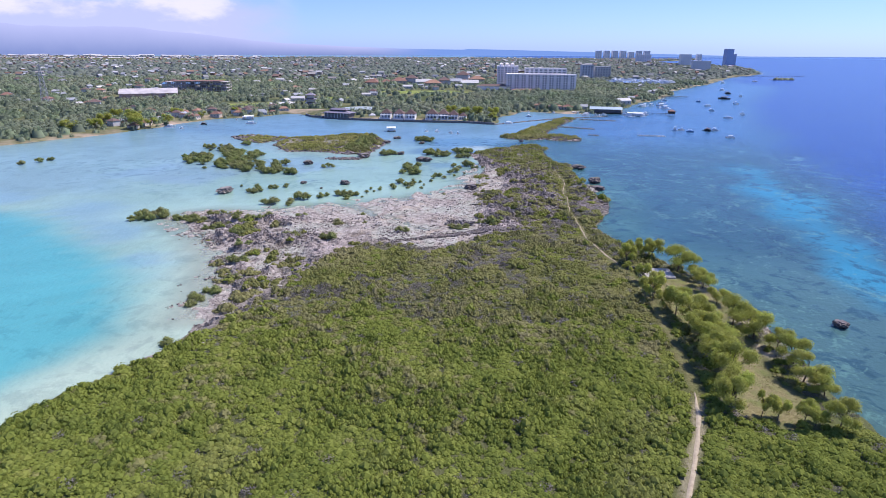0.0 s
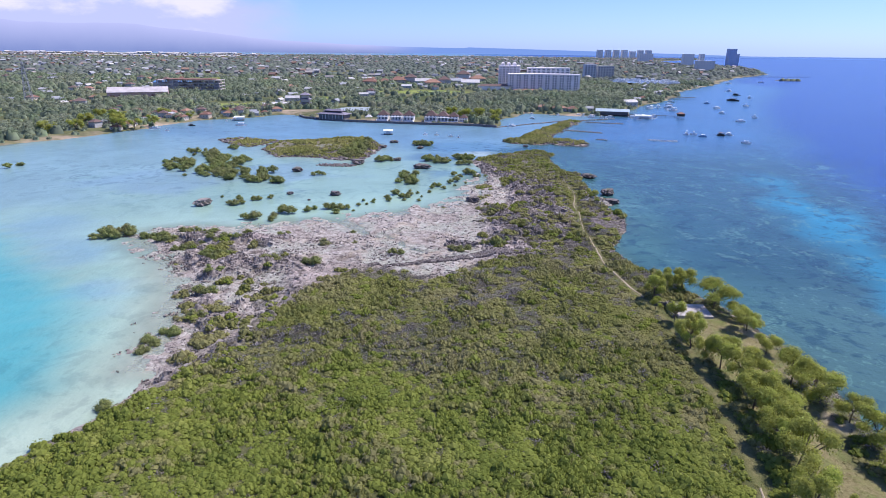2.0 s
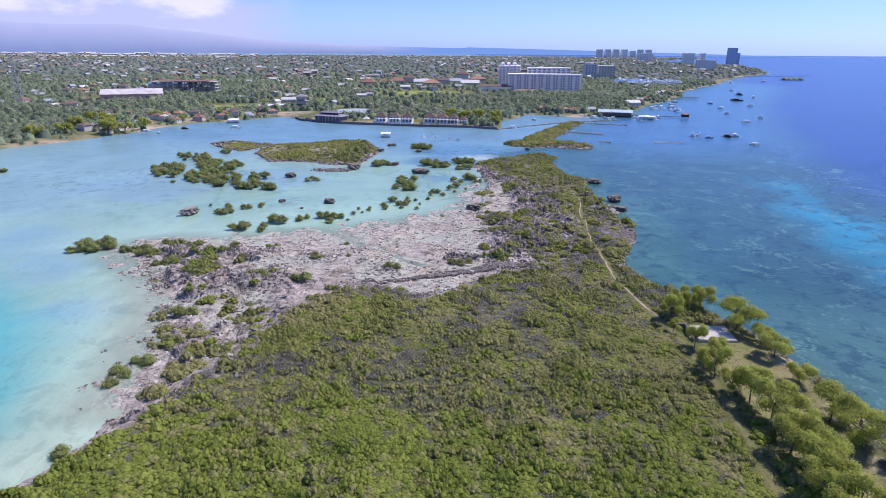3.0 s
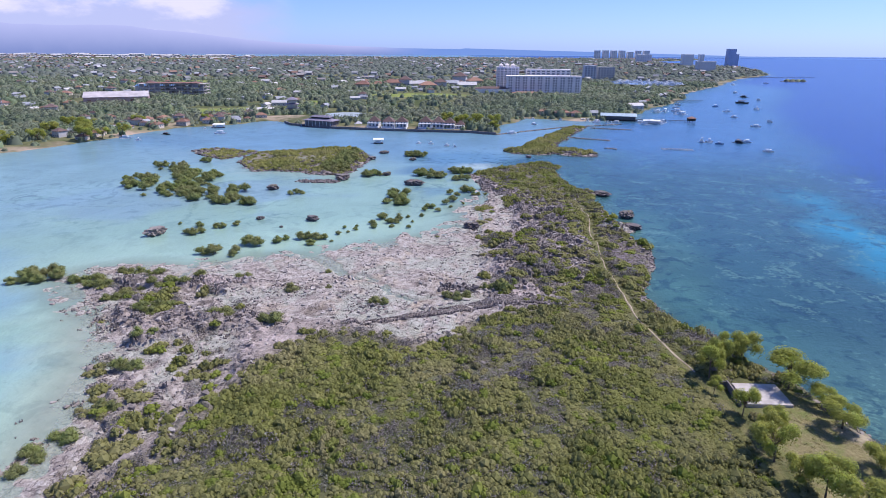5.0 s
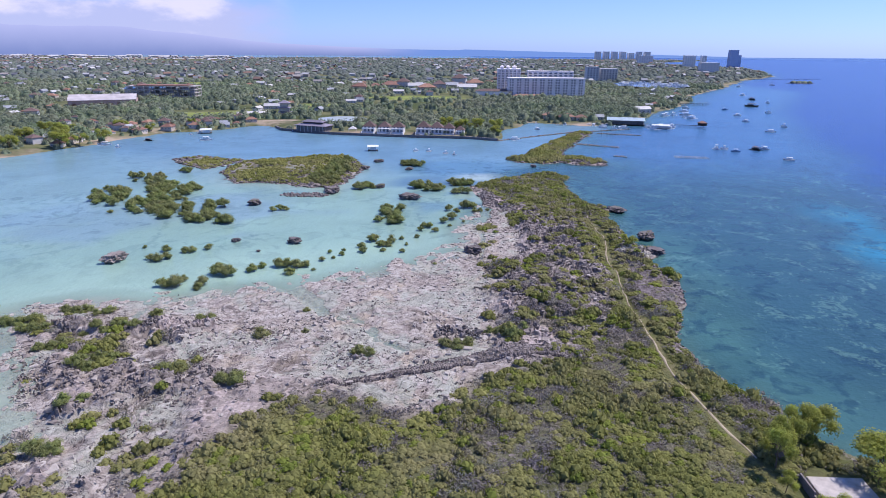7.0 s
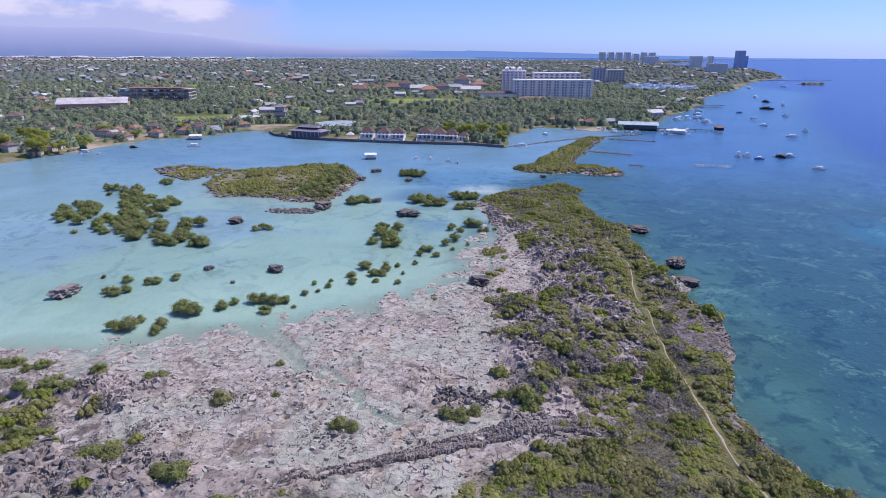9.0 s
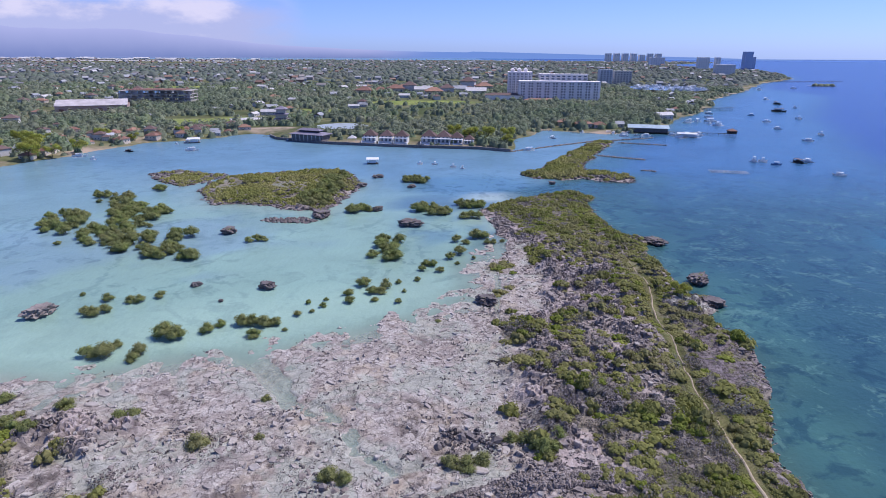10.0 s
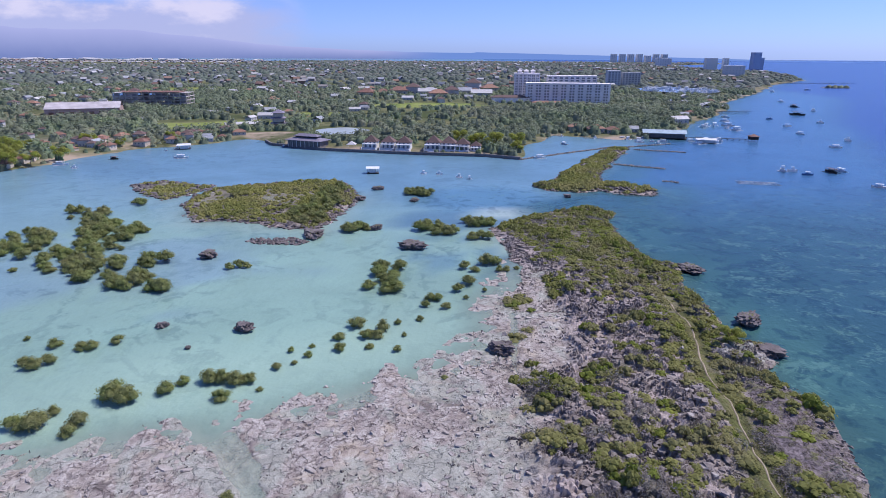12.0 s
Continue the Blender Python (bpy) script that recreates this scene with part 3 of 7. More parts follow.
# ---- ground of the point and its islets ----
gx, gy = np.meshgrid(np.concatenate([np.linspace(-150, -99, 40), np.arange(-98.5, 76, 0.46), np.linspace(76.4, 122, 36)]),
                     np.concatenate([np.linspace(-170, 55, 46), np.linspace(56, 111, 60), np.arange(111.5, 312, 0.46), np.linspace(312.8, 385, 92), np.linspace(386.6, 545, 100)]))
ny, nx = gx.shape
gz, gd = land_height(gx, gy)
gz = gz + karst_at(gx, gy) * (gd > 1) * np.random.default_rng(3).uniform(-0.12, 0.12, gz.shape)
gv = np.stack([gx, gy, gz], -1).reshape(-1, 3)
gf = grid_faces(nx, ny)
gv, gf, used = kept(gv, gf, (gd.ravel()[gf] > -15).any(1))
px, py, pd = gv[:, 0], gv[:, 1], gd.ravel()[used]
path_d = along(px, py, TRAIL)
green = np.clip(scrub_at(px, py) * (1.0 + 0.5 * soft(fbm(px, py, 7, 31), 0.3, 0.6)), 0, 1)
lawn = soft(ragged(px, py, LAWN, 8, 5), -2, 2)
on_islets = (py > 384) | ((px < -30) & (py > 330))
head = soft(1 - np.hypot((px - 63) / 8.5, (py - 256) / 4.5), 0, 0.4)
strand = soft(3.2 - pd, 0, 1.5) * (px > 58) * soft(py, 264, 270) * soft(302 - py, 0, 6)
zr = np.maximum.reduce([platform_at(px, py) * (1 - lawn), head, shelf_at(px, py) * (pd < 9)])
zg = np.clip(green, 0, 1) * np.where((py > 190) | (px < west_line(py)), 0.35 + 0.65 * soft(green, 0.6, 1.0), 1.0)
turf_w = np.maximum(lawn, 0.6 * soft(1.6 - path_d + (fbm(px, py, 5, 15) - 0.5) * 2, 0, 1.6) * soft(py, 60, 90))
heath_w = soft(np.maximum(1 - np.hypot((px - 59) / 8.5, (py - 229) / 19), 1 - np.hypot((px - 53.5) / 4, (py - 191) / 13)) + (fbm(px, py, 6, 16) - 0.5) * 0.7, 0.0, 0.35)
zg = np.where(on_islets, 0.5 * soft(pd, 1, 6), zg * (1 - 0.6 * soft(karst_at(px, py), 0.3, 0.6)))
zb = 0.45 * soft(90 - py, 0, 5) * soft(0.9 - path_d + (fbm(px, py, 6, 14) - 0.5) * 0.7, -0.35, 0.35)
zb = np.maximum(zb, strand * 0.9)
for sx_, sy_, sr_ in ((69.5, 139, 3.5), (69.5, 120, 4), (66, 108, 2.5), (68, 96, 2.5)):      # sandy pockets under the trees
    zb = np.maximum(zb, 0.8 * soft(1 - np.hypot((px - sx_) / sr_, (py - sy_) / (sr_ * 1.4)) + (fbm(px, py, 3, 47) - 0.5), 0, 0.4))
zg = zg * (1 - head)
ground_me = np_mesh("ground", gv, gf, M_GROUND, True)
rocky, flat_w = karst_at(px, py) * soft(pd, 0, 3), platform_at(px, py)
# depth in a cleft or crack, which the ground colour darkens as painted shade
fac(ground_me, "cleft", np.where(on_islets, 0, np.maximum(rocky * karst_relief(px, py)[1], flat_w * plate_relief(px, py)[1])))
paint(ground_me, "zone", np.stack([zr, zg, zb], -1))
paint(ground_me, "cover", np.stack([turf_w, heath_w * (1 - turf_w), soft(mound(px, py), 0.43, 0.53)], -1))
facet = (rocky[gf] > 0.25).all(1)
ground_me.polygons.foreach_set("use_smooth", ~facet)
tagged(new("ground", ground_me), "rocky coastal point with pale reef flat, scrub soil and a footpath", "ground", kind="structure")

# narrow trodden line of the footpath
pts = []
for (ax, ay), (bx, by) in zip(TRAIL, TRAIL[1:]):
    k = max(2, int(math.hypot(bx - ax, by - ay) / 0.6))
    pts += [(ax + (bx - ax) * i / k, ay + (by - ay) * i / k) for i in range(k)]
tp = np.array(pts)
for k in range(3):
    tp[4:-4] = sum(tp[4 + j:len(tp) - 4 + j] for j in range(-4, 5)) / 9
wob = np.stack([fbm(tp[:, 0] * 0 + 3, tp[:, 1], 14, 91) - 0.5, 0 * tp[:, 0]], -1) * 2.0
tp = tp + wob
tn = np.gradient(tp, axis=0)
tn = np.stack([tn[:, 1], -tn[:, 0]], -1) / np.linalg.norm(tn, axis=1, keepdims=True)
half = ((0.1 + 0.25 * fbm(tp[:, 0], tp[:, 1], 5, 92)) * (1 - 0.35 * soft(tp[:, 1], 180, 230)) + 0.14 * soft(88 - tp[:, 1], 0, 6))[:, None]
rows5 = []
for k in (-1, -0.45, 0, 0.45, 1):
    e = tp + tn * half * k
    rows5.append(np.stack([e[:, 0], e[:, 1], np.maximum(land_height(e[:, 0], e[:, 1])[0], 0.2) + 0.17 - 0.12 * abs(k)], -1))
M_TRAIL = plain("trodden_sand", (0.4, 0.33, 0.24), 0.95, 0.3, 1.2)
walked = np.tile((tp[:, 1] > 158) | (tp[:, 1] < 92), 5)
pf5 = grid_faces(len(tp), 5)[:, ::-1]
pv5, pf5, _ = kept(np.concatenate(rows5), pf5, walked[pf5].all(1))
path_me = np_mesh("footpath", pv5, pf5, M_TRAIL, True)
tagged(new("footpath", path_me), "narrow pale trodden footpath along the point", "path", kind="structure")

# ---- mainland ----
MEADOWS = [(-200, 624, 60, 27), (-258, 592, 22, 10), (-175, 650, 26, 14), (-375, 1050, 75, 48), (-22, 815, 70, 26), (-52, 800, 50, 18), (-600, 900, 80, 26),
           (-120, 720, 40, 14), (260, 1010, 50, 20), (-420, 560, 40, 16)]


def meadow(x, y):
    """Open grass between the woods, 0 to 1."""
    k = np.zeros(x.shape)
    for cx_, cy_, a, b in MEADOWS:
        k = np.maximum(k, soft(1 - np.hypot((x - cx_) / a, (y - cy_) / b) + (fbm(x, y, 22, 45) - 0.5) * 0.8, 0, 0.25))
    return k


u = np.linspace(-1, 1, 260)
mx, my = np.meshgrid(-700 + 330 * np.sinh(u * 3.2), 300 + 60 * (np.exp(np.linspace(0, 4.1, 300)) - 1))
md = ragged(mx, my, COAST, 30, 14, 17)
mz = np.where(md > 0, 0.5 + 1.6 * soft(md, 1, 12) + 2.0 * soft(md, 60, 400), np.maximum(-2, md * 0.2))
mv, mf = np.stack([mx, my, mz], -1).reshape(-1, 3), grid_faces(260, 300)
mv, mf, used = kept(mv, mf, (md.ravel()[mf] > -25).any(1))
main_me = np_mesh("mainland", mv, mf, M_MAINLAND, True)
tan_w = soft(1 - np.hypot((mv[:, 0] + 122) / 32, (mv[:, 1] - 572) / 22), 0, 0.3)
tan_w = np.maximum(tan_w, soft(1 - np.hypot((mv[:, 0] + 230) / 42, (mv[:, 1] - 532) / 36) + (fbm(mv[:, 0], mv[:, 1], 18, 44) - 0.5), 0, 0.4))
fac(main_me, "zone", np.maximum(soft(11 - md.ravel()[used], 0, 6) * 0.9, tan_w))
fac(main_me, "field", meadow(mv[:, 0], mv[:, 1]))
tagged(new("mainland", main_me), "flat wooded mainland with a sandy shore", "ground", kind="structure")

# ---- water ----
u = np.linspace(-4.2, 4.2, 230)
wx, wy = np.meshgrid(150 * np.sinh(u), 220 + 150 * np.sinh(u))
X, Y = wx.ravel(), wy.ravel()
shore = np.maximum.reduce([signed(X, Y, p) for p in (MAIN, ISLE, WING, SPIT)])
off = -np.maximum(shore, signed(X, Y, COAST))
spine = np.interp(Y, [380, 410, 540, 600, 700], [30, 60, 118, 160, 230])
sea = soft(X - spine + (fbm(X, Y, 25, 4) - 0.5) * 12, -8, 10)


def tint(a, b, k):
    return a * (1 - k[:, None]) + np.array(b)[None] * k[:, None]


lag = np.tile(np.array([0.21, 0.335, 0.295]), (len(X), 1))
basin = signed(X, Y, [(-190, 215), (-156, 217), (-133, 197), (-101, 168), (-84, 146), (-75, 131), (-72, 116), (-78, 100), (-88, 70),
                      (-95, -50), (-400, -50), (-400, 200)]) + (fbm(X, Y, 20, 9) - 0.5) * 12
weed = signed(X, Y, [(-230, 215), (-150, 222), (-95, 172), (-78, 150), (-76, 160), (-100, 205), (-120, 236), (-240, 262)])
lag = tint(lag, (0.165, 0.29, 0.36), soft(weed + (fbm(X, Y, 18, 10) - 0.5) * 36, -4, 10) * 0.75)
lag = tint(lag, (0.075, 0.3, 0.335), soft(basin, -6, 9))
north = soft(Y + 0.12 * X + (fbm(X, Y, 60, 11) - 0.5) * 60, 310, 420)
lag = tint(lag, (0.11, 0.22, 0.33), north * 0.85)
channel = soft(1 - np.hypot((X - 15) / 42, (Y - 392) / 30), 0, 0.5)
lag = tint(lag, (0.085, 0.19, 0.29), channel)
lag = tint(lag, (0.26, 0.35, 0.3), soft(12 - off + (fbm(X, Y, 15, 2) - 0.5) * 12, 0, 10) * (1 - north) * 0.8)
lag = tint(lag, (0.36, 0.46, 0.39), soft(17 - off + (fbm(X, Y, 14, 38) - 0.5) * 12, 0, 14) * soft(196 - Y, 0, 20) * 0.8)
lag = tint(lag, (0.28, 0.41, 0.35), soft(45 - off + (fbm(X, Y, 25, 36) - 0.5) * 30, 0, 30) * soft(Y, 196, 214) * soft(300 - Y, 0, 40) * 0.7)
lag = tint(lag, (0.17, 0.27, 0.33), soft(1 - np.hypot((X + 105) / 70, (Y - 300 - 0.2 * X - 20) / 34) + (fbm(X, Y, 16, 37) - 0.5) * 1.6, 0.0, 0.5) * 0.75)
lag = tint(lag, (0.165, 0.28, 0.345), soft(-105 - X + (fbm(X, Y, 30, 39) - 0.5) * 70, 0, 40) * soft(Y, 225, 260) * (1 - north) * 0.6)
deep = np.tile(np.array([0.029, 0.086, 0.108]), (len(X), 1))
deep = tint(deep, (0.056, 0.122, 0.124), soft(190 - Y, 0, 50) * 0.85)
streak = along(X, Y, [(112, 60), (116, 140), (126, 180), (140, 226), (150, 270), (160, 310)]) + (fbm(X, Y, 22, 13) - 0.5) * 26
out = X - np.interp(Y, [0, 140, 180, 226, 270, 320, 500, 700, 1000], [118, 124, 136, 152, 165, 180, 240, 330, 520])
deep = tint(deep, (0.011, 0.047, 0.2), soft(out + (fbm(X, Y, 40, 15) - 0.5) * 30, -10, 45))
deep = tint(deep, (0.042, 0.122, 0.24), soft(Y, 330, 450) * (1 - soft(out, -10, 45)))
deep = tint(deep, (0.02, 0.19, 0.29), soft(16 - streak, 0, 14) * soft(Y, 20, 80) * soft(340 - Y, 0, 70) * 0.95)
deep = tint(deep, (0.044, 0.122, 0.114), soft(30 - off + (fbm(X, Y, 16, 19) - 0.5) * 30, 0, 22) * soft(Y, 120, 190) * 0.55)
deep = tint(deep, (0.075, 0.185, 0.155), soft(13 - np.abs(off - 9) + (fbm(X, Y, 9, 46) - 0.5) * 22, 6, 14) * soft(Y, 150, 190) * soft(330 - Y, 0, 40) * 0.3)
deep = tint(deep, (0.06, 0.12, 0.1), soft(5 - off + (fbm(X, Y, 8, 2) - 0.5) * 6, 0, 6) * 0.7)
lag = tint(lag, (0.36, 0.42, 0.36), soft(4.5 - off + (fbm(X, Y, 7, 29) - 0.5) * 6, 0, 4) * soft(Y, 205, 218) * soft(290 - Y, 0, 20) * 0.8)
lag = tint(lag, (0.36, 0.44, 0.42), soft(1 - np.hypot((X - 26) / 24, (Y - 369) / 9), 0, 0.5) * 0.8)
patch = soft(1 - np.hypot((X - 4) / 26, (Y - 322) / 34), 0, 0.5) * soft(fbm(X, Y, 8, 87), 0.46, 0.58)
lag = tint(lag, (0.11, 0.21, 0.27), patch * 0.75)
bed_dark = soft(1 - np.hypot((X - 2) / 34, (Y - 357) / 13) + (fbm(X, Y, 12, 88) - 0.5) * 1.2, 0, 0.5)
lag = tint(lag, (0.06, 0.13, 0.22), bed_dark * 0.7)
lag = lag * np.array([1.07, 1.05, 0.985])
tone_rgb = lag * (1 - sea[:, None]) + deep * sea[:, None]
water_me = np_mesh("water", np.stack([X, Y, np.zeros(len(X))], -1), grid_faces(230, 230), M_WATER, True)
paint(water_me, "tone", tone_rgb)
fac(water_me, "deep", 1 - 0.62 * soft(13 - off, 0, 13) * np.maximum(shelf_at(X, Y), soft(-1 - off, 0, 3)))
fac(water_me, "bed", sea * soft(70 - out, 0, 60) * soft(480 - Y, 0, 160) + (1 - sea) * (0.1 + 0.16 * soft(fbm(X, Y, 50, 16), 0.45, 0.6) + 0.3 * soft(fbm(X, Y, 14, 63), 0.5, 0.62) * soft(Y, 245, 275) * soft(360 - Y, 0, 40) * soft(off, 2, 8)) + channel * 0.4)
tagged(new("water", water_me), "clear tropical water, turquoise lagoon and deep blue sea", "water", kind="structure")

# ---- scrub ----


def clump(seed, leaf_count, leaf, lobes_n=5, jit=0.5):
    """A rounded bush, about 2 wide: a lumpy inner mass under a skin of leaves that face outwards."""
    r = np.random.default_rng(seed)
    lobes = [(0.0, 0.0, 0.42, 0.62)]
    for k in range(lobes_n):
        a = k * 2 * math.pi / lobes_n + r.uniform(-0.4, 0.4)
        lobes.append((0.55 * math.cos(a), 0.55 * math.sin(a), r.uniform(0.15, 0.4), r.uniform(0.34, 0.5)))
    lobes = np.array(lobes)
    pick = r.choice(len(lobes), leaf_count, p=lobes[:, 3] ** 2 / (lobes[:, 3] ** 2).sum())
    way = r.normal(size=(leaf_count, 3))
    way[:, 2] = np.abs(way[:, 2]) - 0.25
    way /= np.linalg.norm(way, axis=1, keepdims=True)
    c = lobes[pick, :3] + way * (lobes[pick, 3] * r.uniform(0.86, 1.08, leaf_count))[:, None]
    return np.concatenate([masses(lobes, r), leaves(c, way + r.normal(size=(leaf_count, 3)) * jit + np.array([0, 0, 0.15]), leaf, 0.62)])


def bush_mesh(name, templates, x, y, z, scale, tall, tone, mat):
    """Many bushes in one mesh, each with a shade of its own."""
    order = []
    quads = strewn(templates, x, y, z, scale, tall, order)
    me = leaf_mesh(name, quads, mat)
    fac(me, "tone", np.repeat(tone[np.concatenate(order)], 3))
    return me


bushes = [clump(k, 84, 0.185) for k in range(10)]
twigs = [crown([(0, 0, 0.2, 0.7, 0.7), (0.45, 0.1, 0.15, 0.4, 0.7), (-0.3, 0.35, 0.2, 0.4, 0.7)], 80, 0.19, -0.2) for k in range(5)]
bx, by = jitter(-95, 90, 50, 385, 1.27)
bz, bd = land_height(bx, by)
near_path = along(bx, by, TRAIL)
open_ground = (near_path < 0.8 + 0.5 * soft(by, 90, 96) * soft(156 - by, 0, 8) + 0.35 * soft(92 - by, 0, 6) + 0.9 * rng.random(bx.size)) | (ragged(bx, by, LAWN, 8, 5) > -0.8 * rng.random(bx.size))
open_ground |= ((np.abs(bx - 59) < 6) & (np.abs(by - 150) < 5.5)) | (bd < 0.8) | (np.hypot((bx - 63.5) / 6.5, (by - 256) / 3.4) < 1)
want = scrub_at(bx, by)
dice = rng.random(bx.size)
take = (dice < want) & ~open_ground
take &= ~((bx > 57) & (by > 82) & (by < 160) & (rng.random(bx.size) < 0.8))
gap = (fbm(bx, by, 3.6, 35) < 0.38) & (rng.random(bx.size) < 0.1 + 0.55 * soft(by, 115, 150))
patchy = np.maximum(soft(by, 186, 200), soft(west_line(by) - bx, 0, 4) * soft(by, 112, 122)) * soft(320 - by, 0, 20)
take &= rng.random(bx.size) < 1 - 0.12 * patchy
size = (1.1 + 0.2 * patchy) * np.where(rng.random(bx.size) < 0.25, 1.45, 1.08) * rng.uniform(0.75, 1.2, bx.size) * (0.8 + 0.45 * fbm(bx, by, 10, 33))
tall = size * rng.uniform(0.65, 1.0, bx.size) * (0.6 + 0.6 * soft(fbm(bx, by, 6.5, 34), 0.35, 0.65))
tone = np.clip(rng.normal(0.45, 0.15, bx.size) + (fbm(bx, by, 8, 66) - 0.5) * 0.9, 0, 1)
grey = soft(fbm(bx, by, 9, 41) + 0.06 * soft(by, 135, 170), 0.53, 0.61) * soft(by, 95, 155) * soft(262 - by, 0, 30) * (1 - 0.9 * soft(bx, 34, 42) * soft(172 - by, 0, 10))
dry = (rng.random(bx.size) < 0.015 + 0.75 * grey) | gap
t0 = take & ~dry
coarse = [clump(k + 20, 16, 0.4, 2) for k in range(6)]
qx, qy = jitter(-95, 90, -165, 50, 2.3)
qz, qd = land_height(qx, qy)
ok = (qd > 1.5) & (along(qx, qy, TRAIL) > 1.6)
south_me = bush_mesh("south_scrub", coarse, qx[ok], qy[ok], qz[ok] - 0.1, rng.uniform(2.1, 3.0, ok.sum()), rng.uniform(1.1, 1.8, ok.sum()), rng.random(ok.sum()), M_LUSH)
tagged(new("south_scrub", south_me), "fresh green coastal scrub inland of the point", "bushes", kind="stuff")
lush = t0 & (rng.random(bx.size) < 0.15 + 0.85 * soft(112 - by + (fbm(bx, by, 14, 48) - 0.5) * 90, -30, 30))
t0 = t0 & ~lush
lush_me = bush_mesh("fresh_scrub", bushes, bx[lush], by[lush], bz[lush] - 0.1, size[lush], tall[lush], tone[lush], M_LUSH)
tagged(new("fresh_scrub", lush_me), "thick fresh green coastal scrub over the root of the point", "bushes", kind="stuff")
scrub_me = bush_mesh("scrub", bushes, bx[t0], by[t0], bz[t0] - 0.1, size[t0], tall[t0], tone[t0], M_SCRUB)
tagged(new("scrub", scrub_me), "thick low green coastal scrub with drier patches", "bushes", kind="stuff")
M_TWIG = leafy("grey_twigs", (0.165, 0.145, 0.148), (0.35, 0.318, 0.322), (0.25, 0.232, 0.14), 0.06, 0.08)
t1 = take & dry
dry_me = leaf_mesh("dry_scrub", strewn(twigs, bx[t1], by[t1], bz[t1] - 0.1, size[t1] * 1.2, tall[t1] * 1.05), M_TWIG)
tagged(new("dry_scrub", dry_me), "grey leafless twiggy scrub among the green", "bushes", kind="stuff")
ex, ey = jitter(48, 70, 178, 250, 0.75)
ez, ed_ = land_height(ex, ey)
ok = (np.minimum(np.hypot((ex - 59) / 8.5, (ey - 229) / 19), np.hypot((ex - 53.5) / 4, (ey - 191) / 13)) + (fbm(ex, ey, 6, 16) - 0.5) * 0.7 < 1.0) & (ed_ > 1) & (rng.random(ex.size) < 0.62) & (along(ex, ey, TRAIL) > 1.3)
e_s = rng.uniform(0.35, 0.7, ok.sum())
M_HEATH = leafy("heath_twigs", (0.108, 0.088, 0.095), (0.275, 0.235, 0.248), (0.23, 0.21, 0.12), 0.08, 0.12)
tagged(new("heath", leaf_mesh("heath", strewn(twigs, ex[ok], ey[ok], ez[ok] - 0.05, e_s, e_s * 0.7), M_HEATH)),
       "low purplish grey heath on the sea side", "bushes", kind="stuff")
ux, uy = jitter(62, 73, 84, 158, 1.3)
uz, ud = land_height(ux, uy)
ok = (ud > 0.8) & (ud < 7) & (ragged(ux, uy, LAWN, 8, 5) < -0.3) & (rng.random(ux.size) < 0.6)
u_s = rng.uniform(0.7, 1.3, ok.sum())
tagged(new("dead_brush", leaf_mesh("dead_brush", strewn(twigs, ux[ok], uy[ok], uz[ok] - 0.05, u_s, u_s * 0.8), M_TWIG)),
       "grey-brown dead brush between the lawn and the shore", "bushes", kind="stuff")
# dry grass on the lawn and along the path
grass_k = [crown([(0, 0, 0.0, 0.5, 0.9)], 14, 0.3, 0.0) for k in range(6)]
ex, ey = jitter(26, 74, 58, 285, 0.6)
ez, ed_ = land_height(ex, ey)
pd_ = along(ex, ey, TRAIL)
ok = ((ragged(ex, ey, LAWN, 8, 5) > 0) & (rng.random(ex.size) < 0.3) | (pd_ < 2.6) & (rng.random(ex.size) < 0.75)) & (pd_ > 0.45) & (ed_ > 1.0) & (fbm(ex, ey, 4, 49) > 0.4)
ok &= ~((np.abs(ex - 58.6) < 4.6) & (np.abs(ey - 150.2) < 4.2))
e_s = rng.uniform(0.4, 0.85, ok.sum())
M_GRASS = leafy("dry_grass", (0.13, 0.125, 0.05), (0.3, 0.28, 0.12), (0.33, 0.28, 0.15), 0.05, 0.1)
tagged(new("grass", leaf_mesh("grass", strewn(grass_k, ex[ok], ey[ok], ez[ok] - 0.05, e_s, e_s * 0.6), M_GRASS)), "tufts of dry olive grass on the lawn and beside the path", "grass", kind="stuff")

# ---- rocks ----


def jagged(seed, spike=0.6, flat=0.95, fine_=False):
    """A weathered, pitted block; its foot lies below the ground."""
    bm = bmesh.new()
    bmesh.ops.create_icosphere(bm, subdivisions=2, radius=1.0) if fine_ else bmesh.ops.create_icosphere(bm, subdivisions=1, radius=1.0)
    off = Vector((seed * 7.3, seed * 3.1, seed * 1.7))
    for v in bm.verts:
        n = v.co.normalized()
        k = 1 + spike * (noise.noise(n * 1.6 + off) + 1.0 * noise.noise(n * 3.3 + off * 2) + 0.7 * noise.noise(n * 7.5 + off))
        v.co = n * k
        v.co.z = v.co.z * flat if v.co.z > 0 else v.co.z * 0.25
    bm.verts.ensure_lookup_table()
    vs = np.array([v.co[:] for v in bm.verts])
    fs = np.array([[v.index for v in q.verts] for q in bm.faces])
    bm.free()
    return vs, fs


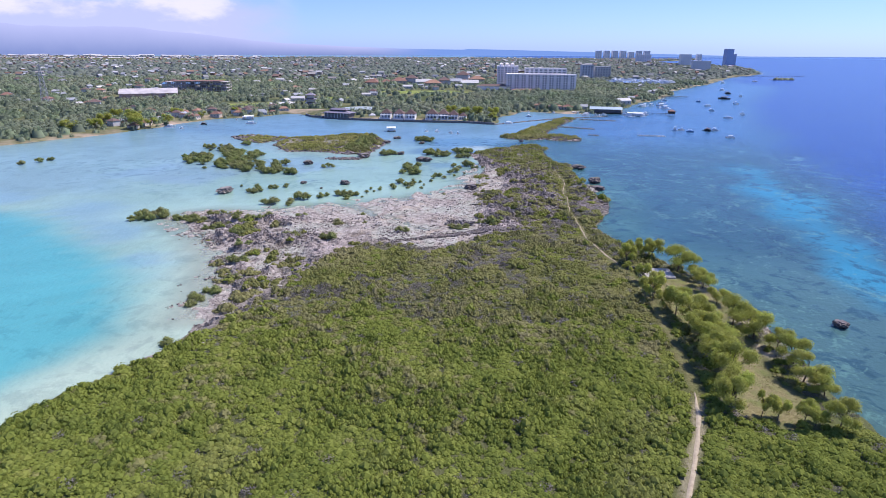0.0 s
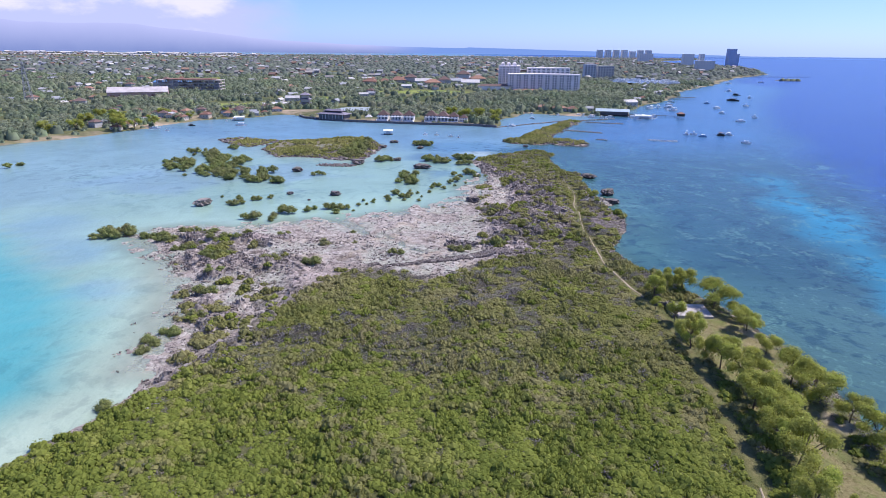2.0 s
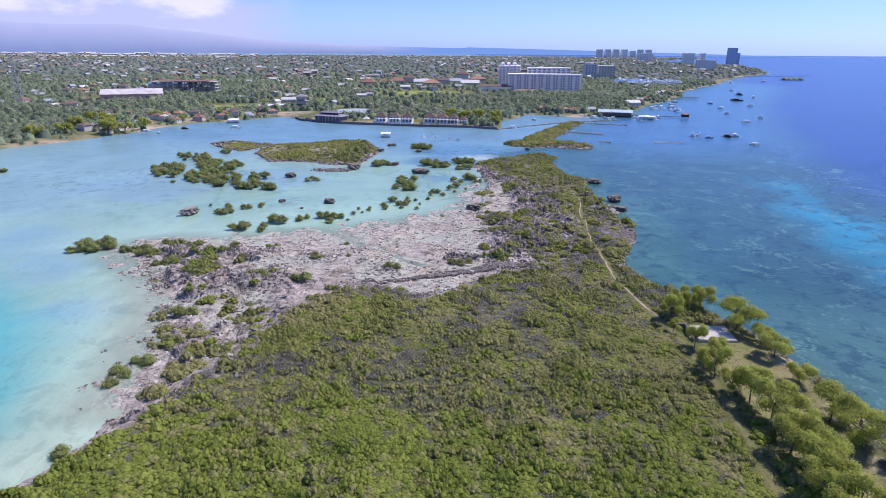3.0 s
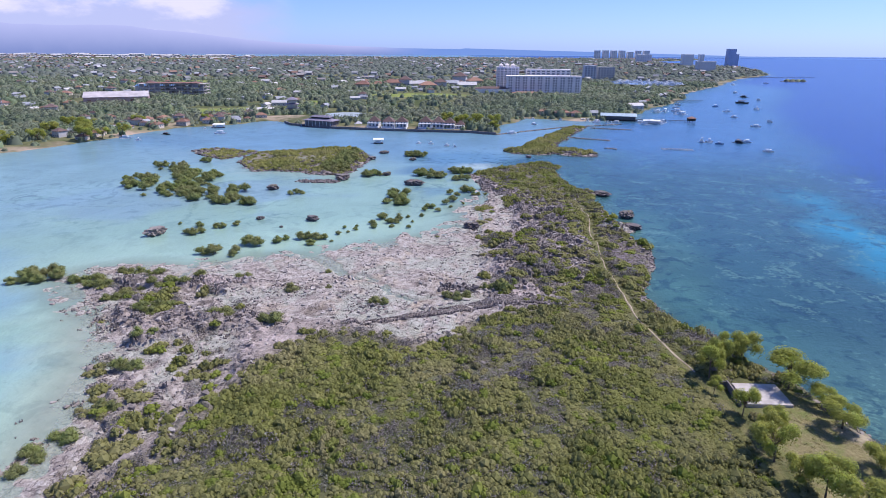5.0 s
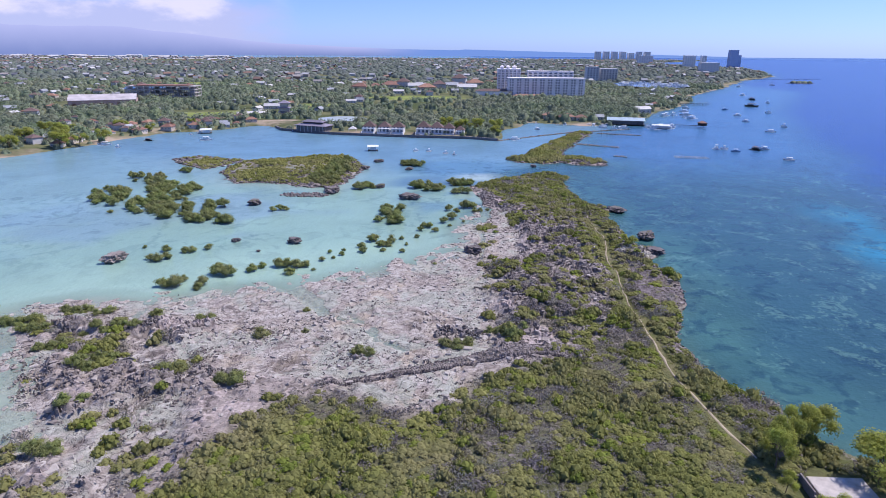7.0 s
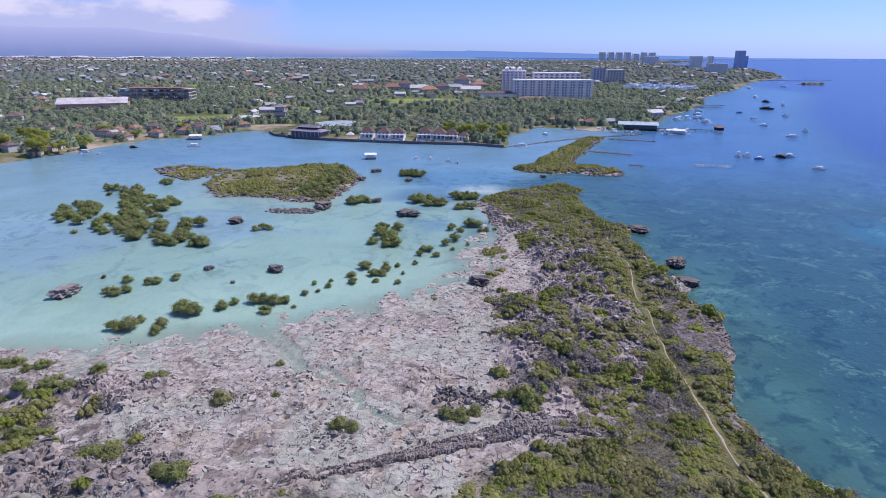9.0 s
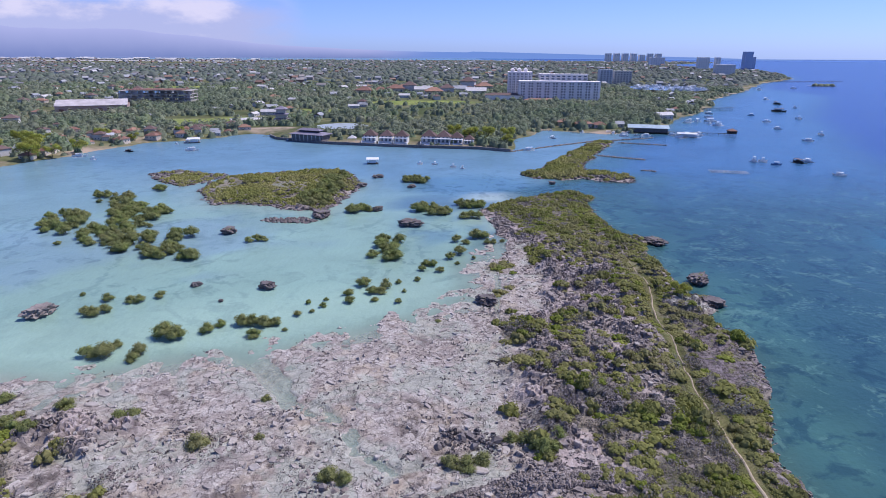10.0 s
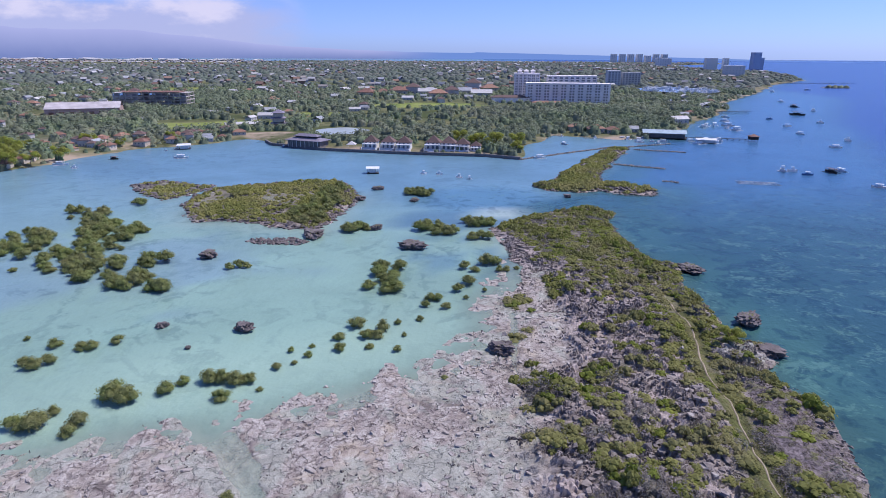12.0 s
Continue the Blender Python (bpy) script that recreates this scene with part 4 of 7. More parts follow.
def strew_rocks(shapes, x, y, z, sx, sy, sz):
    vs, fs, base = [], [], 0
    kind = rng.integers(0, len(shapes), len(x))
    turn = rng.uniform(0, 2 * math.pi, len(x))
    for k, (v, q) in enumerate(shapes):
        i = np.nonzero(kind == k)[0]
        c, s = np.cos(turn[i])[:, None], np.sin(turn[i])[:, None]
        lx, ly = v[None, :, 0] * sx[i][:, None], v[None, :, 1] * sy[i][:, None]
        w = np.stack([lx * c - ly * s + x[i][:, None], lx * s + ly * c + y[i][:, None], v[None, :, 2] * sz[i][:, None] + z[i][:, None]], -1)
        vs.append(w.reshape(-1, 3))
        fs.append((q[None] + (np.arange(len(i)) * len(v))[:, None, None]).reshape(-1, 3) + base)
        base += len(i) * len(v)
    return np.concatenate(vs), np.concatenate(fs)


def slab(seed):
    """A broken plate of reef rock, tilted a little, with a worn rim."""
    r = np.random.default_rng(seed)
    n = int(r.integers(5, 8))
    a = np.sort(np.arange(n) * 2 * math.pi / n + r.uniform(-0.3, 0.3, n))
    rad = r.uniform(0.65, 1.1, n)
    tilt = r.normal(0, 0.16, 2)
    vs = []
    for f, z in ((1.0, -0.4), (0.98, 0.12), (0.8, 0.26)):
        for t, q in zip(a, rad):
            x, y = f * q * math.cos(t), f * q * math.sin(t)
            vs.append((x, y, z + (tilt[0] * x + tilt[1] * y + r.normal(0, 0.035)) * (z > 0)))
    vs.append((0, 0, 0.26))
    fs = []
    for k in range(2):
        for i in range(n):
            j = (i + 1) % n
            fs += [(k * n + i, k * n + j, k * n + n + j), (k * n + i, k * n + n + j, k * n + n + i)]
    fs += [(2 * n + i, 2 * n + (i + 1) % n, 3 * n) for i in range(n)]
    return np.array(vs), np.array(fs)


def crags(seed, count=6, low=0.2, high=0.75):
    """A patch of razor-edged karst: leaning, three- and four-sided pinnacles of uneven height."""
    r = np.random.default_rng(seed)
    vs, fs = [], []
    for k in range(count):
        a, q = r.uniform(0, 2 * math.pi), math.sqrt(r.uniform(0, 1)) * 0.85
        c = np.array([q * math.cos(a), q * math.sin(a)])
        sides = int(r.integers(3, 5))
        b = np.sort(r.uniform(0, 2 * math.pi, sides)) + 0.2
        rad = r.uniform(0.32, 0.66) * (1.2 - 0.5 * q)
        ring = [(c[0] + rad * r.uniform(0.7, 1.3) * math.cos(t), c[1] + rad * r.uniform(0.7, 1.3) * math.sin(t), -0.3) for t in b]
        h_ = r.uniform(low, high) * (1.15 - 0.6 * q)
        mid_ = [(x + (c[0] - x) * 0.35 + r.normal(0, 0.05), y + (c[1] - y) * 0.35 + r.normal(0, 0.05), h_ * r.uniform(0.5, 0.85)) for x, y, _ in ring]
        tip_ = (c[0] + r.normal(0, 0.1), c[1] + r.normal(0, 0.1), h_)
        n0 = len(vs)
        vs += ring + mid_ + [tip_]
        for i in range(sides):
            m_ = (i + 1) % sides
            fs += [(n0 + i, n0 + m_, n0 + sides + m_), (n0 + i, n0 + sides + m_, n0 + sides + i), (n0 + sides + i, n0 + sides + m_, n0 + 2 * sides)]
    return np.array(vs), np.array(fs)


blocks = [jagged(k, 0.6, 0.95) for k in range(9)]
karst = [crags(k) for k in range(10)]
flats = [slab(k + 40) for k in range(12)]
knobs = karst + [jagged(k + 70, 0.8, 0.8) for k in range(2)]

# dark karst: between the scrub and the flat, beside the trail, along both shores
kx, ky = jitter(-98, 74, 106, 376, 1.0)
kz, kd = land_height(kx, ky)
plat = platform_at(kx, ky)
sc = scrub_at(kx, ky)
lump = fbm(kx, ky, 9, 51)
fringe = soft(4 - kd, 0, 3) * (kd > -0.6)
inland = (ky < 186) & (kx > west_line(ky))
want = soft(lump, 0.29, 0.43) * (1 - plat) * (1 - 0.55 * sc) * np.where(inland, 0.4 * soft(ky, 135, 165), 1.0)
out_west = (kx < west_line(ky) + 9 * soft(ky, 150, 160)) * (ky > 116) * (ky < 208)
broken = soft(kx, 9, 17) * soft(ky, 192, 204) * (1 - sc)
knoll = soft(mound(kx, ky), np.where(out_west, 0.44, 0.37), np.where(out_west, 0.53, 0.47))
rough = np.maximum(broken, out_west) * (1 - plat)
want = want * (1 - rough) + rough * (np.where(out_west, 0.04, 0.32) + np.where(out_west, 0.72, 0.75) * knoll) * (1 - 0.4 * sc)
want = np.where(out_west, np.maximum(want, 0.6 * knoll * soft(lump, 0.46, 0.55)), want)
want = want + 0.75 * fringe * (kx > 20) + plat * soft(lump, 0.62, 0.68) * 0.7
want *= 1 - soft(1 - np.hypot((kx - 58) / 9, (ky - 228) / 18), 0.05, 0.3) * (kd > 3)
bold = np.zeros(kx.size)
for mx_, my_, ma, mb in ((6, 200, 5.5, 5.5), (-15.6, 190.3, 1.8, 1.2), (-63, 202.5, 4, 3), (-70, 202, 2, 1.5), (-50.7, 206.5, 1.8, 1.2), (-49.5, 186, 4.5, 3), (-58, 188.5, 4, 2.5), (-37.5, 182, 4.5, 3), (-78, 199, 4, 3), (12.6, 258.6, 2.2, 1.6), (17, 241, 3.5, 2.5), (22, 222, 3, 4), (13, 226, 2.4, 1.6), (26, 212, 4, 3.5), (33, 224, 3, 4)):      # bold lumps on the flat
    bold = np.maximum(bold, soft(1 - np.hypot((kx - mx_) / ma, (ky - my_) / mb) + (fbm(kx, ky, 3, 48) - 0.5), 0.0, 0.3))
want *= (along(kx, ky, TRAIL) > 2.0) * (ragged(kx, ky, LAWN, 8, 5) < 0) * ~((np.abs(kx - 59) < 6) & (np.abs(ky - 150) < 6))
want = np.where(out_west | (kx > 24), want, want * (1 - 0.9 * shelf_at(kx, ky)))
chosen = (bold > 0.05) & (rng.random(kx.size) < 0.85 * bold)
lx, ly, lz, lb = kx[chosen], ky[chosen], kz[chosen], bold[chosen]
lump_s = rng.uniform(0.7, 1.15, lx.size)
lv, lf = strew_rocks(knobs, lx, ly, lz - 0.1, lump_s, lump_s * rng.uniform(0.7, 1.0, lx.size), rng.uniform(0.7, 1.5, lx.size) * (0.4 + 0.6 * lb))
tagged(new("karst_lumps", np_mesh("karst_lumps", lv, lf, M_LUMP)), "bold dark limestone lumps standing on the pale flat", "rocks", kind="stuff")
pick = (rng.random(kx.size) < want) & ((kd > -1.2) | (kz > -0.08) & out_west)
kx, ky, kz, lump, inland, big_k = kx[pick], ky[pick], kz[pick], lump[pick], inland[pick], (rough * knoll)[pick]
ks = rng.uniform(0.35, 0.8, kx.size) * (1 + 0.25 * big_k)
tall_k = rng.uniform(0.2, 0.6, kx.size) * (0.45 + 0.9 * soft(lump, 0.34, 0.6)) * np.where(inland, 0.7, 1.0) * (1 + np.where(kx < -30, 1.0, 0.6) * big_k)
kv, kf = strew_rocks(knobs, kx, ky, kz - 0.05, ks * rng.uniform(0.9, 1.4, kx.size), ks, tall_k)
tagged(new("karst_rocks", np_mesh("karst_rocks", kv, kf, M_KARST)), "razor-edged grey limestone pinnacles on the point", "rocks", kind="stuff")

# rough pale crust of the reef flat
sx_, sy_ = jitter(-98, 50, 108, 312, 1.35)
sz_, sd_ = land_height(sx_, sy_)
want = 0.55 * np.maximum.reduce([0.9 * platform_at(sx_, sy_), 0.9 * shelf_at(sx_, sy_), 0.5 * (1 - scrub_at(sx_, sy_))]) * np.maximum(0.55 * (platform_at(sx_, sy_) < 0.5), 0.1 + 0.8 * soft(fbm(sx_, sy_, 5, 61), 0.45, 0.6))
want *= 1 - soft(sx_ - west_line(sy_), 6, 12) * soft(176 - sy_, 0, 8) * (sx_ > -45)
pick = (rng.random(sx_.size) < want) & ((along(sx_, sy_, DRAIN) > 2.2) | (sz_ > 0.03)) & ((sd_ > -1.0) | (sz_ > -0.07)) & (sz_ > -0.12)
sx_, sy_, sz_ = sx_[pick], sy_[pick], sz_[pick]
ss = rng.uniform(0.3, 0.7, sx_.size) * np.where(rng.random(sx_.size) < 0.12, 1.7, 1.0)
pv, pf = strew_rocks(flats, sx_, sy_, sz_ - 0.03, ss * rng.uniform(0.9, 1.6, ss.size), ss * 0.8, rng.uniform(0.3, 1.25, ss.size) * soft(sz_, -0.3, 0.25))
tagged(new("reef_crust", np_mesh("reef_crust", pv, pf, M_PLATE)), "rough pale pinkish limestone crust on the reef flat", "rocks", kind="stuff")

# dark, razor-thin ridges that net the flat
ex, ey = jitter(-98, 30, 150, 305, 0.5)
ez, ed_ = land_height(ex, ey)
net = cell_edge(ex + (fbm(ex, ey, 4, 55) - 0.5) * 3, (ey + (fbm(ex, ey, 4, 56) - 0.5) * 3) * 1.25, 2.6, 1.0)[0]
gate = soft(fbm(ex, ey, 8, 57), 0.42, 0.6)
ok = (net < 0.1) & (rng.random(ex.size) < 0.02 + 0.35 * gate) & (np.maximum(platform_at(ex, ey), shelf_at(ex, ey)) > 0.4) & (ez > -0.02)
e_s = rng.uniform(0.2, 0.4, ok.sum())
ev, ef = strew_rocks([crags(k + 80, 3, 0.2, 0.7) for k in range(8)], ex[ok], ey[ok], ez[ok] - 0.02, e_s * 1.5, e_s, rng.uniform(0.25, 0.75, ok.sum()) * (0.6 + 0.7 * gate[ok]))
tagged(new("reef_ridges", np_mesh("reef_ridges", ev, ef, M_KARST)), "thin dark limestone ridges netting the reef flat", "rocks", kind="stuff")

# low rubble causeway across the flat: two kerbs of dark stones and a bed of small rubble between them
NORTH_KERB = [(-20, 179.3), (-13.5, 182.2), (-7.6, 184.3), (-2.3, 186.1), (4.9, 189.6), (12.5, 192.5), (17.7, 193.7), (24, 193.9)]
SOUTH_KERB = [(-19.6, 178), (-16, 179.4), (-9.6, 181.9), (-3, 184.1), (0.9, 184.9), (6.4, 187.1), (12.9, 188.8), (17.9, 189.7), (22.9, 190), (27.6, 188.8)]
BED = NORTH_KERB + [(31, 194), (34, 191.5)] + SOUTH_KERB[::-1]
cx, cy = jitter(-21, 35, 176, 196, 0.3)
inside = signed(cx, cy, BED)
pick = (inside > -0.15) & (rng.random(cx.size) < 0.4 + 0.35 * soft(cx, -8, 2)) & (fbm(cx, cy, 3, 45) > 0.36)
cx, cy = cx[pick], cy[pick]
cz = np.maximum(land_height(cx, cy)[0], 0.1) + 0.22 * soft(inside[pick], -0.1, 0.5) * soft(cx, -18, -6)
cs = rng.uniform(0.16, 0.3, cx.size)
stones = [jagged(k + 60) for k in range(6)]
cv, cf = strew_rocks(stones, cx, cy, cz, cs, cs, cs * 0.7)
tagged(new("rubble_causeway", np_mesh("rubble_causeway", cv, cf, M_KARST)), "low causeway bed of small grey rubble", "stone path", kind="stuff")
for line, sunk, high in ((NORTH_KERB, 0.3, 0.34), (SOUTH_KERB, 0.1, 0.46)):
    q = np.array(line)
    run = np.concatenate([[0], np.cumsum(np.hypot(*np.diff(q, axis=0).T))])
    at = np.arange(0, run[-1], 0.27)
    at = at[rng.random(at.size) > sunk * fbm(at, at * 0, 4, 46)]
    kx1 = np.interp(at, run, q[:, 0]) + rng.normal(size=at.size) * 0.07
    ky1 = np.interp(at, run, q[:, 1]) + 0.35 * np.sin(at * 0.35) * soft(6 - at, 0, 6) + rng.normal(size=at.size) * 0.07
    kz1 = np.maximum(land_height(kx1, ky1)[0], 0.1)
    size = rng.uniform(0.24, 0.36, at.size)
    cv, cf = strew_rocks(stones, kx1, ky1, kz1, size, size, high * rng.uniform(0.8, 1.3, at.size))
    tagged(new("causeway_kerb", np_mesh("causeway_kerb", cv, cf, M_SEAROCK)), "line of dark stones along the rubble causeway", "stone kerb", kind="stuff")


def sea_rock(x, y, w, h, seed, green=0.0, label=""):
    """A limestone stack, undercut by the tide, wider at the top than at its foot."""
    bm = bmesh.new()
    bmesh.ops.create_icosphere(bm, subdivisions=4, radius=1.0)
    off = Vector((seed * 5.1, seed * 2.3, seed * 9.7))
    for v in bm.verts:
        n = v.co.normalized()
        k = 1 + 0.4 * noise.noise(n * 1.3 + off) + 0.4 * noise.noise(n * 3.1 + off) + 0.32 * noise.noise(n * 7 + off) + 0.14 * noise.noise(n * 15 + off)
        z = n.z * k
        waist = 0.62 + 0.38 * min(1, max(0, (z + 0.55) / 0.55))
        v.co = Vector((n.x * k * waist * w / 2, n.y * k * waist * w / 2.6, min(0.75, z) * h * 0.8 + h * 0.3))
    me = bpy.data.meshes.new("sea_rock")
    bm.to_mesh(me)
    bm.free()
    me.materials.append(M_SEAROCK)
    if green:
        ob = new("sea_rock")
        part("rock", me, ob)
        tops = crown([(0, 0, h * 0.75, w * 0.34, 0.35), (w * 0.15, 0.1, h * 0.75, w * 0.2, 0.5)], int(200 * green), 0.32)
        tagged(part("shrubs", leaf_mesh("shrubs", tops, M_MANGROVE), ob, "low green shrubs on top"), kind="stuff")
    else:
        ob = new("sea_rock", me)
    ob.matrix_basis = pose(x, y, 0, 0, 0, seed * 53)
    return tagged(ob, label or "dark undercut limestone rock standing in the water", "rock", "rocks in the water")


for k, (x, y, w_, h_, gr) in enumerate([
        (71, 272, 6.0, 2.5, 0.8), (71, 307, 7.5, 1.8, 0.4), (-44, 266, 4.2, 1.9, 0), (-63, 267, 2.6, 1.2, 0), (-71, 315, 5.2, 2.0, 0.3),
        (90, 121, 3.0, 1.5, 0), (93, 109, 2.0, 1.0, 0), (-92, 248, 6.2, 2.6, 0), (-53, 257, 1.5, 0.6, 0), (-10, 326, 8.2, 2.2, 0.3),
        (-24, 346, 4.3, 1.8, 0.3), (-44, 337, 7.6, 2.2, 0.3), (13, 257, 5.0, 2.2, 0.2), (-31, 409, 4.5, 1.6, 0.3), (-13, 388, 4.2, 1.4, 0.3),
        (52, 397, 3.0, 1.4, 0), (-36, 389, 4.5, 1.8, 0.4)]):
    rock = sea_rock(x, y, w_, h_, k + 1, gr, "low pale pinkish limestone rock in the shallows" if x == -92 else "")
    if x == -92:
        rock.data.materials[0] = M_KARST

ledge = sea_rock(68.6, 257.4, 6.0, 1.7, 30, 0, "low dark limestone ledge at the tip of a pale headland")

# ---- islets: rock rim and thicket ----
rx, ry = jitter(-148, 122, 340, 545, 1.6)
rz, rd = land_height(rx, ry)
islet = (ry > 384) | ((rx < -30) & (ry > 336))
bare_isle = (rx > -66) & (rx < -30) & (ry < 378) | (ry < 422) & (rx > 40) | (rx < -108)
pick = islet & (rd > -1.0) & (rng.random(rx.size) < np.where(rd < 0.6 + 4.5 * soft(fbm(rx, ry, 12, 72) + 0.12 * ((rx > -66) & (ry < 400)), 0.42, 0.62), 0.75, 0.5 * bare_isle * soft(0.5 - fbm(rx, ry, 14, 71), 0, 0.08)))
r_s = rng.uniform(0.5, 1.2, pick.sum())
rv, rf = strew_rocks(blocks, rx[pick], ry[pick], rz[pick], r_s * 1.2, r_s, r_s * rng.uniform(0.6, 1.1, r_s.size))
rx2, ry2 = jitter(-66, -40, 326, 338, 1.2)
pick2 = np.hypot((rx2 + 55) / 11, (ry2 - 331) / 3.5) + (fbm(rx2, ry2, 5, 3) - 0.5) < 1
r2 = rng.uniform(0.5, 1.1, pick2.sum())
v2, f2 = strew_rocks(blocks, rx2[pick2], ry2[pick2], np.full(pick2.sum(), -0.05), r2 * 1.2, r2, r2 * 0.9)
tagged(new("islet_rocks", np_mesh("islet_rocks", np.concatenate([rv, v2]), np.concatenate([rf, f2 + len(rv)]), M_SEAROCK)),
       "dark limestone rim round the mangrove islets", "rocks", kind="stuff")

thick = [clump(k + 40, 60, 0.24) for k in range(6)]
tx_, ty_ = jitter(-148, 122, 340, 545, 1.7)
tz_, td_ = land_height(tx_, ty_)
islet = (ty_ > 384) | ((tx_ < -30) & (ty_ > 336))
gaps = soft(fbm(tx_, ty_, 14, 71), 0.34, 0.46)
sparse = (tx_ > -66) & (tx_ < -30) & (ty_ < 378) | (tx_ < -108)
gaps = np.where(sparse, soft(fbm(tx_, ty_, 14, 71), 0.4, 0.5) * 0.85, gaps)
gaps = np.where((ty_ < 418) & (tx_ > 66), gaps * 0.55, gaps)
pick = islet & (td_ > 0.9) & (rng.random(tx_.size) < np.where(sparse, 0.08, 0.25) + 0.75 * gaps)
th = rng.uniform(0.9, 1.5, pick.sum()) * np.where(ty_[pick] > 384, np.where(tx_[pick] > 30, 1.5, 1.15), 1.1)
tone_k = np.clip(rng.normal(0.5, 0.2, th.size) + (fbm(tx_[pick], ty_[pick], 10, 67) - 0.5) * 1.2, 0, 1)
tk = bush_mesh("islet_thicket", thick, tx_[pick], ty_[pick], tz_[pick] - 0.2, th * 1.1, th * rng.uniform(0.6, 1.0, th.size), tone_k, M_THICKET)
tagged(new("islet_thicket", tk), "dense yellow-green mangrove thicket on the islets", "bushes", kind="stuff")

# ---- mangrove trees in the lagoon ----


def tube(bm, a, b, ra, rb, sides=6):
    """A tapered limb from a to b."""
    a, b = Vector(a), Vector(b)
    q = (b - a).to_track_quat("Z", "Y")
    rings = []
    for p, r in ((a, ra), (b, rb)):
        rings.append([bm.verts.new(p + q @ Vector((r * math.cos(t), r * math.sin(t), 0))) for t in (2 * math.pi * i / sides for i in range(sides))])
    for i in range(sides):
        bm.faces.new((rings[0][i], rings[0][(i + 1) % sides], rings[1][(i + 1) % sides], rings[1][i]))
    bm.faces.new(rings[1])


def bm_mesh(name, bm, mat, smooth=False):
    me = bpy.data.meshes.new(name)
    bm.normal_update()
    bm.to_mesh(me)
    bm.free()
    if smooth:
        for p in me.polygons:
            p.use_smooth = True
    me.materials.append(mat)
    return me


def mangrove(seed):
    """Unit mangrove, about 2 wide and 1.6 high, on arched prop roots."""
    r = random.Random(seed)
    ob = new("mangrove_tree")
    bm = bmesh.new()
    for k in range(7):
        a = k * 0.9 + r.random()
        ca, sa_ = math.cos(a), math.sin(a)
        tube(bm, (0.42 * ca, 0.42 * sa_, -0.3), (0.25 * ca, 0.25 * sa_, 0.18), 0.018, 0.022, 4)
        tube(bm, (0.25 * ca, 0.25 * sa_, 0.18), (0.04 * ca, 0.04 * sa_, 0.36), 0.022, 0.022, 4)
    lobes = []
    for k in range(6):
        a, q = k * 1.05 + r.random() * 0.7, r.uniform(0.3, 0.62)
        p = (q * math.cos(a), q * math.sin(a), r.uniform(0.28, 0.72))
        tube(bm, (0, 0, 0.3), p, 0.06, 0.02, 5)
        lobes.append((*p, r.uniform(0.38, 0.56), 0.8))
    lobes.append((0, 0, r.uniform(0.75, 1.0), 0.48, 0.9))
    part("trunk", bm_mesh("trunk", bm, M_BARK), ob, "brown prop roots and stems")
    part("crown", leaf_mesh("crown", np.concatenate([masses([q[:4] for q in lobes], np.random.default_rng(seed), 0.72), crown(lobes, 1400, 0.1, 0.3, 0.7, 1.16)]), M_MANGROVE), ob)
    return ob


MANGROVES = [(-106, 331, 7), (-104, 340, 6), (-59, 306, 8), (-141, 364, 6.5), (-132, 364, 4.3), (-138, 356, 3), (-124, 379, 7), (-31, 345, 10),
             (12, 355, 12), (12, 336, 9), (-12, 400, 13), (-101, 321, 2.6)]
# stands where the crowns grow into one another, and how far apart the trees are
STANDS = [([(-134, 312), (-146, 333), (-143, 342), (-129, 334), (-121, 318), (-124, 309)], 4.6),
          ([(-135, 359), (-128, 366), (-117, 352), (-103, 320), (-94, 293), (-104, 295), (-117, 304), (-120, 314), (-119, 327)], 4.2),
          ([(-86, 283), (-96, 305), (-96, 313), (-87, 300), (-78, 297), (-72, 293), (-71, 287), (-80, 287)], 4.0),
          ([(-92, 312), (-89, 317), (-78, 308), (-75, 303), (-84, 301)], 4.4), ([(-20, 290), (-20, 306), (-17, 316), (-11, 309), (-11, 291), (-14, 286)], 3.6),
          ([(-9, 337), (-9, 352), (-2, 352), (5, 347), (6, 336), (-1, 337)], 4.2), ([(-118, 354), (-106, 349), (-100, 334), (-105, 329)], 6.5),
          ([(-60, 352), (-46, 350), (-41, 375), (-42, 405), (-52, 415), (-54, 385)], 5.0)]
ROW = [(-80, 249, 8), (-81, 257, 3.2), (-74, 256, 4.7), (-69, 259, 2.9), (-68, 229, 7), (-66, 233, 2.6), (-60, 230, 4.2), (-60, 227, 3.2),
       (-57, 237, 7.2), (-50, 240, 3.4), (-48, 243, 2.7), (-42, 244, 5.4), (-37, 244, 5.3), (-39, 238, 3.6), (-33, 241, 1.5), (-32, 249, 2.2),
       (-29, 251, 1.6), (-27, 254, 1.9), (-27, 258, 1.4), (-31, 256, 1.6), (-22, 262, 3.2), (-21, 257, 3)]
ROW2 = [(-19, 268, 4.2), (-15, 263, 4.6), (-15, 258, 2.1), (-13, 267, 3.8), (-10, 270, 1.8), (-8, 264, 1.5), (-9, 257, 2.1), (-5, 272, 2.1),
        (-2, 284, 4.6), (-4, 280, 2.5), (1, 279, 2.8), (4, 290, 3.2), (7, 295, 4.3), (6, 307, 3.3), (9, 305, 3.2), (14, 311, 6.7), (17, 306, 4.5),
        (21, 307, 2), (6, 285, 1.7), (11, 290, 1.5), (1, 246, 1.6), (-219, 308, 4.3), (-214, 315, 4.2), (-212, 321, 4.4), (-105, 208, 12),
        (-109, 205, 6), (-57, 111, 3), (-89, 260, 1.8), (-121, 301, 2.6), (-147, 370, 3)]
mangrove_kinds = [mangrove(k) for k in range(6)]
fresh = list(mangrove_kinds)
dice = random.Random(5)
singles = []
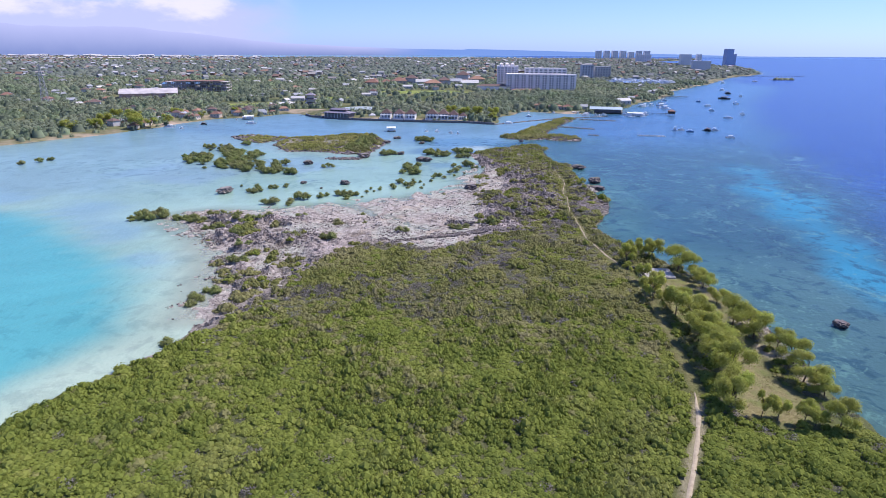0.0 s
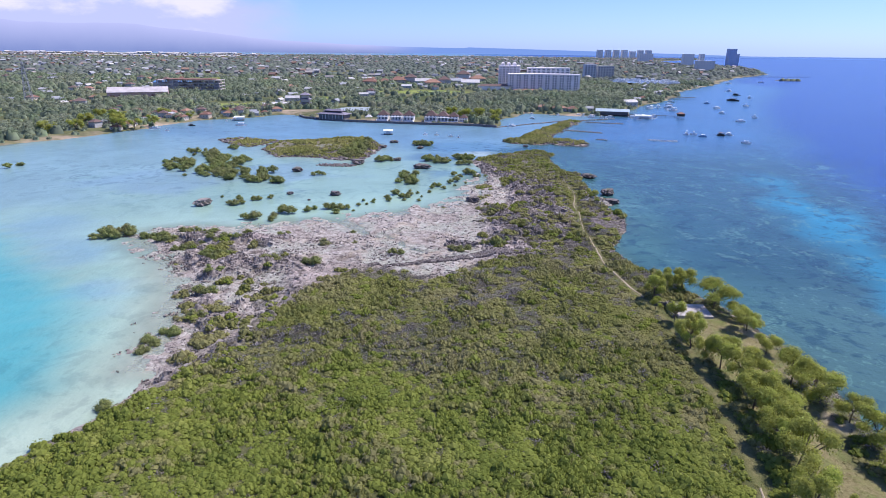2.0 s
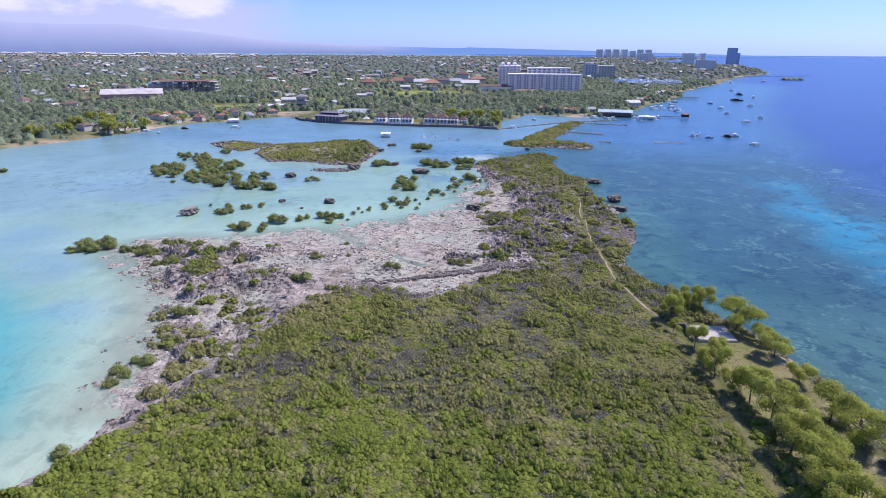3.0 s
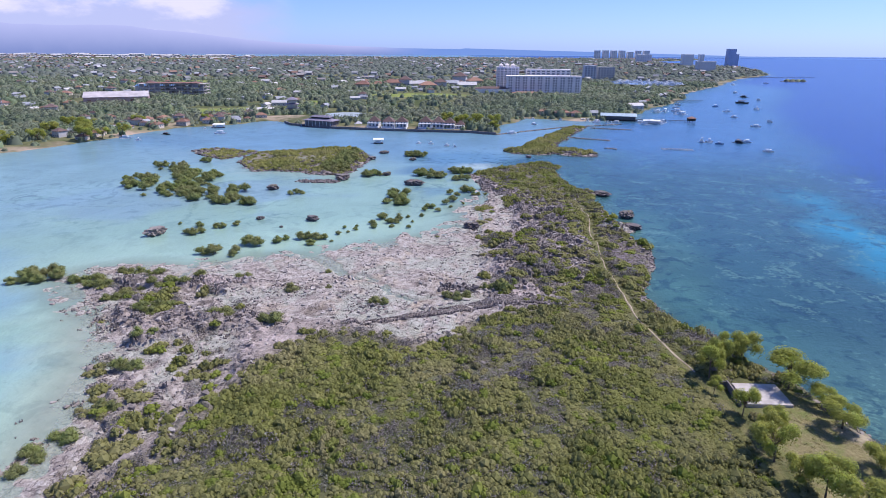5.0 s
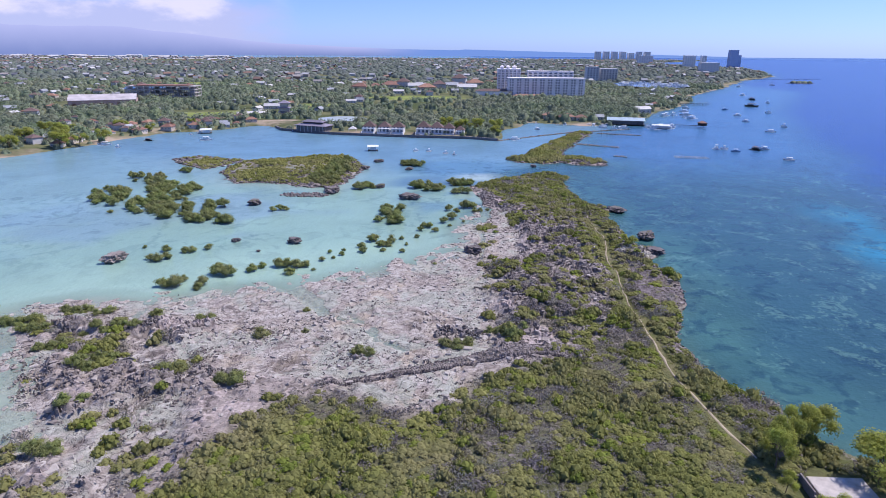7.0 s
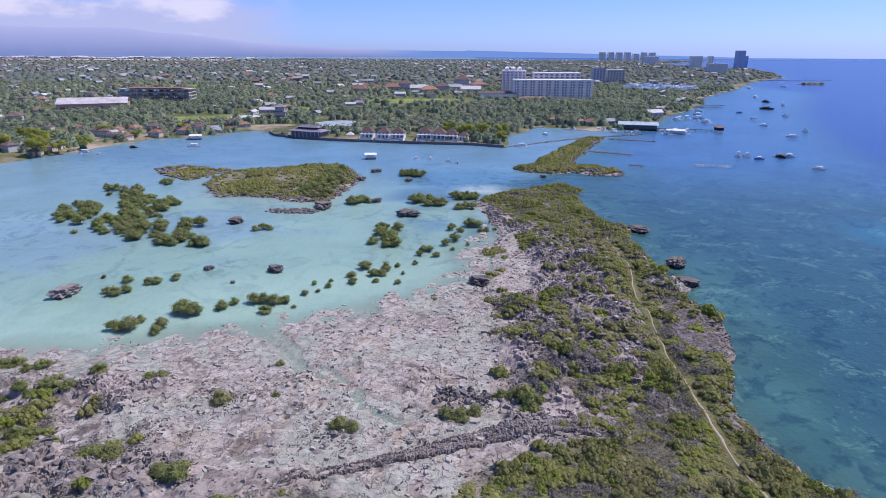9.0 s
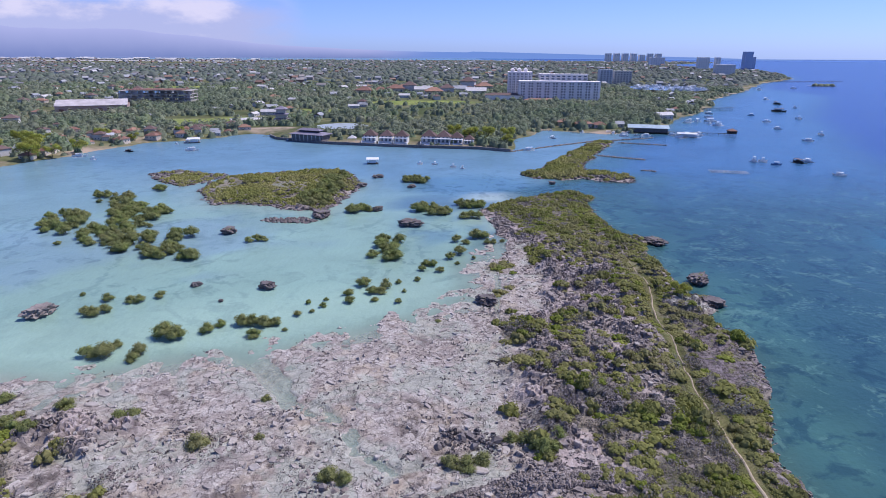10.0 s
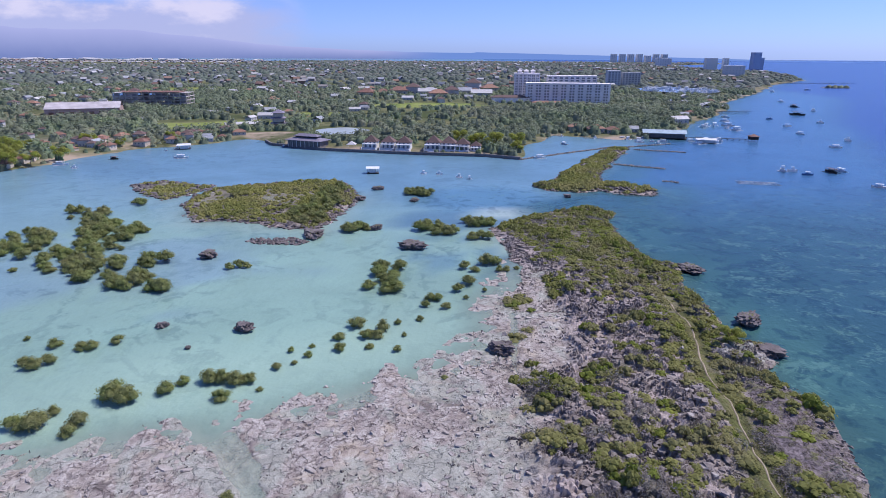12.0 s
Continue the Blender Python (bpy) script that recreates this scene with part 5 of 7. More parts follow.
for outline, apart in STANDS:
    qx, qy = jitter(min(a for a, b in outline), max(a for a, b in outline), min(b for a, b in outline), max(b for a, b in outline), apart)
    inside = signed(qx, qy, outline) > 0.3
    singles += [(float(a), float(b), None) for a, b in zip(qx[inside], qy[inside])]
for x, y, w_ in MANGROVES + ROW + ROW2 + singles:
    stand = w_ is None
    w_ = dice.uniform(3.6, 5.8) if stand else w_
    count = 1 if stand else max(1, round(w_ / 2.9 * (2.2 if w_ > 9 else 1.0)))
    for k in range(count):
        q = (k + 0.5) / count - 0.5
        mx_ = x + q * w_ * 0.85
        my_ = y + (dice.uniform(-0.3, 0.3) * w_ if w_ > 9 else dice.uniform(-0.14, 0.14) * w_ if count > 1 else 0.0)
        s_ = w_ / count * (0.54 if count == 1 else dice.uniform(0.62, 0.9)) * (2.3 if w_ > 9 else 1.0)
        tall_ = s_ * dice.uniform(0.75, 1.05)
        ground_z = max(0.0, float(land_height(np.array([mx_]), np.array([my_]))[0][0])) if stand and mx_ > -62 and my_ > 345 and mx_ < -35 else 0.0
        m = pose(mx_, my_, ground_z, 0, 0, dice.uniform(0, 360)) @ Matrix.Diagonal((s_, s_, tall_, 1))
        if fresh:
            ob = fresh.pop()
            ob.matrix_basis = m
        else:
            ob = copy_thing(dice.choice(mangrove_kinds), Matrix.Identity(4))
            ob.matrix_basis = m
        tagged(ob, "green mangrove tree on prop roots in shallow water", "mangrove", "mangroves in the lagoon")

# shrubs that stand apart on the reef flat and the shore
for x, y, w_ in [(-83, 212, 7.5), (-76, 211, 5), (-63, 210, 3), (-66, 202, 8), (-50, 206, 4.5), (-36, 200, 3.6), (-13, 192, 5), (-36, 179, 6.5),
                 (-29, 213, 1.8), (-27, 202, 1.4), (6, 196, 8), (17, 200, 11), (-92, 206, 9), (-86, 203, 8), (-78, 195, 7), (-72, 201, 7), (-64, 190, 6),
                 (-66, 186, 6), (-60, 172, 5), (-58, 160, 6), (-60, 135, 5), (-58, 140, 5), (-55, 147, 4.5), (-60, 131, 2.6), (-49, 184, 6)]:
    count = max(1, round(w_ / 2.6))
    for k in range(count):
        s_ = w_ / count * dice.uniform(0.55, 0.8)
        ob = copy_thing(dice.choice(mangrove_kinds), Matrix.Identity(4))
        sx1, sy1 = x + ((k + 0.5) / count - 0.5) * w_ * 0.9, y + dice.uniform(-0.2, 0.2) * w_ * (count > 1)
        z1 = float(land_height(np.array([sx1]), np.array([sy1]))[0][0])
        ob.matrix_basis = pose(sx1, sy1, z1 - 0.25 * s_, 0, 0, dice.uniform(0, 360)) @ Matrix.Diagonal((s_, s_, s_ * 0.95, 1))
        ob.name = "shrub"
        tagged(ob, "low green shrub on the pale rock", "shrub", "shrubs on the reef flat")

# ---- trees by the lawn and the trail ----


def tree(seed, lean=0.0, open_=1.0):
    """Unit tree, 1 high: a slim forked trunk under a full, feathery crown."""
    r = random.Random(seed)
    ob = new("tree")
    bm = bmesh.new()
    fork = Vector((lean * 0.2 + r.uniform(-0.03, 0.03), r.uniform(-0.03, 0.03), r.uniform(0.34, 0.44)))
    tube(bm, (0, 0, -0.05), fork * 0.5, 0.03, 0.024)
    tube(bm, fork * 0.5, fork, 0.024, 0.02)
    lobes = []
    for k in range(8):
        a, q = k * 0.8 + r.uniform(-0.3, 0.3), r.uniform(0.14, 0.36) * open_
        mid_ = fork + Vector((q * 0.45 * math.cos(a) + lean * 0.06, q * 0.45 * math.sin(a), r.uniform(0.06, 0.14)))
        tip_ = fork + Vector((q * math.cos(a) + lean * 0.15, q * math.sin(a), r.uniform(-0.04, 0.36) + 0.45 * (0.3 - q)))
        tube(bm, fork, mid_, 0.016, 0.011)
        tube(bm, mid_, tip_, 0.011, 0.005)
        for s_ in range(2):
            b = a + r.uniform(-0.8, 0.8)
            t2 = tip_ + Vector((0.1 * math.cos(b), 0.1 * math.sin(b), r.uniform(-0.05, 0.06)))
            tube(bm, mid_, t2, 0.007, 0.003, 5)
            lobes.append((*t2, r.uniform(0.13, 0.2), 0.85))
    part("trunk", bm_mesh("trunk", bm, M_BARK), ob, "slender grey-brown forked trunk")
    inner = masses([q[:4] for q in lobes], np.random.default_rng(seed + 30), 0.42)
    part("crown", leaf_mesh("crown", np.concatenate([inner, crown(lobes, 6500, 0.044, 0.75, 0.45, 1.38)]), M_TREE), ob)
    return ob


tree_kinds = [tree(k, (0, 0.5, -0.4, 0.3, 0)[k], (1, 1.1, 1.2, 1, 0.9)[k]) for k in range(5)]
fresh = list(tree_kinds)
TREES = [(48.7, 85.8, 6.2, 4.9), (51.2, 88.7, 6.6, 5.0), (52.6, 95.6, 7.5, 5.9), (54.7, 106.7, 6.4, 6.5), (56.6, 115.4, 6.1, 6.2), (55.7, 120.1, 6.7, 6.5),
         (54.0, 124.3, 6.8, 5.2), (52.3, 127.9, 4.8, 3.4), (51.6, 132.6, 6.6, 4.7), (52.6, 144.6, 5.4, 3.8), (51.8, 156.0, 6.8, 4.8), (61.3, 163.2, 6.0, 5.6),
         (65.2, 153.2, 6.4, 9.0), (67.2, 141.1, 4.6, 5.8), (64.3, 118.6, 6.6, 6.4), (66.4, 113.2, 6.4, 6.8), (68.6, 108.2, 5.0, 4.6), (68.4, 101.7, 5.6, 5.6)]
TREES2 = [(66.5, 95.2, 5.6, 5.9), (68.4, 91.4, 3.3, 4.4), (53.6, 84.5, 4.8, 2.4), (55.8, 83.6, 4.1, 2.9), (59.3, 82.3, 4.4, 3.1), (61.1, 81.9, 3.0, 3.0), (64.8, 81.5, 5.1, 4.7),
          (54.5, 139.5, 4.8, 3.6), (53.2, 136.6, 5.6, 3.8), (54.6, 159.0, 6.6, 3.8), (57.8, 162.4, 6.2, 3.8), (53.5, 100.5, 6.6, 5.4),
          (50.5, 151.0, 3.2, 2.4), (68.5, 147.5, 4.2, 5.2), (66.0, 130.5, 4.0, 4.6), (69.0, 119.0, 3.6, 4.6), (60.3, 258.6, 4.0, 3.8), (53.8, 111.0, 6.6, 5.8), (55.2, 103.2, 6.6, 5.4)]
for x, y, h_, w_ in TREES + TREES2:
    z1 = float(land_height(np.array([x * 1.0]), np.array([y * 1.0]))[0][0])
    m = pose(x, y, max(0.3, z1) - 0.05, 0, 0, dice.uniform(0, 360)) @ Matrix.Diagonal((w_ * 1.05, w_ * 1.05, h_ * 1.12, 1))
    if fresh:
        ob = fresh.pop()
    else:
        ob = copy_thing(dice.choice(tree_kinds), Matrix.Identity(4))
    ob.matrix_basis = m
    tagged(ob, "small bright green tree with a spreading crown by the shore", "tree", "trees by the lawn")

# ---- concrete pad and ruined wall beside the trail ----
M_CONC = plain("pale_concrete", (0.55, 0.5, 0.47), 0.85, 0.4, 0.5)
M_DARKWALL = plain("dark_concrete", (0.2, 0.18, 0.18), 0.9, 0.4, 0.8)


def box(bm, x0, y0, z0, x1, y1, z1):
    vs = [bm.verts.new(c) for c in ((x0, y0, z0), (x1, y0, z0), (x1, y1, z0), (x0, y1, z0), (x0, y0, z1), (x1, y0, z1), (x1, y1, z1), (x0, y1, z1))]
    for q in ((3, 2, 1, 0), (4, 5, 6, 7), (0, 1, 5, 4), (1, 2, 6, 5), (2, 3, 7, 6), (3, 0, 4, 7)):
        bm.faces.new([vs[i] for i in q])


def bevelled(bm, w_=0.04):
    bmesh.ops.bevel(bm, geom=bm.edges[:], offset=w_, segments=2, affect="EDGES")
    return bm


bm = bmesh.new()
box(bm, -3.9, -3.4, -1.2, 3.9, 3.4, 0.35)
pad = new("concrete_pad", bm_mesh("concrete_pad", bevelled(bm, 0.06), M_CONC))
pad.matrix_basis = pose(58.6, 150.2, 1.45, 0, 0, -3)
tagged(pad, "bare white weathered concrete floor slab on the grass", "concrete slab")
# the shade on the wall's face is put into its dark base colour
ruin = new("ruined_wall")
for name, b in (("wall", (-0.15, -3.2, -1.0, 0.15, -1.6, 0.95)), ("wall", (-0.15, -0.7, -1.0, 0.15, 3.2, 1.5)), ("lintel", (-0.16, -1.6, 0.75, 0.16, -0.7, 1.05)),
                ("wall", (-0.15, -1.6, -1.0, 0.15, -0.7, 0.2)), ("end_wall", (-2.6, 2.9, -1.0, -0.15, 3.2, 1.3))):
    bm = bmesh.new()
    box(bm, *b)
    part(name, bm_mesh(name, bevelled(bm, 0.03), M_DARKWALL), ruin)
ruin.matrix_basis = pose(53.7, 150.4, 1.0, 0, 0, -3)
tagged(ruin, "dark remains of a concrete wall with an opening", "wall")

# small table under the trees
bm = bmesh.new()
box(bm, -0.9, -0.5, 0.68, 0.9, 0.5, 0.75)
bench = new("picnic_table")
part("tabletop", bm_mesh("tabletop", bevelled(bm, 0.015), M_BARK), bench)
for sx1 in (-0.75, 0.75):
    for sy1 in (-0.4, 0.4):
        bm = bmesh.new()
        tube(bm, (sx1, sy1, -0.1), (sx1, sy1, 0.68), 0.04, 0.04)
        part("leg", bm_mesh("leg", bm, M_BARK), bench)
bench.matrix_basis = pose(53.6, 158.0, float(land_height(np.array([53.6]), np.array([158.0]))[0][0]), 0, 0, 20)
tagged(bench, "small brown wooden table under the trees", "table")

# ---- far hills and open sea behind the land ----
nb = 240
az = np.linspace(radians(-60), radians(60), nb)
ridge = 44 + np.interp(np.degrees(-az), [4, 9, 14, 22, 30, 36, 60], [0, 14, 36, 96, 150, 140, 170]) * (0.72 + 0.5 * fbm(az * 100, az * 0, 9, 5, 5)) + 6 * soft(np.degrees(-az), -2, 6)
ridge = np.where(np.degrees(az) > 2, 3 + 47 * np.clip((30 - np.degrees(az)) / 28, 0, 1), ridge)
bands = []
for h_ in (np.full(nb, -3.0), ridge):
    bands.append(np.stack([4880 * np.sin(az), 4880 * np.cos(az), h_], -1))
# distance haze put into a glowing colour, blue at the foot, paler lilac above
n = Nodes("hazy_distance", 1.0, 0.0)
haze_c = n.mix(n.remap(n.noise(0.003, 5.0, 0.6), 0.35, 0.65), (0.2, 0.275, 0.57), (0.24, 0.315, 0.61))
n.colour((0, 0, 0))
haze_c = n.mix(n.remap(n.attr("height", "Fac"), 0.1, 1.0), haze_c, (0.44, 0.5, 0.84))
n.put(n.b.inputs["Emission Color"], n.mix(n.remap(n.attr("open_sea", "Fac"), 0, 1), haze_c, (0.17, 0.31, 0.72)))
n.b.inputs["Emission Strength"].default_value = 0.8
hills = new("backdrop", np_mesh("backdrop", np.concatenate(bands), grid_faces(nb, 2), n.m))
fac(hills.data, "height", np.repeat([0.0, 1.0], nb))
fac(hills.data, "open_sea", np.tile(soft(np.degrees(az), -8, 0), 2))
tagged(hills, "hazy blue hills and open sea on the horizon", "backdrop", kind="structure")

# ---- woods of the mainland ----


def main_height(x, y):
    d = ragged(x, y, COAST, 30, 14, 17)
    return np.where(d > 0, 0.5 + 1.6 * soft(d, 1, 12) + 2.0 * soft(d, 60, 400), -1.0), d


CLEAR = [(-350, 700, 46, 34), (-316, 790, 60, 28), (135, 860, 66, 26), (-80, 594, 25, 30), (-160, 618, 14, 14), (-135, 622, 10, 8), (-92, 530, 22, 9),
         (-40, 524, 24, 10), (0, 524, 24, 10), (340, 1085, 60, 75), (-190, 650, 50, 14), (-122, 570, 27, 24), (-120, 640, 60, 8)]


def cleared(x, y):
    k = np.zeros(x.shape, bool)
    for cx_, cy_, a, b in CLEAR:
        k |= (np.abs(x - cx_) < a) & (np.abs(y - cy_) < b)
    return k


crowns_near = [crown([(0, 0, 0.9, 0.8, 0.8), (0.45, 0.2, 0.7, 0.5, 0.9), (-0.4, 0.35, 0.8, 0.5, 0.9), (0, -0.5, 0.7, 0.5, 0.9)], 46, 0.36) for k in range(7)]
crowns_mid = [crown([(0, 0, 0.9, 0.8, 0.8), (0.45, 0.2, 0.7, 0.5, 0.9), (-0.4, 0.35, 0.8, 0.5, 0.9), (0, -0.5, 0.7, 0.5, 0.9)], 18, 0.42) for k in range(7)]
def dome(seed):
    """A low, lumpy crown seen from afar."""
    q = np.random.default_rng(seed)
    vs = [(math.cos(a) * 0.95 * q.uniform(0.8, 1.2), math.sin(a) * 0.95 * q.uniform(0.8, 1.2), 0.0) for a in np.arange(6) * math.pi / 3]
    vs += [(math.cos(a) * 0.7 * q.uniform(0.7, 1.25), math.sin(a) * 0.7 * q.uniform(0.7, 1.25), q.uniform(0.65, 1.0)) for a in np.arange(6) * math.pi / 3 + 0.4]
    vs.append((q.normal(0, 0.12), q.normal(0, 0.12), q.uniform(1.05, 1.35)))
    fs = []
    for i in range(6):
        j = (i + 1) % 6
        fs += [(i, j, 6 + i), (j, 6 + j, 6 + i), (6 + i, 6 + j, 12)]
    return np.array(vs), np.array(fs)


domes = [dome(k) for k in range(8)]
fx, fy = jitter(-900, 640, 330, 1120, 6.8)
fz, fd = main_height(fx, fy)
town = fbm(fx, fy, 90, 81)
want = 0.92 - 0.7 * soft(town, 0.5, 0.6) * soft(fd, 50, 120)
want *= np.where(fd < 14, 0.8, 1.0) * (1 - meadow(fx, fy) * 0.97) * (1 - 0.75 * soft(1 - np.hypot((fx + 230) / 42, (fy - 532) / 36), 0, 0.4))
pick = (fd > 1.5) & (np.abs(fx) < 0.8 * fy + 60) & (rng.random(fx.size) < want) & ~cleared(fx, fy)
fx, fy, fz = fx[pick], fy[pick], fz[pick]
fs_ = rng.uniform(2.2, 5.2, fx.size) * (0.55 + 0.9 * fbm(fx, fy, 40, 82)) * np.where(fd[pick] < 10, 0.7, 1.0)
up_ = fs_ * rng.uniform(0.7, 1.15, fx.size)
near_ = fy < 760
wood_q = np.concatenate([strewn(crowns_near, fx[near_], fy[near_], fz[near_] - 0.5, fs_[near_], up_[near_]),
                         strewn(crowns_mid, fx[~near_], fy[~near_], fz[~near_] - 0.5, fs_[~near_], up_[~near_])])
dv1, df1 = strew_rocks(domes, fx, fy, fz - 0.6, fs_ * 0.95, fs_ * 0.95, up_ * 0.95)
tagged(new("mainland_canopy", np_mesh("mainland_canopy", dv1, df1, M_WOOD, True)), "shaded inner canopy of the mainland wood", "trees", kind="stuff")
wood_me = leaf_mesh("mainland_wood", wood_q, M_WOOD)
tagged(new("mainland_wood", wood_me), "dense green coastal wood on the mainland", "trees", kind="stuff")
hx, hy = jitter(-3000, 1500, 1100, 3640, 16.5)
hz, hd = main_height(hx, hy)
want = (0.95 - 0.55 * soft(fbm(hx, hy, 160, 83), 0.5, 0.62)) * (1 - 0.9 * meadow(hx, hy))
pick = (hd > 8) & (np.abs(hx) < 0.8 * hy + 60) & (rng.random(hx.size) < want) & ~cleared(hx, hy) & ~((hy > 2480) & (hx < -820))
hx, hy, hz = hx[pick], hy[pick], hz[pick]
hs = rng.uniform(3.5, 7.5, hx.size)
dv1, df1 = strew_rocks(domes, hx, hy, hz - 1, hs * rng.uniform(0.9, 1.5, hx.size), hs * rng.uniform(0.9, 1.5, hx.size), hs * rng.uniform(0.5, 1.0, hx.size))
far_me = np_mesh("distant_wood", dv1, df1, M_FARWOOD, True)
tagged(new("distant_wood", far_me), "far trees between the houses of the town, grey-green with painted haze", "trees", kind="stuff")

# ---- houses ----
M_WHITE = plain("white_paint", (0.55, 0.53, 0.52), 0.7, 0.2, 0.4)
M_VILLA = plain("villa_plaster", (0.78, 0.76, 0.75), 0.7, 0.12, 0.4)
M_CREAM = plain("cream_wall", (0.6, 0.52, 0.44), 0.8, 0.25, 0.4)
M_TIN = plain("tin_roof", (0.36, 0.37, 0.39), 0.5, 0.3, 0.3)
M_RUST = plain("rust_roof", (0.27, 0.145, 0.11), 0.8, 0.4, 0.4)
M_ORANGE = plain("orange_tiles", (0.33, 0.185, 0.13), 0.8, 0.35, 0.4)
M_THATCH = plain("brown_thatch", (0.17, 0.115, 0.105), 0.95, 0.35, 1.0)
M_SLATE = plain("purple_slate", (0.25, 0.225, 0.28), 0.7, 0.25, 0.6)
M_GLASS = plain("dark_window", (0.15, 0.165, 0.21), 0.2, 0.2, 0.5, 0.6)
M_HOTELGLASS = plain("shaded_window", (0.25, 0.235, 0.25), 0.5, 0.2, 0.3, 0.2)
# glass of the far towers, paler with the haze put into its colour
M_PALEGLASS = plain("hazed_window", (0.46, 0.48, 0.54), 0.3, 0.15, 0.1)
M_DARK = plain("dark_timber", (0.07, 0.055, 0.05), 0.9, 0.3, 1.0)
# tower paints lightened towards blue-grey: distance haze put into the colour
M_TOWER = plain("hazed_grey_tower", (0.58, 0.58, 0.62), 0.7, 0.15, 0.05)
M_PALETOWER = plain("hazed_pale_tower", (0.74, 0.73, 0.77), 0.8, 0.15, 0.05)
M_PINK = plain("pink_white_wall", (0.88, 0.81, 0.8), 0.8, 0.15, 0.1)
M_ROSE = plain("faded_pink_wall", (0.42, 0.3, 0.27), 0.85, 0.3, 0.2)
M_BLUE = plain("blue_sheet", (0.12, 0.24, 0.42), 0.6, 0.25, 0.3)
M_TEAL = plain("teal_roof", (0.36, 0.45, 0.5), 0.6, 0.25, 0.3)


def boxed(name, mat, parent, *b, label="", bev=0.0):
    bm = bmesh.new()
    box(bm, *b)
    if bev:
        bevelled(bm, bev)
    return part(name, bm_mesh(name, bm, mat), parent, label)


def gable(bm, x0, y0, x1, y1, z, h, over=0.6, thick=0.18):
    """A pitched roof, ridge along x, with eaves and thickness."""
    x0, y0, x1, y1 = x0 - over, y0 - over, x1 + over, y1 + over
    ym = (y0 + y1) / 2
    prof = [(y0, z - 0.2), (ym, z + h), (y1, z - 0.2), (y1, z - 0.2 - thick), (ym, z + h - thick), (y0, z - 0.2 - thick)]
    a = [bm.verts.new((x0, y, q)) for y, q in prof]
    b = [bm.verts.new((x1, y, q)) for y, q in prof]
    for i in range(6):
        j = (i + 1) % 6
        bm.faces.new((a[i], b[i], b[j], a[j]))
    for i, j, k, l in ((0, 1, 4, 5), (1, 2, 3, 4)):
        bm.faces.new((a[l], a[k], a[j], a[i]))
        bm.faces.new((b[i], b[j], b[k], b[l]))


def hip(bm, x0, y0, x1, y1, z, h, over=0.7, ridge_=0.0, thick=0.2):
    """A hipped roof with a short ridge along x."""
    x0, y0, x1, y1 = x0 - over, y0 - over, x1 + over, y1 + over
    xm, ym = (x0 + x1) / 2, (y0 + y1) / 2
    low_ = [bm.verts.new((x, y, z - thick)) for x, y in ((x0, y0), (x1, y0), (x1, y1), (x0, y1))]
    eave = [bm.verts.new((x, y, z)) for x, y in ((x0, y0), (x1, y0), (x1, y1), (x0, y1))]
    r0, r1 = bm.verts.new((xm - ridge_ - 0.05, ym, z + h)), bm.verts.new((xm + ridge_ + 0.05, ym, z + h))
    bm.faces.new(low_[::-1])
    for i in range(4):
        j = (i + 1) % 4
        bm.faces.new((low_[i], low_[j], eave[j], eave[i]))
    bm.faces.new((eave[0], eave[1], r1, r0))
    bm.faces.new((eave[1], eave[2], r1))
    bm.faces.new((eave[2], eave[3], r0, r1))
    bm.faces.new((eave[3], eave[0], r0))


def house(w_, d_, h_, wall, roof, kind="gable"):
    ob = new("house")
    boxed("wall", wall, ob, -w_ / 2, -d_ / 2, -1.5, w_ / 2, d_ / 2, h_)
    bm = bmesh.new()
    if kind == "gable":
        gable(bm, -w_ / 2, -d_ / 2, w_ / 2, d_ / 2, h_, d_ * 0.28)
    else:
        hip(bm, -w_ / 2, -d_ / 2, w_ / 2, d_ / 2, h_, d_ * 0.3, 0.7, (w_ - d_) / 2)
    part("roof", bm_mesh("roof", bm, roof), ob)
    pane = None
    for k in range(3):
        x = (k - 1) * w_ * 0.3
        q = boxed("window", M_GLASS, ob, x - 0.6, -d_ / 2 - 0.06, 0.9, x + 0.6, -d_ / 2 + 0.05, 2.2) if pane is None else part("window", pane, ob, "", pose((k) * w_ * 0.3, 0, 0))
        pane = pane or q.data
    return ob


HOUSES = [("white-walled house with a grey tin roof", house(11, 8, 3.4, M_WHITE, M_TIN)),
          ("cream house with a rusty red roof", house(12, 9, 3.6, M_CREAM, M_RUST, "hip")),
          ("cream house with an orange tiled roof", house(13, 9, 3.4, M_CREAM, M_ORANGE, "hip")),
          ("long pale house with a white sheet roof", house(17, 9, 4, M_WHITE, M_WHITE)),
          ("brown-roofed two-storey house with white walls", house(11, 10, 6.2, M_WHITE, M_THATCH, "hip"))]
spots_x, spots_y = jitter(-800, 560, 520, 1080, 27)
sz1, sd1 = main_height(spots_x, spots_y)
want = soft(fbm(spots_x, spots_y, 90, 81), 0.46, 0.6) * 0.38 + 0.05
pick = (sd1 > 25) & (np.abs(spots_x) < 0.76 * spots_y + 30) & (rng.random(spots_x.size) < want) & ~cleared(spots_x, spots_y) & ~((spots_x > -75) & (spots_x < 290) & (spots_y < 845))
spots = [(float(a), float(b), float(c)) for a, b, c in zip(spots_x[pick], spots_y[pick], sz1[pick])][:290]
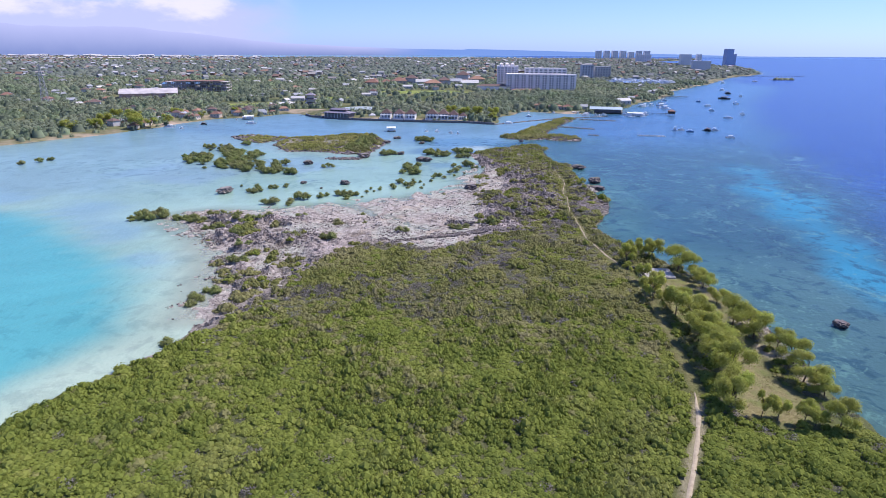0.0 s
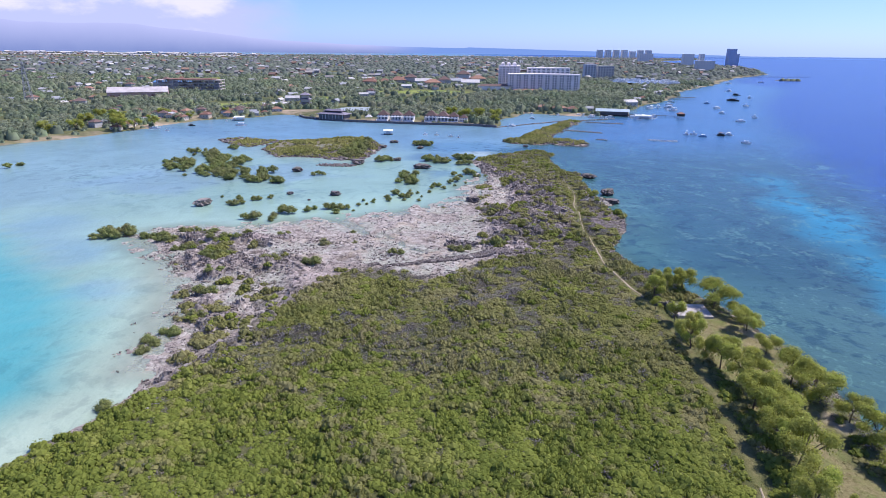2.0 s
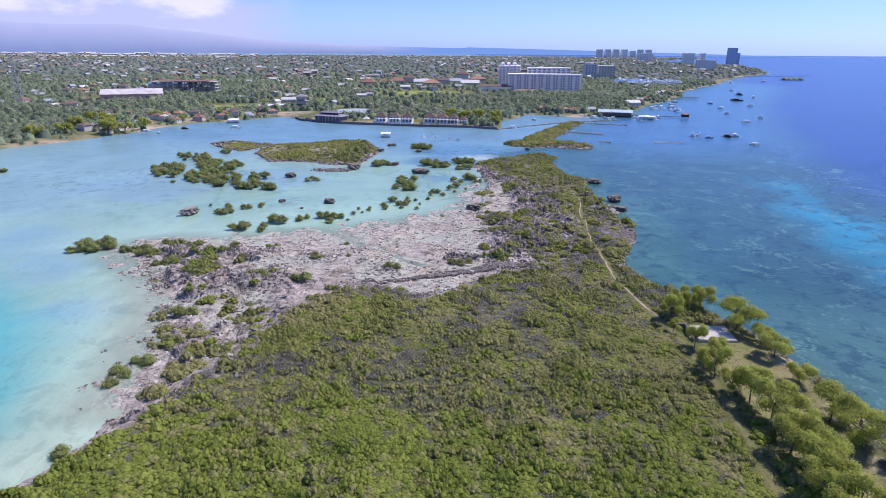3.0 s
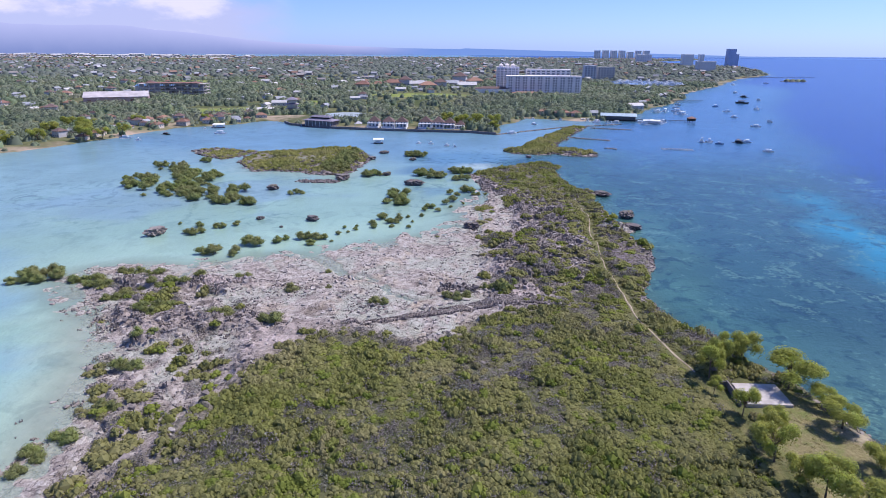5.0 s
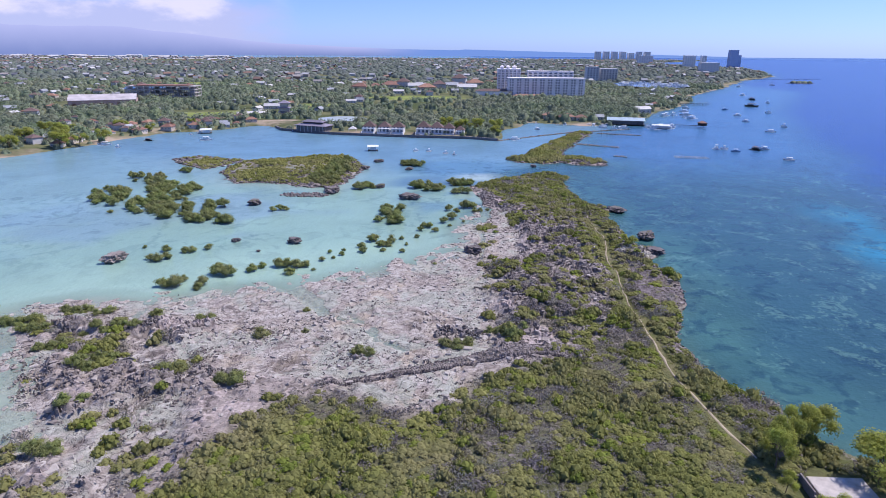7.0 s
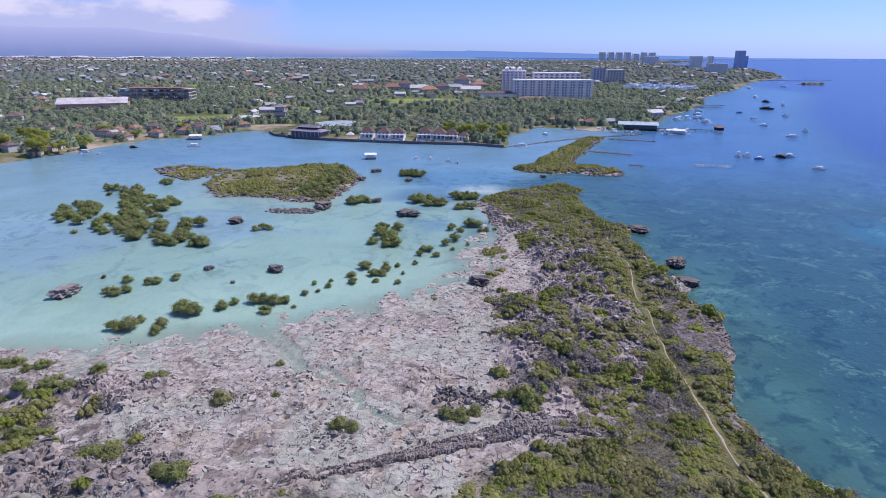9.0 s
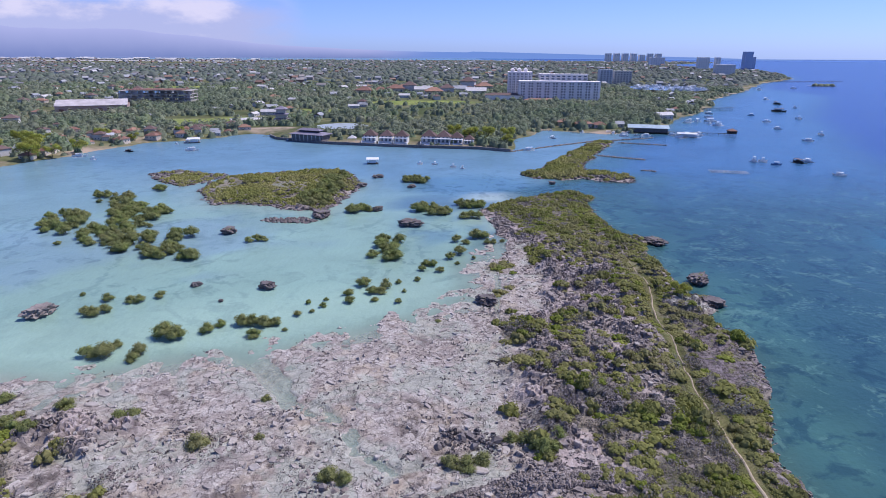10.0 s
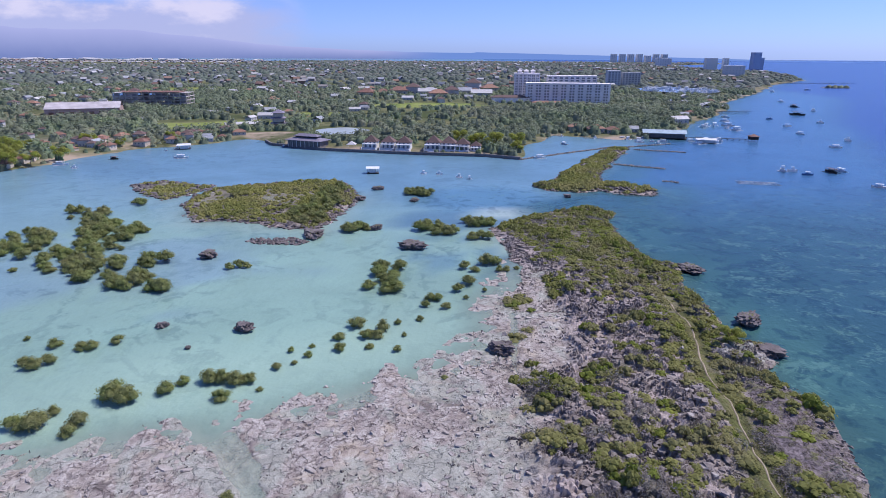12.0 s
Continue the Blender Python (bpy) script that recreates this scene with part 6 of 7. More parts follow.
# along the lagoon's far shore, chosen one by one
SHORE = [(-246, 470, 0), (-232, 500, 1), (-222, 520, 0), (-205, 545, 2), (-193, 583, 2), (-230, 541, 2), (-222, 552, 2), (-280, 542, 4), (-162, 549, 0), (-236, 515, 1), (-182, 556, 1), (-215, 570, 3), (-165, 556, 0), (-262, 455, 3),
         (-240, 535, 1), (-150, 575, 2), (110, 600, 2), (122, 598, 1), (138, 604, 0), (98, 612, 2), (205, 690, 2), (196, 668, 3), (222, 725, 0),
         (232, 735, 1), (270, 800, 3), (285, 830, 0), (255, 790, 2), (305, 870, 1), (330, 930, 0), (-255, 520, 2)]
hut_x, hut_y = jitter(-275, -148, 455, 590, 10.5)
hut_d = main_height(hut_x, hut_y)[1]
huts = (hut_d > 5) & (hut_d < 40) & (rng.random(hut_x.size) < 0.5) & ~cleared(hut_x, hut_y)
SHORE += [(float(a), float(b), dice.choice((0, 1, 1, 2, 4, 4))) for a, b in zip(hut_x[huts], hut_y[huts])]
first = {}
for x, y, z, k in [(a, b, c, None) for a, b, c in spots] + [(a, b, None, k) for a, b, k in SHORE]:
    if z is None:
        z = float(main_height(np.array([x * 1.0]), np.array([y * 1.0]))[0][0])
    k = dice.choice((0, 0, 1, 2, 3, 3, 4)) if k is None else k
    label, ob = HOUSES[k]
    s_ = dice.uniform(0.42, 0.7) if x < 0 and y < 590 else dice.uniform(0.6, 0.95)
    m = pose(x, y, max(z, 0.6), 0, 0, dice.choice((0, 0, 20, -20, 80, 100, 40)) + dice.uniform(-8, 8)) @ Matrix.Diagonal((s_, s_, s_, 1))
    if k in first:
        ob = copy_thing(ob, Matrix.Identity(4))
    first[k] = True
    ob.matrix_basis = m
    tagged(ob, label, "house", "houses of the mainland")

# larger villas and halls behind the resort and beside the hotel
for x, y, k, s_ in [(-105, 924, 1, 1.7), (-86, 938, 1, 1.5), (-68, 962, 1, 1.8), (-50, 980, 4, 1.6), (-60, 1010, 2, 1.5), (-15, 920, 2, 1.7), (2, 934, 4, 1.5),
                    (34, 1062, 4, 1.9), (56, 1034, 2, 1.8), (20, 985, 0, 1.6), (40, 930, 3, 1.5), (-30, 960, 3, 1.4)]:
    label, ob = HOUSES[k]
    ob = copy_thing(ob, Matrix.Identity(4))
    ob.matrix_basis = pose(x, y, 3.6, 0, 0, dice.uniform(-14, 14)) @ Matrix.Diagonal((s_, s_, s_, 1))
    tagged(ob, label, "house", "houses of the mainland")

# broad trees leaning over the lagoon's far shore
for x, y, h_, w_ in [(-228, 448, 11, 13), (-246, 480, 12, 14), (-236, 464, 11, 12), (-221, 457, 8, 9), (-214, 470, 9, 10), (-258, 462, 11, 13), (-252, 440, 10, 11),
                     (-268, 500, 10, 11), (-229, 527, 9, 10), (-205, 520, 6, 7), (-186, 545, 7, 8), (-250, 500, 8, 9), (-177, 538, 5, 6), (-262, 425, 10, 12),
                     (30, 522, 11, 14), (18, 532, 10, 13), (42, 512, 7, 9), (44, 532, 10, 12), (8, 540, 10, 13)]:
    ob = copy_thing(dice.choice(tree_kinds), Matrix.Identity(4))
    ob.matrix_basis = pose(x, y, 1.0, 0, 0, dice.uniform(0, 360)) @ Matrix.Diagonal((w_ * 0.8, w_ * 0.8, h_, 1))
    tagged(ob, "broad yellow-green tree overhanging the lagoon's far shore", "tree", "trees on the far shore")

# the rest of the town, far off
r = np.random.default_rng(11)
tx1, ty1 = jitter(-2900, 1300, 1080, 3500, 34)
tz1, td1 = main_height(tx1, ty1)
pick = (td1 > 12) & (np.abs(tx1) < 0.78 * ty1 + 40) & (r.random(tx1.size) < 0.08 + 0.3 * soft(fbm(tx1, ty1, 160, 83), 0.46, 0.6)) & ~cleared(tx1, ty1)
tx1, ty1, tz1 = tx1[pick], ty1[pick], tz1[pick]
unit_v = np.array([(-1, -1, 0), (1, -1, 0), (1, 1, 0), (-1, 1, 0), (-1, -1, 1), (1, -1, 1), (1, 1, 1), (-1, 1, 1),
                   (-1.1, -1.15, 1.0), (1.1, -1.15, 1.0), (1.1, 0, 1.55), (-1.1, 0, 1.55), (1.1, 1.15, 1.0), (-1.1, 1.15, 1.0)], float)
unit_f = np.array([(0, 1, 5, 4), (1, 2, 6, 5), (2, 3, 7, 6), (3, 0, 4, 7), (8, 9, 10, 11), (11, 10, 12, 13)])


def far_roofs(x, y, z, wide, deep, high, turn):
    """Plain far houses: four walls under a pitched roof with eaves."""
    lx, ly = unit_v[None, :, 0] * wide[:, None], unit_v[None, :, 1] * deep[:, None]
    c, s_ = np.cos(turn)[:, None], np.sin(turn)[:, None]
    v = np.stack([lx * c - ly * s_ + x[:, None], lx * s_ + ly * c + y[:, None], unit_v[None, :, 2] * high[:, None] + z[:, None] - 1], -1).reshape(-1, 3)
    return v, (unit_f[None] + (np.arange(len(x)) * 14)[:, None, None]).reshape(-1, 4)


tv, tf = far_roofs(tx1, ty1, tz1, r.uniform(3, 7, len(tx1)), r.uniform(2.5, 4.5, len(tx1)), r.uniform(3.8, 6.2, len(tx1)),
                   r.uniform(-0.6, 0.6, len(tx1)) + (r.random(len(tx1)) < 0.3) * 1.5)
av, af = far_roofs(r.uniform(-2500, -950, 55), r.uniform(3260, 3640, 55), np.full(55, 4.5), r.uniform(10, 36, 55), r.uniform(7, 14, 55), r.uniform(3.5, 7.5, 55), r.uniform(-0.2, 0.2, 55))
tagged(new("airfield_sheds", np_mesh("airfield_sheds", av, af, plain("white_shed", (0.62, 0.6, 0.59), 0.7, 0.2, 0.01))), "white sheds and hangars along the far runway", "sheds", kind="stuff")
n = Nodes("town_roofs", 0.7, 0.2)
ramp = n.add("ShaderNodeValToRGB")
ramp.color_ramp.interpolation = "CONSTANT"
for k, (p, col) in enumerate([(0.0, (0.33, 0.335, 0.35)), (0.3, (0.32, 0.29, 0.27)), (0.5, (0.27, 0.17, 0.13)), (0.72, (0.46, 0.455, 0.46)), (0.84, (0.22, 0.22, 0.23))]):
    e = ramp.color_ramp.elements[k] if k < 2 else ramp.color_ramp.elements.new(p)
    e.position, e.color = p, (*col, 1)
n.put(ramp.inputs["Fac"], n.island())
n.colour(ramp.outputs["Color"])
tagged(new("town_houses", np_mesh("town_houses", tv, tf, n.m)), "small far houses with white, grey and rusty roofs", "houses", kind="stuff")

bm = bmesh.new()
for k, (x, y) in enumerate(((-2700, 2950), (-1000, 3010), (-1000, 3230), (-2700, 3170))):
    bm.verts.new((x, y, 4.3))
bm.faces.new(bm.verts[:])
bmesh.ops.subdivide_edges(bm, edges=bm.edges[:], cuts=6, use_grid_fill=True)
bmesh.ops.solidify(bm, geom=bm.faces[:], thickness=0.4)
tagged(new("airfield", bm_mesh("airfield", bm, plain("runway_concrete", (0.5, 0.47, 0.44), 0.9, 0.3, 0.01))), "long pale runway across the far plain", "runway", kind="structure")

# ---- hotel ----


def slab_block(name, w_, d_, floors, bays, mat, label, x, y, z, turn_, step=3.1, strip=0.55, pair=False, glass=None):
    """A tower block with a grid of windows on its front and one end."""
    ob = new(name)
    h_ = floors * step + 1.2
    boxed("wall", mat, ob, -w_ / 2, -d_ / 2, -3, w_ / 2, d_ / 2, h_)
    boxed("parapet", mat, ob, -w_ / 2 - 0.25, -d_ / 2 - 0.25, h_ - 0.9, w_ / 2 + 0.25, d_ / 2 + 0.25, h_ + 0.25)
    pitch = w_ / bays
    glass = glass or M_GLASS
    tall_, half_ = step * (0.54 if pair else 0.5), pitch * (0.105 if pair else strip / 2)
    bm = bmesh.new()
    box(bm, -half_, -0.1, 0, half_, 0.1, tall_)
    pane = bm_mesh("window", bm, glass)
    bm = bmesh.new()
    box(bm, -half_ * 1.15, -0.7, 0, half_ * 1.15, 0.1, 0.3)
    ledge = bm_mesh("balcony", bm, mat)
    for k in range(bays):
        for q in range(floors):
            for u_ in ((-0.17, 0.17) if pair else (0.0,)):
                win = part("window", pane, ob, "", pose(-w_ / 2 + pitch * (k + 0.5 + u_), -d_ / 2 - 0.02, q * step + 1.0))
                part("sill", ledge, win, "", pose(0, 0, -0.32))
    if pair:
        bm = bmesh.new()
        box(bm, -pitch * 0.14, -0.45, -2.5, pitch * 0.14, 0.1, h_ - 0.95)
        pier = bm_mesh("pier", bm, mat)
        for k in range(bays + 1):
            part("pier", pier, ob, "", pose(-w_ / 2 + pitch * min(max(k, 0.15), bays - 0.15), -d_ / 2 - 0.02, 0))
    bm = bmesh.new()
    box(bm, 0, -0.6, 0, 0.12, 0.6, step * 0.55)
    end = bm_mesh("window", bm, glass)
    for q in range(floors):
        part("window", end, ob, "", pose(w_ / 2 + 0.01, 0, q * step + 1.0))
    ob.matrix_basis = pose(x, y, z, 0, 0, turn_)
    return tagged(ob, label, "building")


slab_block("hotel", 95, 17, 7, 10, M_PINK, "long white seven-storey hotel block with rows of windows", 135, 858, 2, -5, 3.1, 0.42, True, M_HOTELGLASS)
slab_block("hotel_tower", 30, 22, 10, 6, M_PINK, "pinkish white ten-storey hotel tower", 93, 900, 2, -5, 3.1, 0.4, True, M_HOTELGLASS)
slab_block("hotel_wing", 60, 16, 9, 9, M_PINK, "white hotel wing with stepped upper floors", 150, 915, 2, -5)
slab_block("office_block", 32, 20, 7, 6, M_WHITE, "white block behind the hotel", 318, 1252, 2, 0)
slab_block("apartment_block", 22, 18, 8, 4, M_TOWER, "grey apartment block beside the white one", 285, 1240, 2, 0)
ob = new("hotel_annex")
boxed("wall", M_PINK, ob, -22, -10, -2, 22, 10, 7, bev=0.1)
bm = bmesh.new()
hip(bm, -22, -10, 22, 10, 7, 2.2, 0.8, 12)
part("roof", bm_mesh("roof", bm, M_THATCH), ob)
ob.matrix_basis = pose(70, 862, 2, 0, 0, -5)
tagged(ob, "low pink annex with a brown roof", "building")
ob = new("entrance_hall")
boxed("wall", M_CREAM, ob, -18, -5, -2, 18, 5, 2.6, bev=0.1)
bm = bmesh.new()
hip(bm, -18, -5, 18, 5, 2.6, 1.8, 1, 12)
part("roof", bm_mesh("roof", bm, M_ORANGE), ob)
ob.matrix_basis = pose(112, 843, 2, 0, 0, -5)
tagged(ob, "low hall with an orange tiled roof", "building")
for x in (84, 92, 100):
    ob = new("roof_pavilion")
    boxed("wall", M_PINK, ob, -2.5, -2.5, 0, 2.5, 2.5, 2.6)
    bm = bmesh.new()
    hip(bm, -2.5, -2.5, 2.5, 2.5, 2.6, 2.2, 0.5)
    part("roof", bm_mesh("roof", bm, M_PINK), ob)
    ob.matrix_basis = pose(x, 900, 34.4, 0, 0, -5)
    tagged(ob, "small pink pavilion on the roof", "pavilion", "roof pavilions")
for x, y, h_, w_, d_, bays, lab in [(1118, 2465, 56, 28, 26, 4, "dark"), (1138, 2468, 40, 18, 22, 3, "dark"), (855, 2220, 40, 36, 24, 5, "pale"), (905, 2225, 38, 16, 20, 2, "pale"),
                                    (700, 1700, 24, 46, 24, 6, "dark"), (860, 2700, 30, 60, 24, 6, "pale")] + [
                                   (850 + 48 * k, 3450 + 12 * k, (44, 47, 42, 45, 40, 46, 44)[k], 30, 24, 3, "pale") for k in range(7)]:
    slab_block("tower_block", w_, d_, max(3, round(h_ / 6.4)), bays, M_TOWER if lab == "dark" else M_PALETOWER,
               ("dark" if lab == "dark" else "hazy pale") + " high-rise block far along the coast", x, y, 2, dice.uniform(-8, 8), 6.2, 0.36, False, M_PALEGLASS)["group"] = "far high-rise blocks"

# ---- warehouse, building site, sheds ----
ob = new("warehouse")
boxed("wall", M_ROSE, ob, -30, -15, -2, 30, 15, 6.5)
bm = bmesh.new()
gable(bm, -30, -15, 30, 15, 6.5, 4.6)
part("roof", bm_mesh("roof", bm, plain("faded_sheet", (0.58, 0.53, 0.53), 0.7, 0.3, 0.15)), ob, "faded white sheet roof")
for k in range(7):
    boxed("door", M_RUST, ob, -27 + k * 8, -15.1, -1, -23 + k * 8, -14.9, 3.5)
ob.matrix_basis = pose(-338, 708, 2, 0, 0, 22)
tagged(ob, "long warehouse with a white sheet roof", "warehouse")
ob = new("building_site")
for q in range(5):
    boxed("floor_slab", M_CONC, ob, -38, -12, q * 3.6 - 0.2, 38, 12, q * 3.6 + 0.25)
bm = bmesh.new()
box(bm, -0.35, -0.35, 0, 0.35, 0.35, 3.4)
col = bm_mesh("column", bm, M_CONC)
bm = bmesh.new()
box(bm, -2.9, -0.1, 0, 2.9, 0.1, 2.9)
infill = bm_mesh("infill_wall", bm, plain("bare_blockwork", (0.46, 0.42, 0.44), 0.9, 0.35, 0.3))
for q in range(4):
    for k in range(13):
        for yy in (-11.5, 0, 11.5):
            part("column", col, ob, "", pose(-37 + k * 6.17, yy, q * 3.6 + 0.22))
        if k < 12 and dice.random() < 0.7:
            part("infill_wall", infill, ob, "", pose(-34 + k * 6.17, dice.choice((-9, -4, 3)), q * 3.6 + 0.24))
boxed("roof", M_RUST, ob, -30, -10, 15.2, 30, 11, 15.6, label="rust-red decking")
ob.matrix_basis = pose(-312, 790, 2, 0, 0, 3)
tagged(ob, "unfinished concrete building of four storeys with bare columns", "building site")
ob = new("site_shelter")
boxed("wall", M_CREAM, ob, -24, -9, -2, 24, 9, 9)
bm = bmesh.new()
gable(bm, -24, -9, 24, 9, 9, 2.4)
part("roof", bm_mesh("roof", bm, M_BLUE), ob, "blue sheet roof")
ob.matrix_basis = pose(-352, 835, 2, 0, 0, 3)
tagged(ob, "hall with a blue sheet roof", "building")
ob = new("long_shed")
boxed("wall", M_CREAM, ob, -14, -4, -2, 14, 4, 3)
bm = bmesh.new()
gable(bm, -14, -4, 14, 4, 3, 1.3)
part("roof", bm_mesh("roof", bm, M_WHITE), ob, "white sheet roof")
ob.matrix_basis = pose(-160, 617, 2, 0, 0, 28)
tagged(ob, "long low shed with a white roof", "shed")
ob = new("watch_pavilion")
for q, s_ in ((0, 6.0), (4, 5.4), (8, 4.6)):
    boxed("storey", M_CREAM, ob, -s_ + 1, -s_ + 1, q - 1.5 * (q == 0), s_ - 1, s_ - 1, q + 3)
    bm = bmesh.new()
    hip(bm, -s_, -s_, s_, s_, q + 3, 1.1 if q < 8 else 2.4, 0.4)
    part("roof", bm_mesh("roof", bm, M_SLATE), ob)
ob.matrix_basis = pose(-134, 622, 2, 0, 0, 10)
tagged(ob, "three-tier pavilion with dark grey roofs", "pavilion")

# ---- resort on its sea wall ----
WALL_LINE = [(-124, 552), (-116, 538), (-79, 518.5), (-32, 507), (23, 499), (42, 490)]
sea_wall = new("sea_wall")
tagged(sea_wall, "grey stone sea wall in front of the resort", "wall", kind="structure")
for (ax_, ay_), (bx_, by_) in zip(WALL_LINE, WALL_LINE[1:]):
    ln = math.hypot(bx_ - ax_, by_ - ay_)
    part("wall_length", boxed("wall_length", M_DARKWALL, None, -0.1, -0.6, -1.5, ln - 0.05, 0.6, 1.7, bev=0.08).data, sea_wall, "",
         pose(ax_, ay_, 0, 0, 0, math.degrees(math.atan2(by_ - ay_, bx_ - ax_))))
for o in [o for o in bpy.data.objects if o.name.startswith("wall_length") and o.parent is None]:
    bpy.data.objects.remove(o)


def villa():
    ob = new("villa")
    boxed("wall", M_VILLA, ob, -3.8, -3.4, -1.5, 3.8, 4, 4.6, bev=0.06)
    boxed("terrace", M_VILLA, ob, -4.2, -6.2, -1.5, 4.2, -3.45, 0.4, bev=0.05)
    for x in (-3.9, -1.3, 1.3, 3.9):
        boxed("post", M_VILLA, ob, x - 0.18, -6.0, 0.41, x + 0.18, -5.64, 3.0)
    boxed("balcony", M_VILLA, ob, -4.2, -6.2, 3.0, 4.2, -3.45, 3.5)
    for x in (-2.3, 0.2, 2.5):
        boxed("window", M_GLASS, ob, x - 0.7, -3.46, 0.6, x + 0.7, -3.38, 2.6)
        boxed("window", M_GLASS, ob, x - 0.5, -3.46, 3.6, x + 0.5, -3.38, 4.4)
    for k in range(4):
        boxed("step", M_VILLA, ob, -1.4 - 0.3 * k, -6.75 - 0.5 * k, -1.5, 1.4 + 0.3 * k, -6.25 - 0.5 * k, 0.15 - 0.35 * k)
    for x in (-4.2, 4.05):
        boxed("side_wall", M_VILLA, ob, x, -8.2, -1.5, x + 0.15, -6.25, 1.2)
    bm = bmesh.new()
    hip(bm, -3.8, -3.4, 3.8, 4, 4.6, 4.2, 0.55)
    part("roof", bm_mesh("roof", bm, M_THATCH), ob, "steep brown thatched roof")
    return ob


v0 = villa()
for k, (x, y, s_) in enumerate([(-48, 520, 0.9), (-37, 519, 0.88), (-27, 517, 0.9), (-9, 516.5, 0.95), (0.5, 515, 0.93), (9, 513.5, 0.85), (17, 512, 0.65)]):
    ob = v0 if k == 0 else copy_thing(v0, Matrix.Identity(4))
    ob.matrix_basis = pose(x, y, 1.8, 0, 0, -8) @ Matrix.Diagonal((s_ * 1.2, s_, s_, 1))
    tagged(ob, "white villa with a steep brown thatched roof by the sea wall", "villa", "villas on the sea wall")
ob = new("resort_hall")
boxed("wall", M_DARKWALL, ob, -12, -5, -1.5, 12, 5, 3.4)
for k in range(8):
    boxed("post", M_WHITE, ob, -11.5 + k * 3.2, -5.9, -1.0, -11.2 + k * 3.2, -5.6, 3.2)
bm = bmesh.new()
hip(bm, -12, -5, 12, 5, 3.4, 1.8, 1.4, 7)
part("roof", bm_mesh("roof", bm, M_SLATE), ob, "dark purple hipped roof")
boxed("clerestory", M_DARK, ob, -8, -2, 4.6, 8, 2, 5.8)
bm = bmesh.new()
hip(bm, -8, -2, 8, 2, 5.8, 1.3, 0.9, 6)
part("roof", bm_mesh("roof", bm, M_SLATE), ob)
ob.matrix_basis = pose(-90, 530, 1.8, 0, 0, -22)
tagged(ob, "open resort hall with a two-tier dark purple roof", "building")
ob = new("tent")
bm = bmesh.new()
hip(bm, -2.6, -2.6, 2.6, 2.6, 2.4, 1.8, 0.2)
part("canopy", bm_mesh("canopy", bm, M_WHITE), ob)
for x in (-2.5, 2.5):
    for y in (-2.5, 2.5):
        boxed("pole", M_WHITE, ob, x - 0.06, y - 0.06, 0, x + 0.06, y + 0.06, 2.4)
ob.matrix_basis = pose(-60, 517.5, 1.9)
tagged(ob, "small white canopy tent by the water", "tent")
bm = bmesh.new()
bmesh.ops.create_circle(bm, cap_ends=True, segments=40, radius=1.0)
for v in bm.verts:
    v.co = Vector((v.co.x * 20, v.co.y * 20, 0)) * (1 + 0.18 * noise.noise(v.co * 2))
pond = new("pond", bm_mesh("pond", bm, plain("pond_water", (0.38, 0.42, 0.42), 0.35, 0.15, 0.1, 0.3)))
pond.location = (-80, 598, float(main_height(np.array([-80.0]), np.array([598.0]))[0][0]) + 0.12)
tagged(pond, "pale still pond behind the resort", "water", kind="structure")

# ---- piers and breakwaters ----


def plank_pier(name, ax_, ay_, bx_, by_, wide, label, z=1.3):
    ob = new(name)
    ln = math.hypot(bx_ - ax_, by_ - ay_)
    boxed("deck", M_DARK, ob, 0, -wide / 2, z - 0.2, ln, wide / 2, z)
    bm = bmesh.new()
    tube(bm, (0, 0, -2), (0, 0, z - 0.2), 0.16, 0.14)
    pile = bm_mesh("pile", bm, M_DARK)
    for k in range(int(ln / 4) + 1):
        for sy1 in (-wide / 2 + 0.2, wide / 2 - 0.2):
            part("pile", pile, ob, "", pose(0.2 + k * 4 * 0.98, sy1, 0))
    ob.matrix_basis = pose(ax_, ay_, 0, 0, 0, math.degrees(math.atan2(by_ - ay_, bx_ - ax_)))
    return tagged(ob, label, "pier")


plank_pier("jetty", 255, 772, 312, 783, 4, "long dark jetty on piles", 2.0)
plank_pier("jetty", 168, 584, 214, 574, 1.6, "narrow wooden jetty running out to a hut")
ob = new("boathouse")
boxed("deck", M_DARK, ob, -15, -9, 0.7, 15, 9, 1.1)
boxed("wall", M_DARKWALL, ob, -14, -7, 1.1, 14, 7, 4.2)
bm = bmesh.new()
gable(bm, -14, -7, 14, 7, 4.3, 1.6, 1.2)
part("roof", bm_mesh("roof", bm, M_TEAL), ob, "pale blue-green sheet roof")
for k in range(9):
    for yy in (-8.7, 8.7):
        bm = bmesh.new()
        tube(bm, (-14.5 + k * 3.6, yy, -2), (-14.5 + k * 3.6, yy, 0.75), 0.2, 0.2)
        part("pile", bm_mesh("pile", bm, M_DARK), ob)
ob.matrix_basis = pose(157, 588, 0, 0, 0, -14)
tagged(ob, "long boathouse on piles with a blue-green roof", "boathouse")
ob = new("pier_hut")
boxed("wall", M_DARK, ob, -2.6, -2.6, 0.9, 2.6, 2.6, 3.2)
bm = bmesh.new()
hip(bm, -2.6, -2.6, 2.6, 2.6, 3.2, 1.6, 0.6)
part("roof", bm_mesh("roof", bm, M_RUST), ob)
for x in (-2.3, 2.3):
    for y in (-2.3, 2.3):
        bm = bmesh.new()
        tube(bm, (x, y, -2), (x, y, 0.92), 0.14, 0.14)
        part("pile", bm_mesh("pile", bm, M_DARK), ob)
ob.matrix_basis = pose(215, 573, 0.3)
tagged(ob, "small hut with a rusty roof at the jetty's end", "hut")
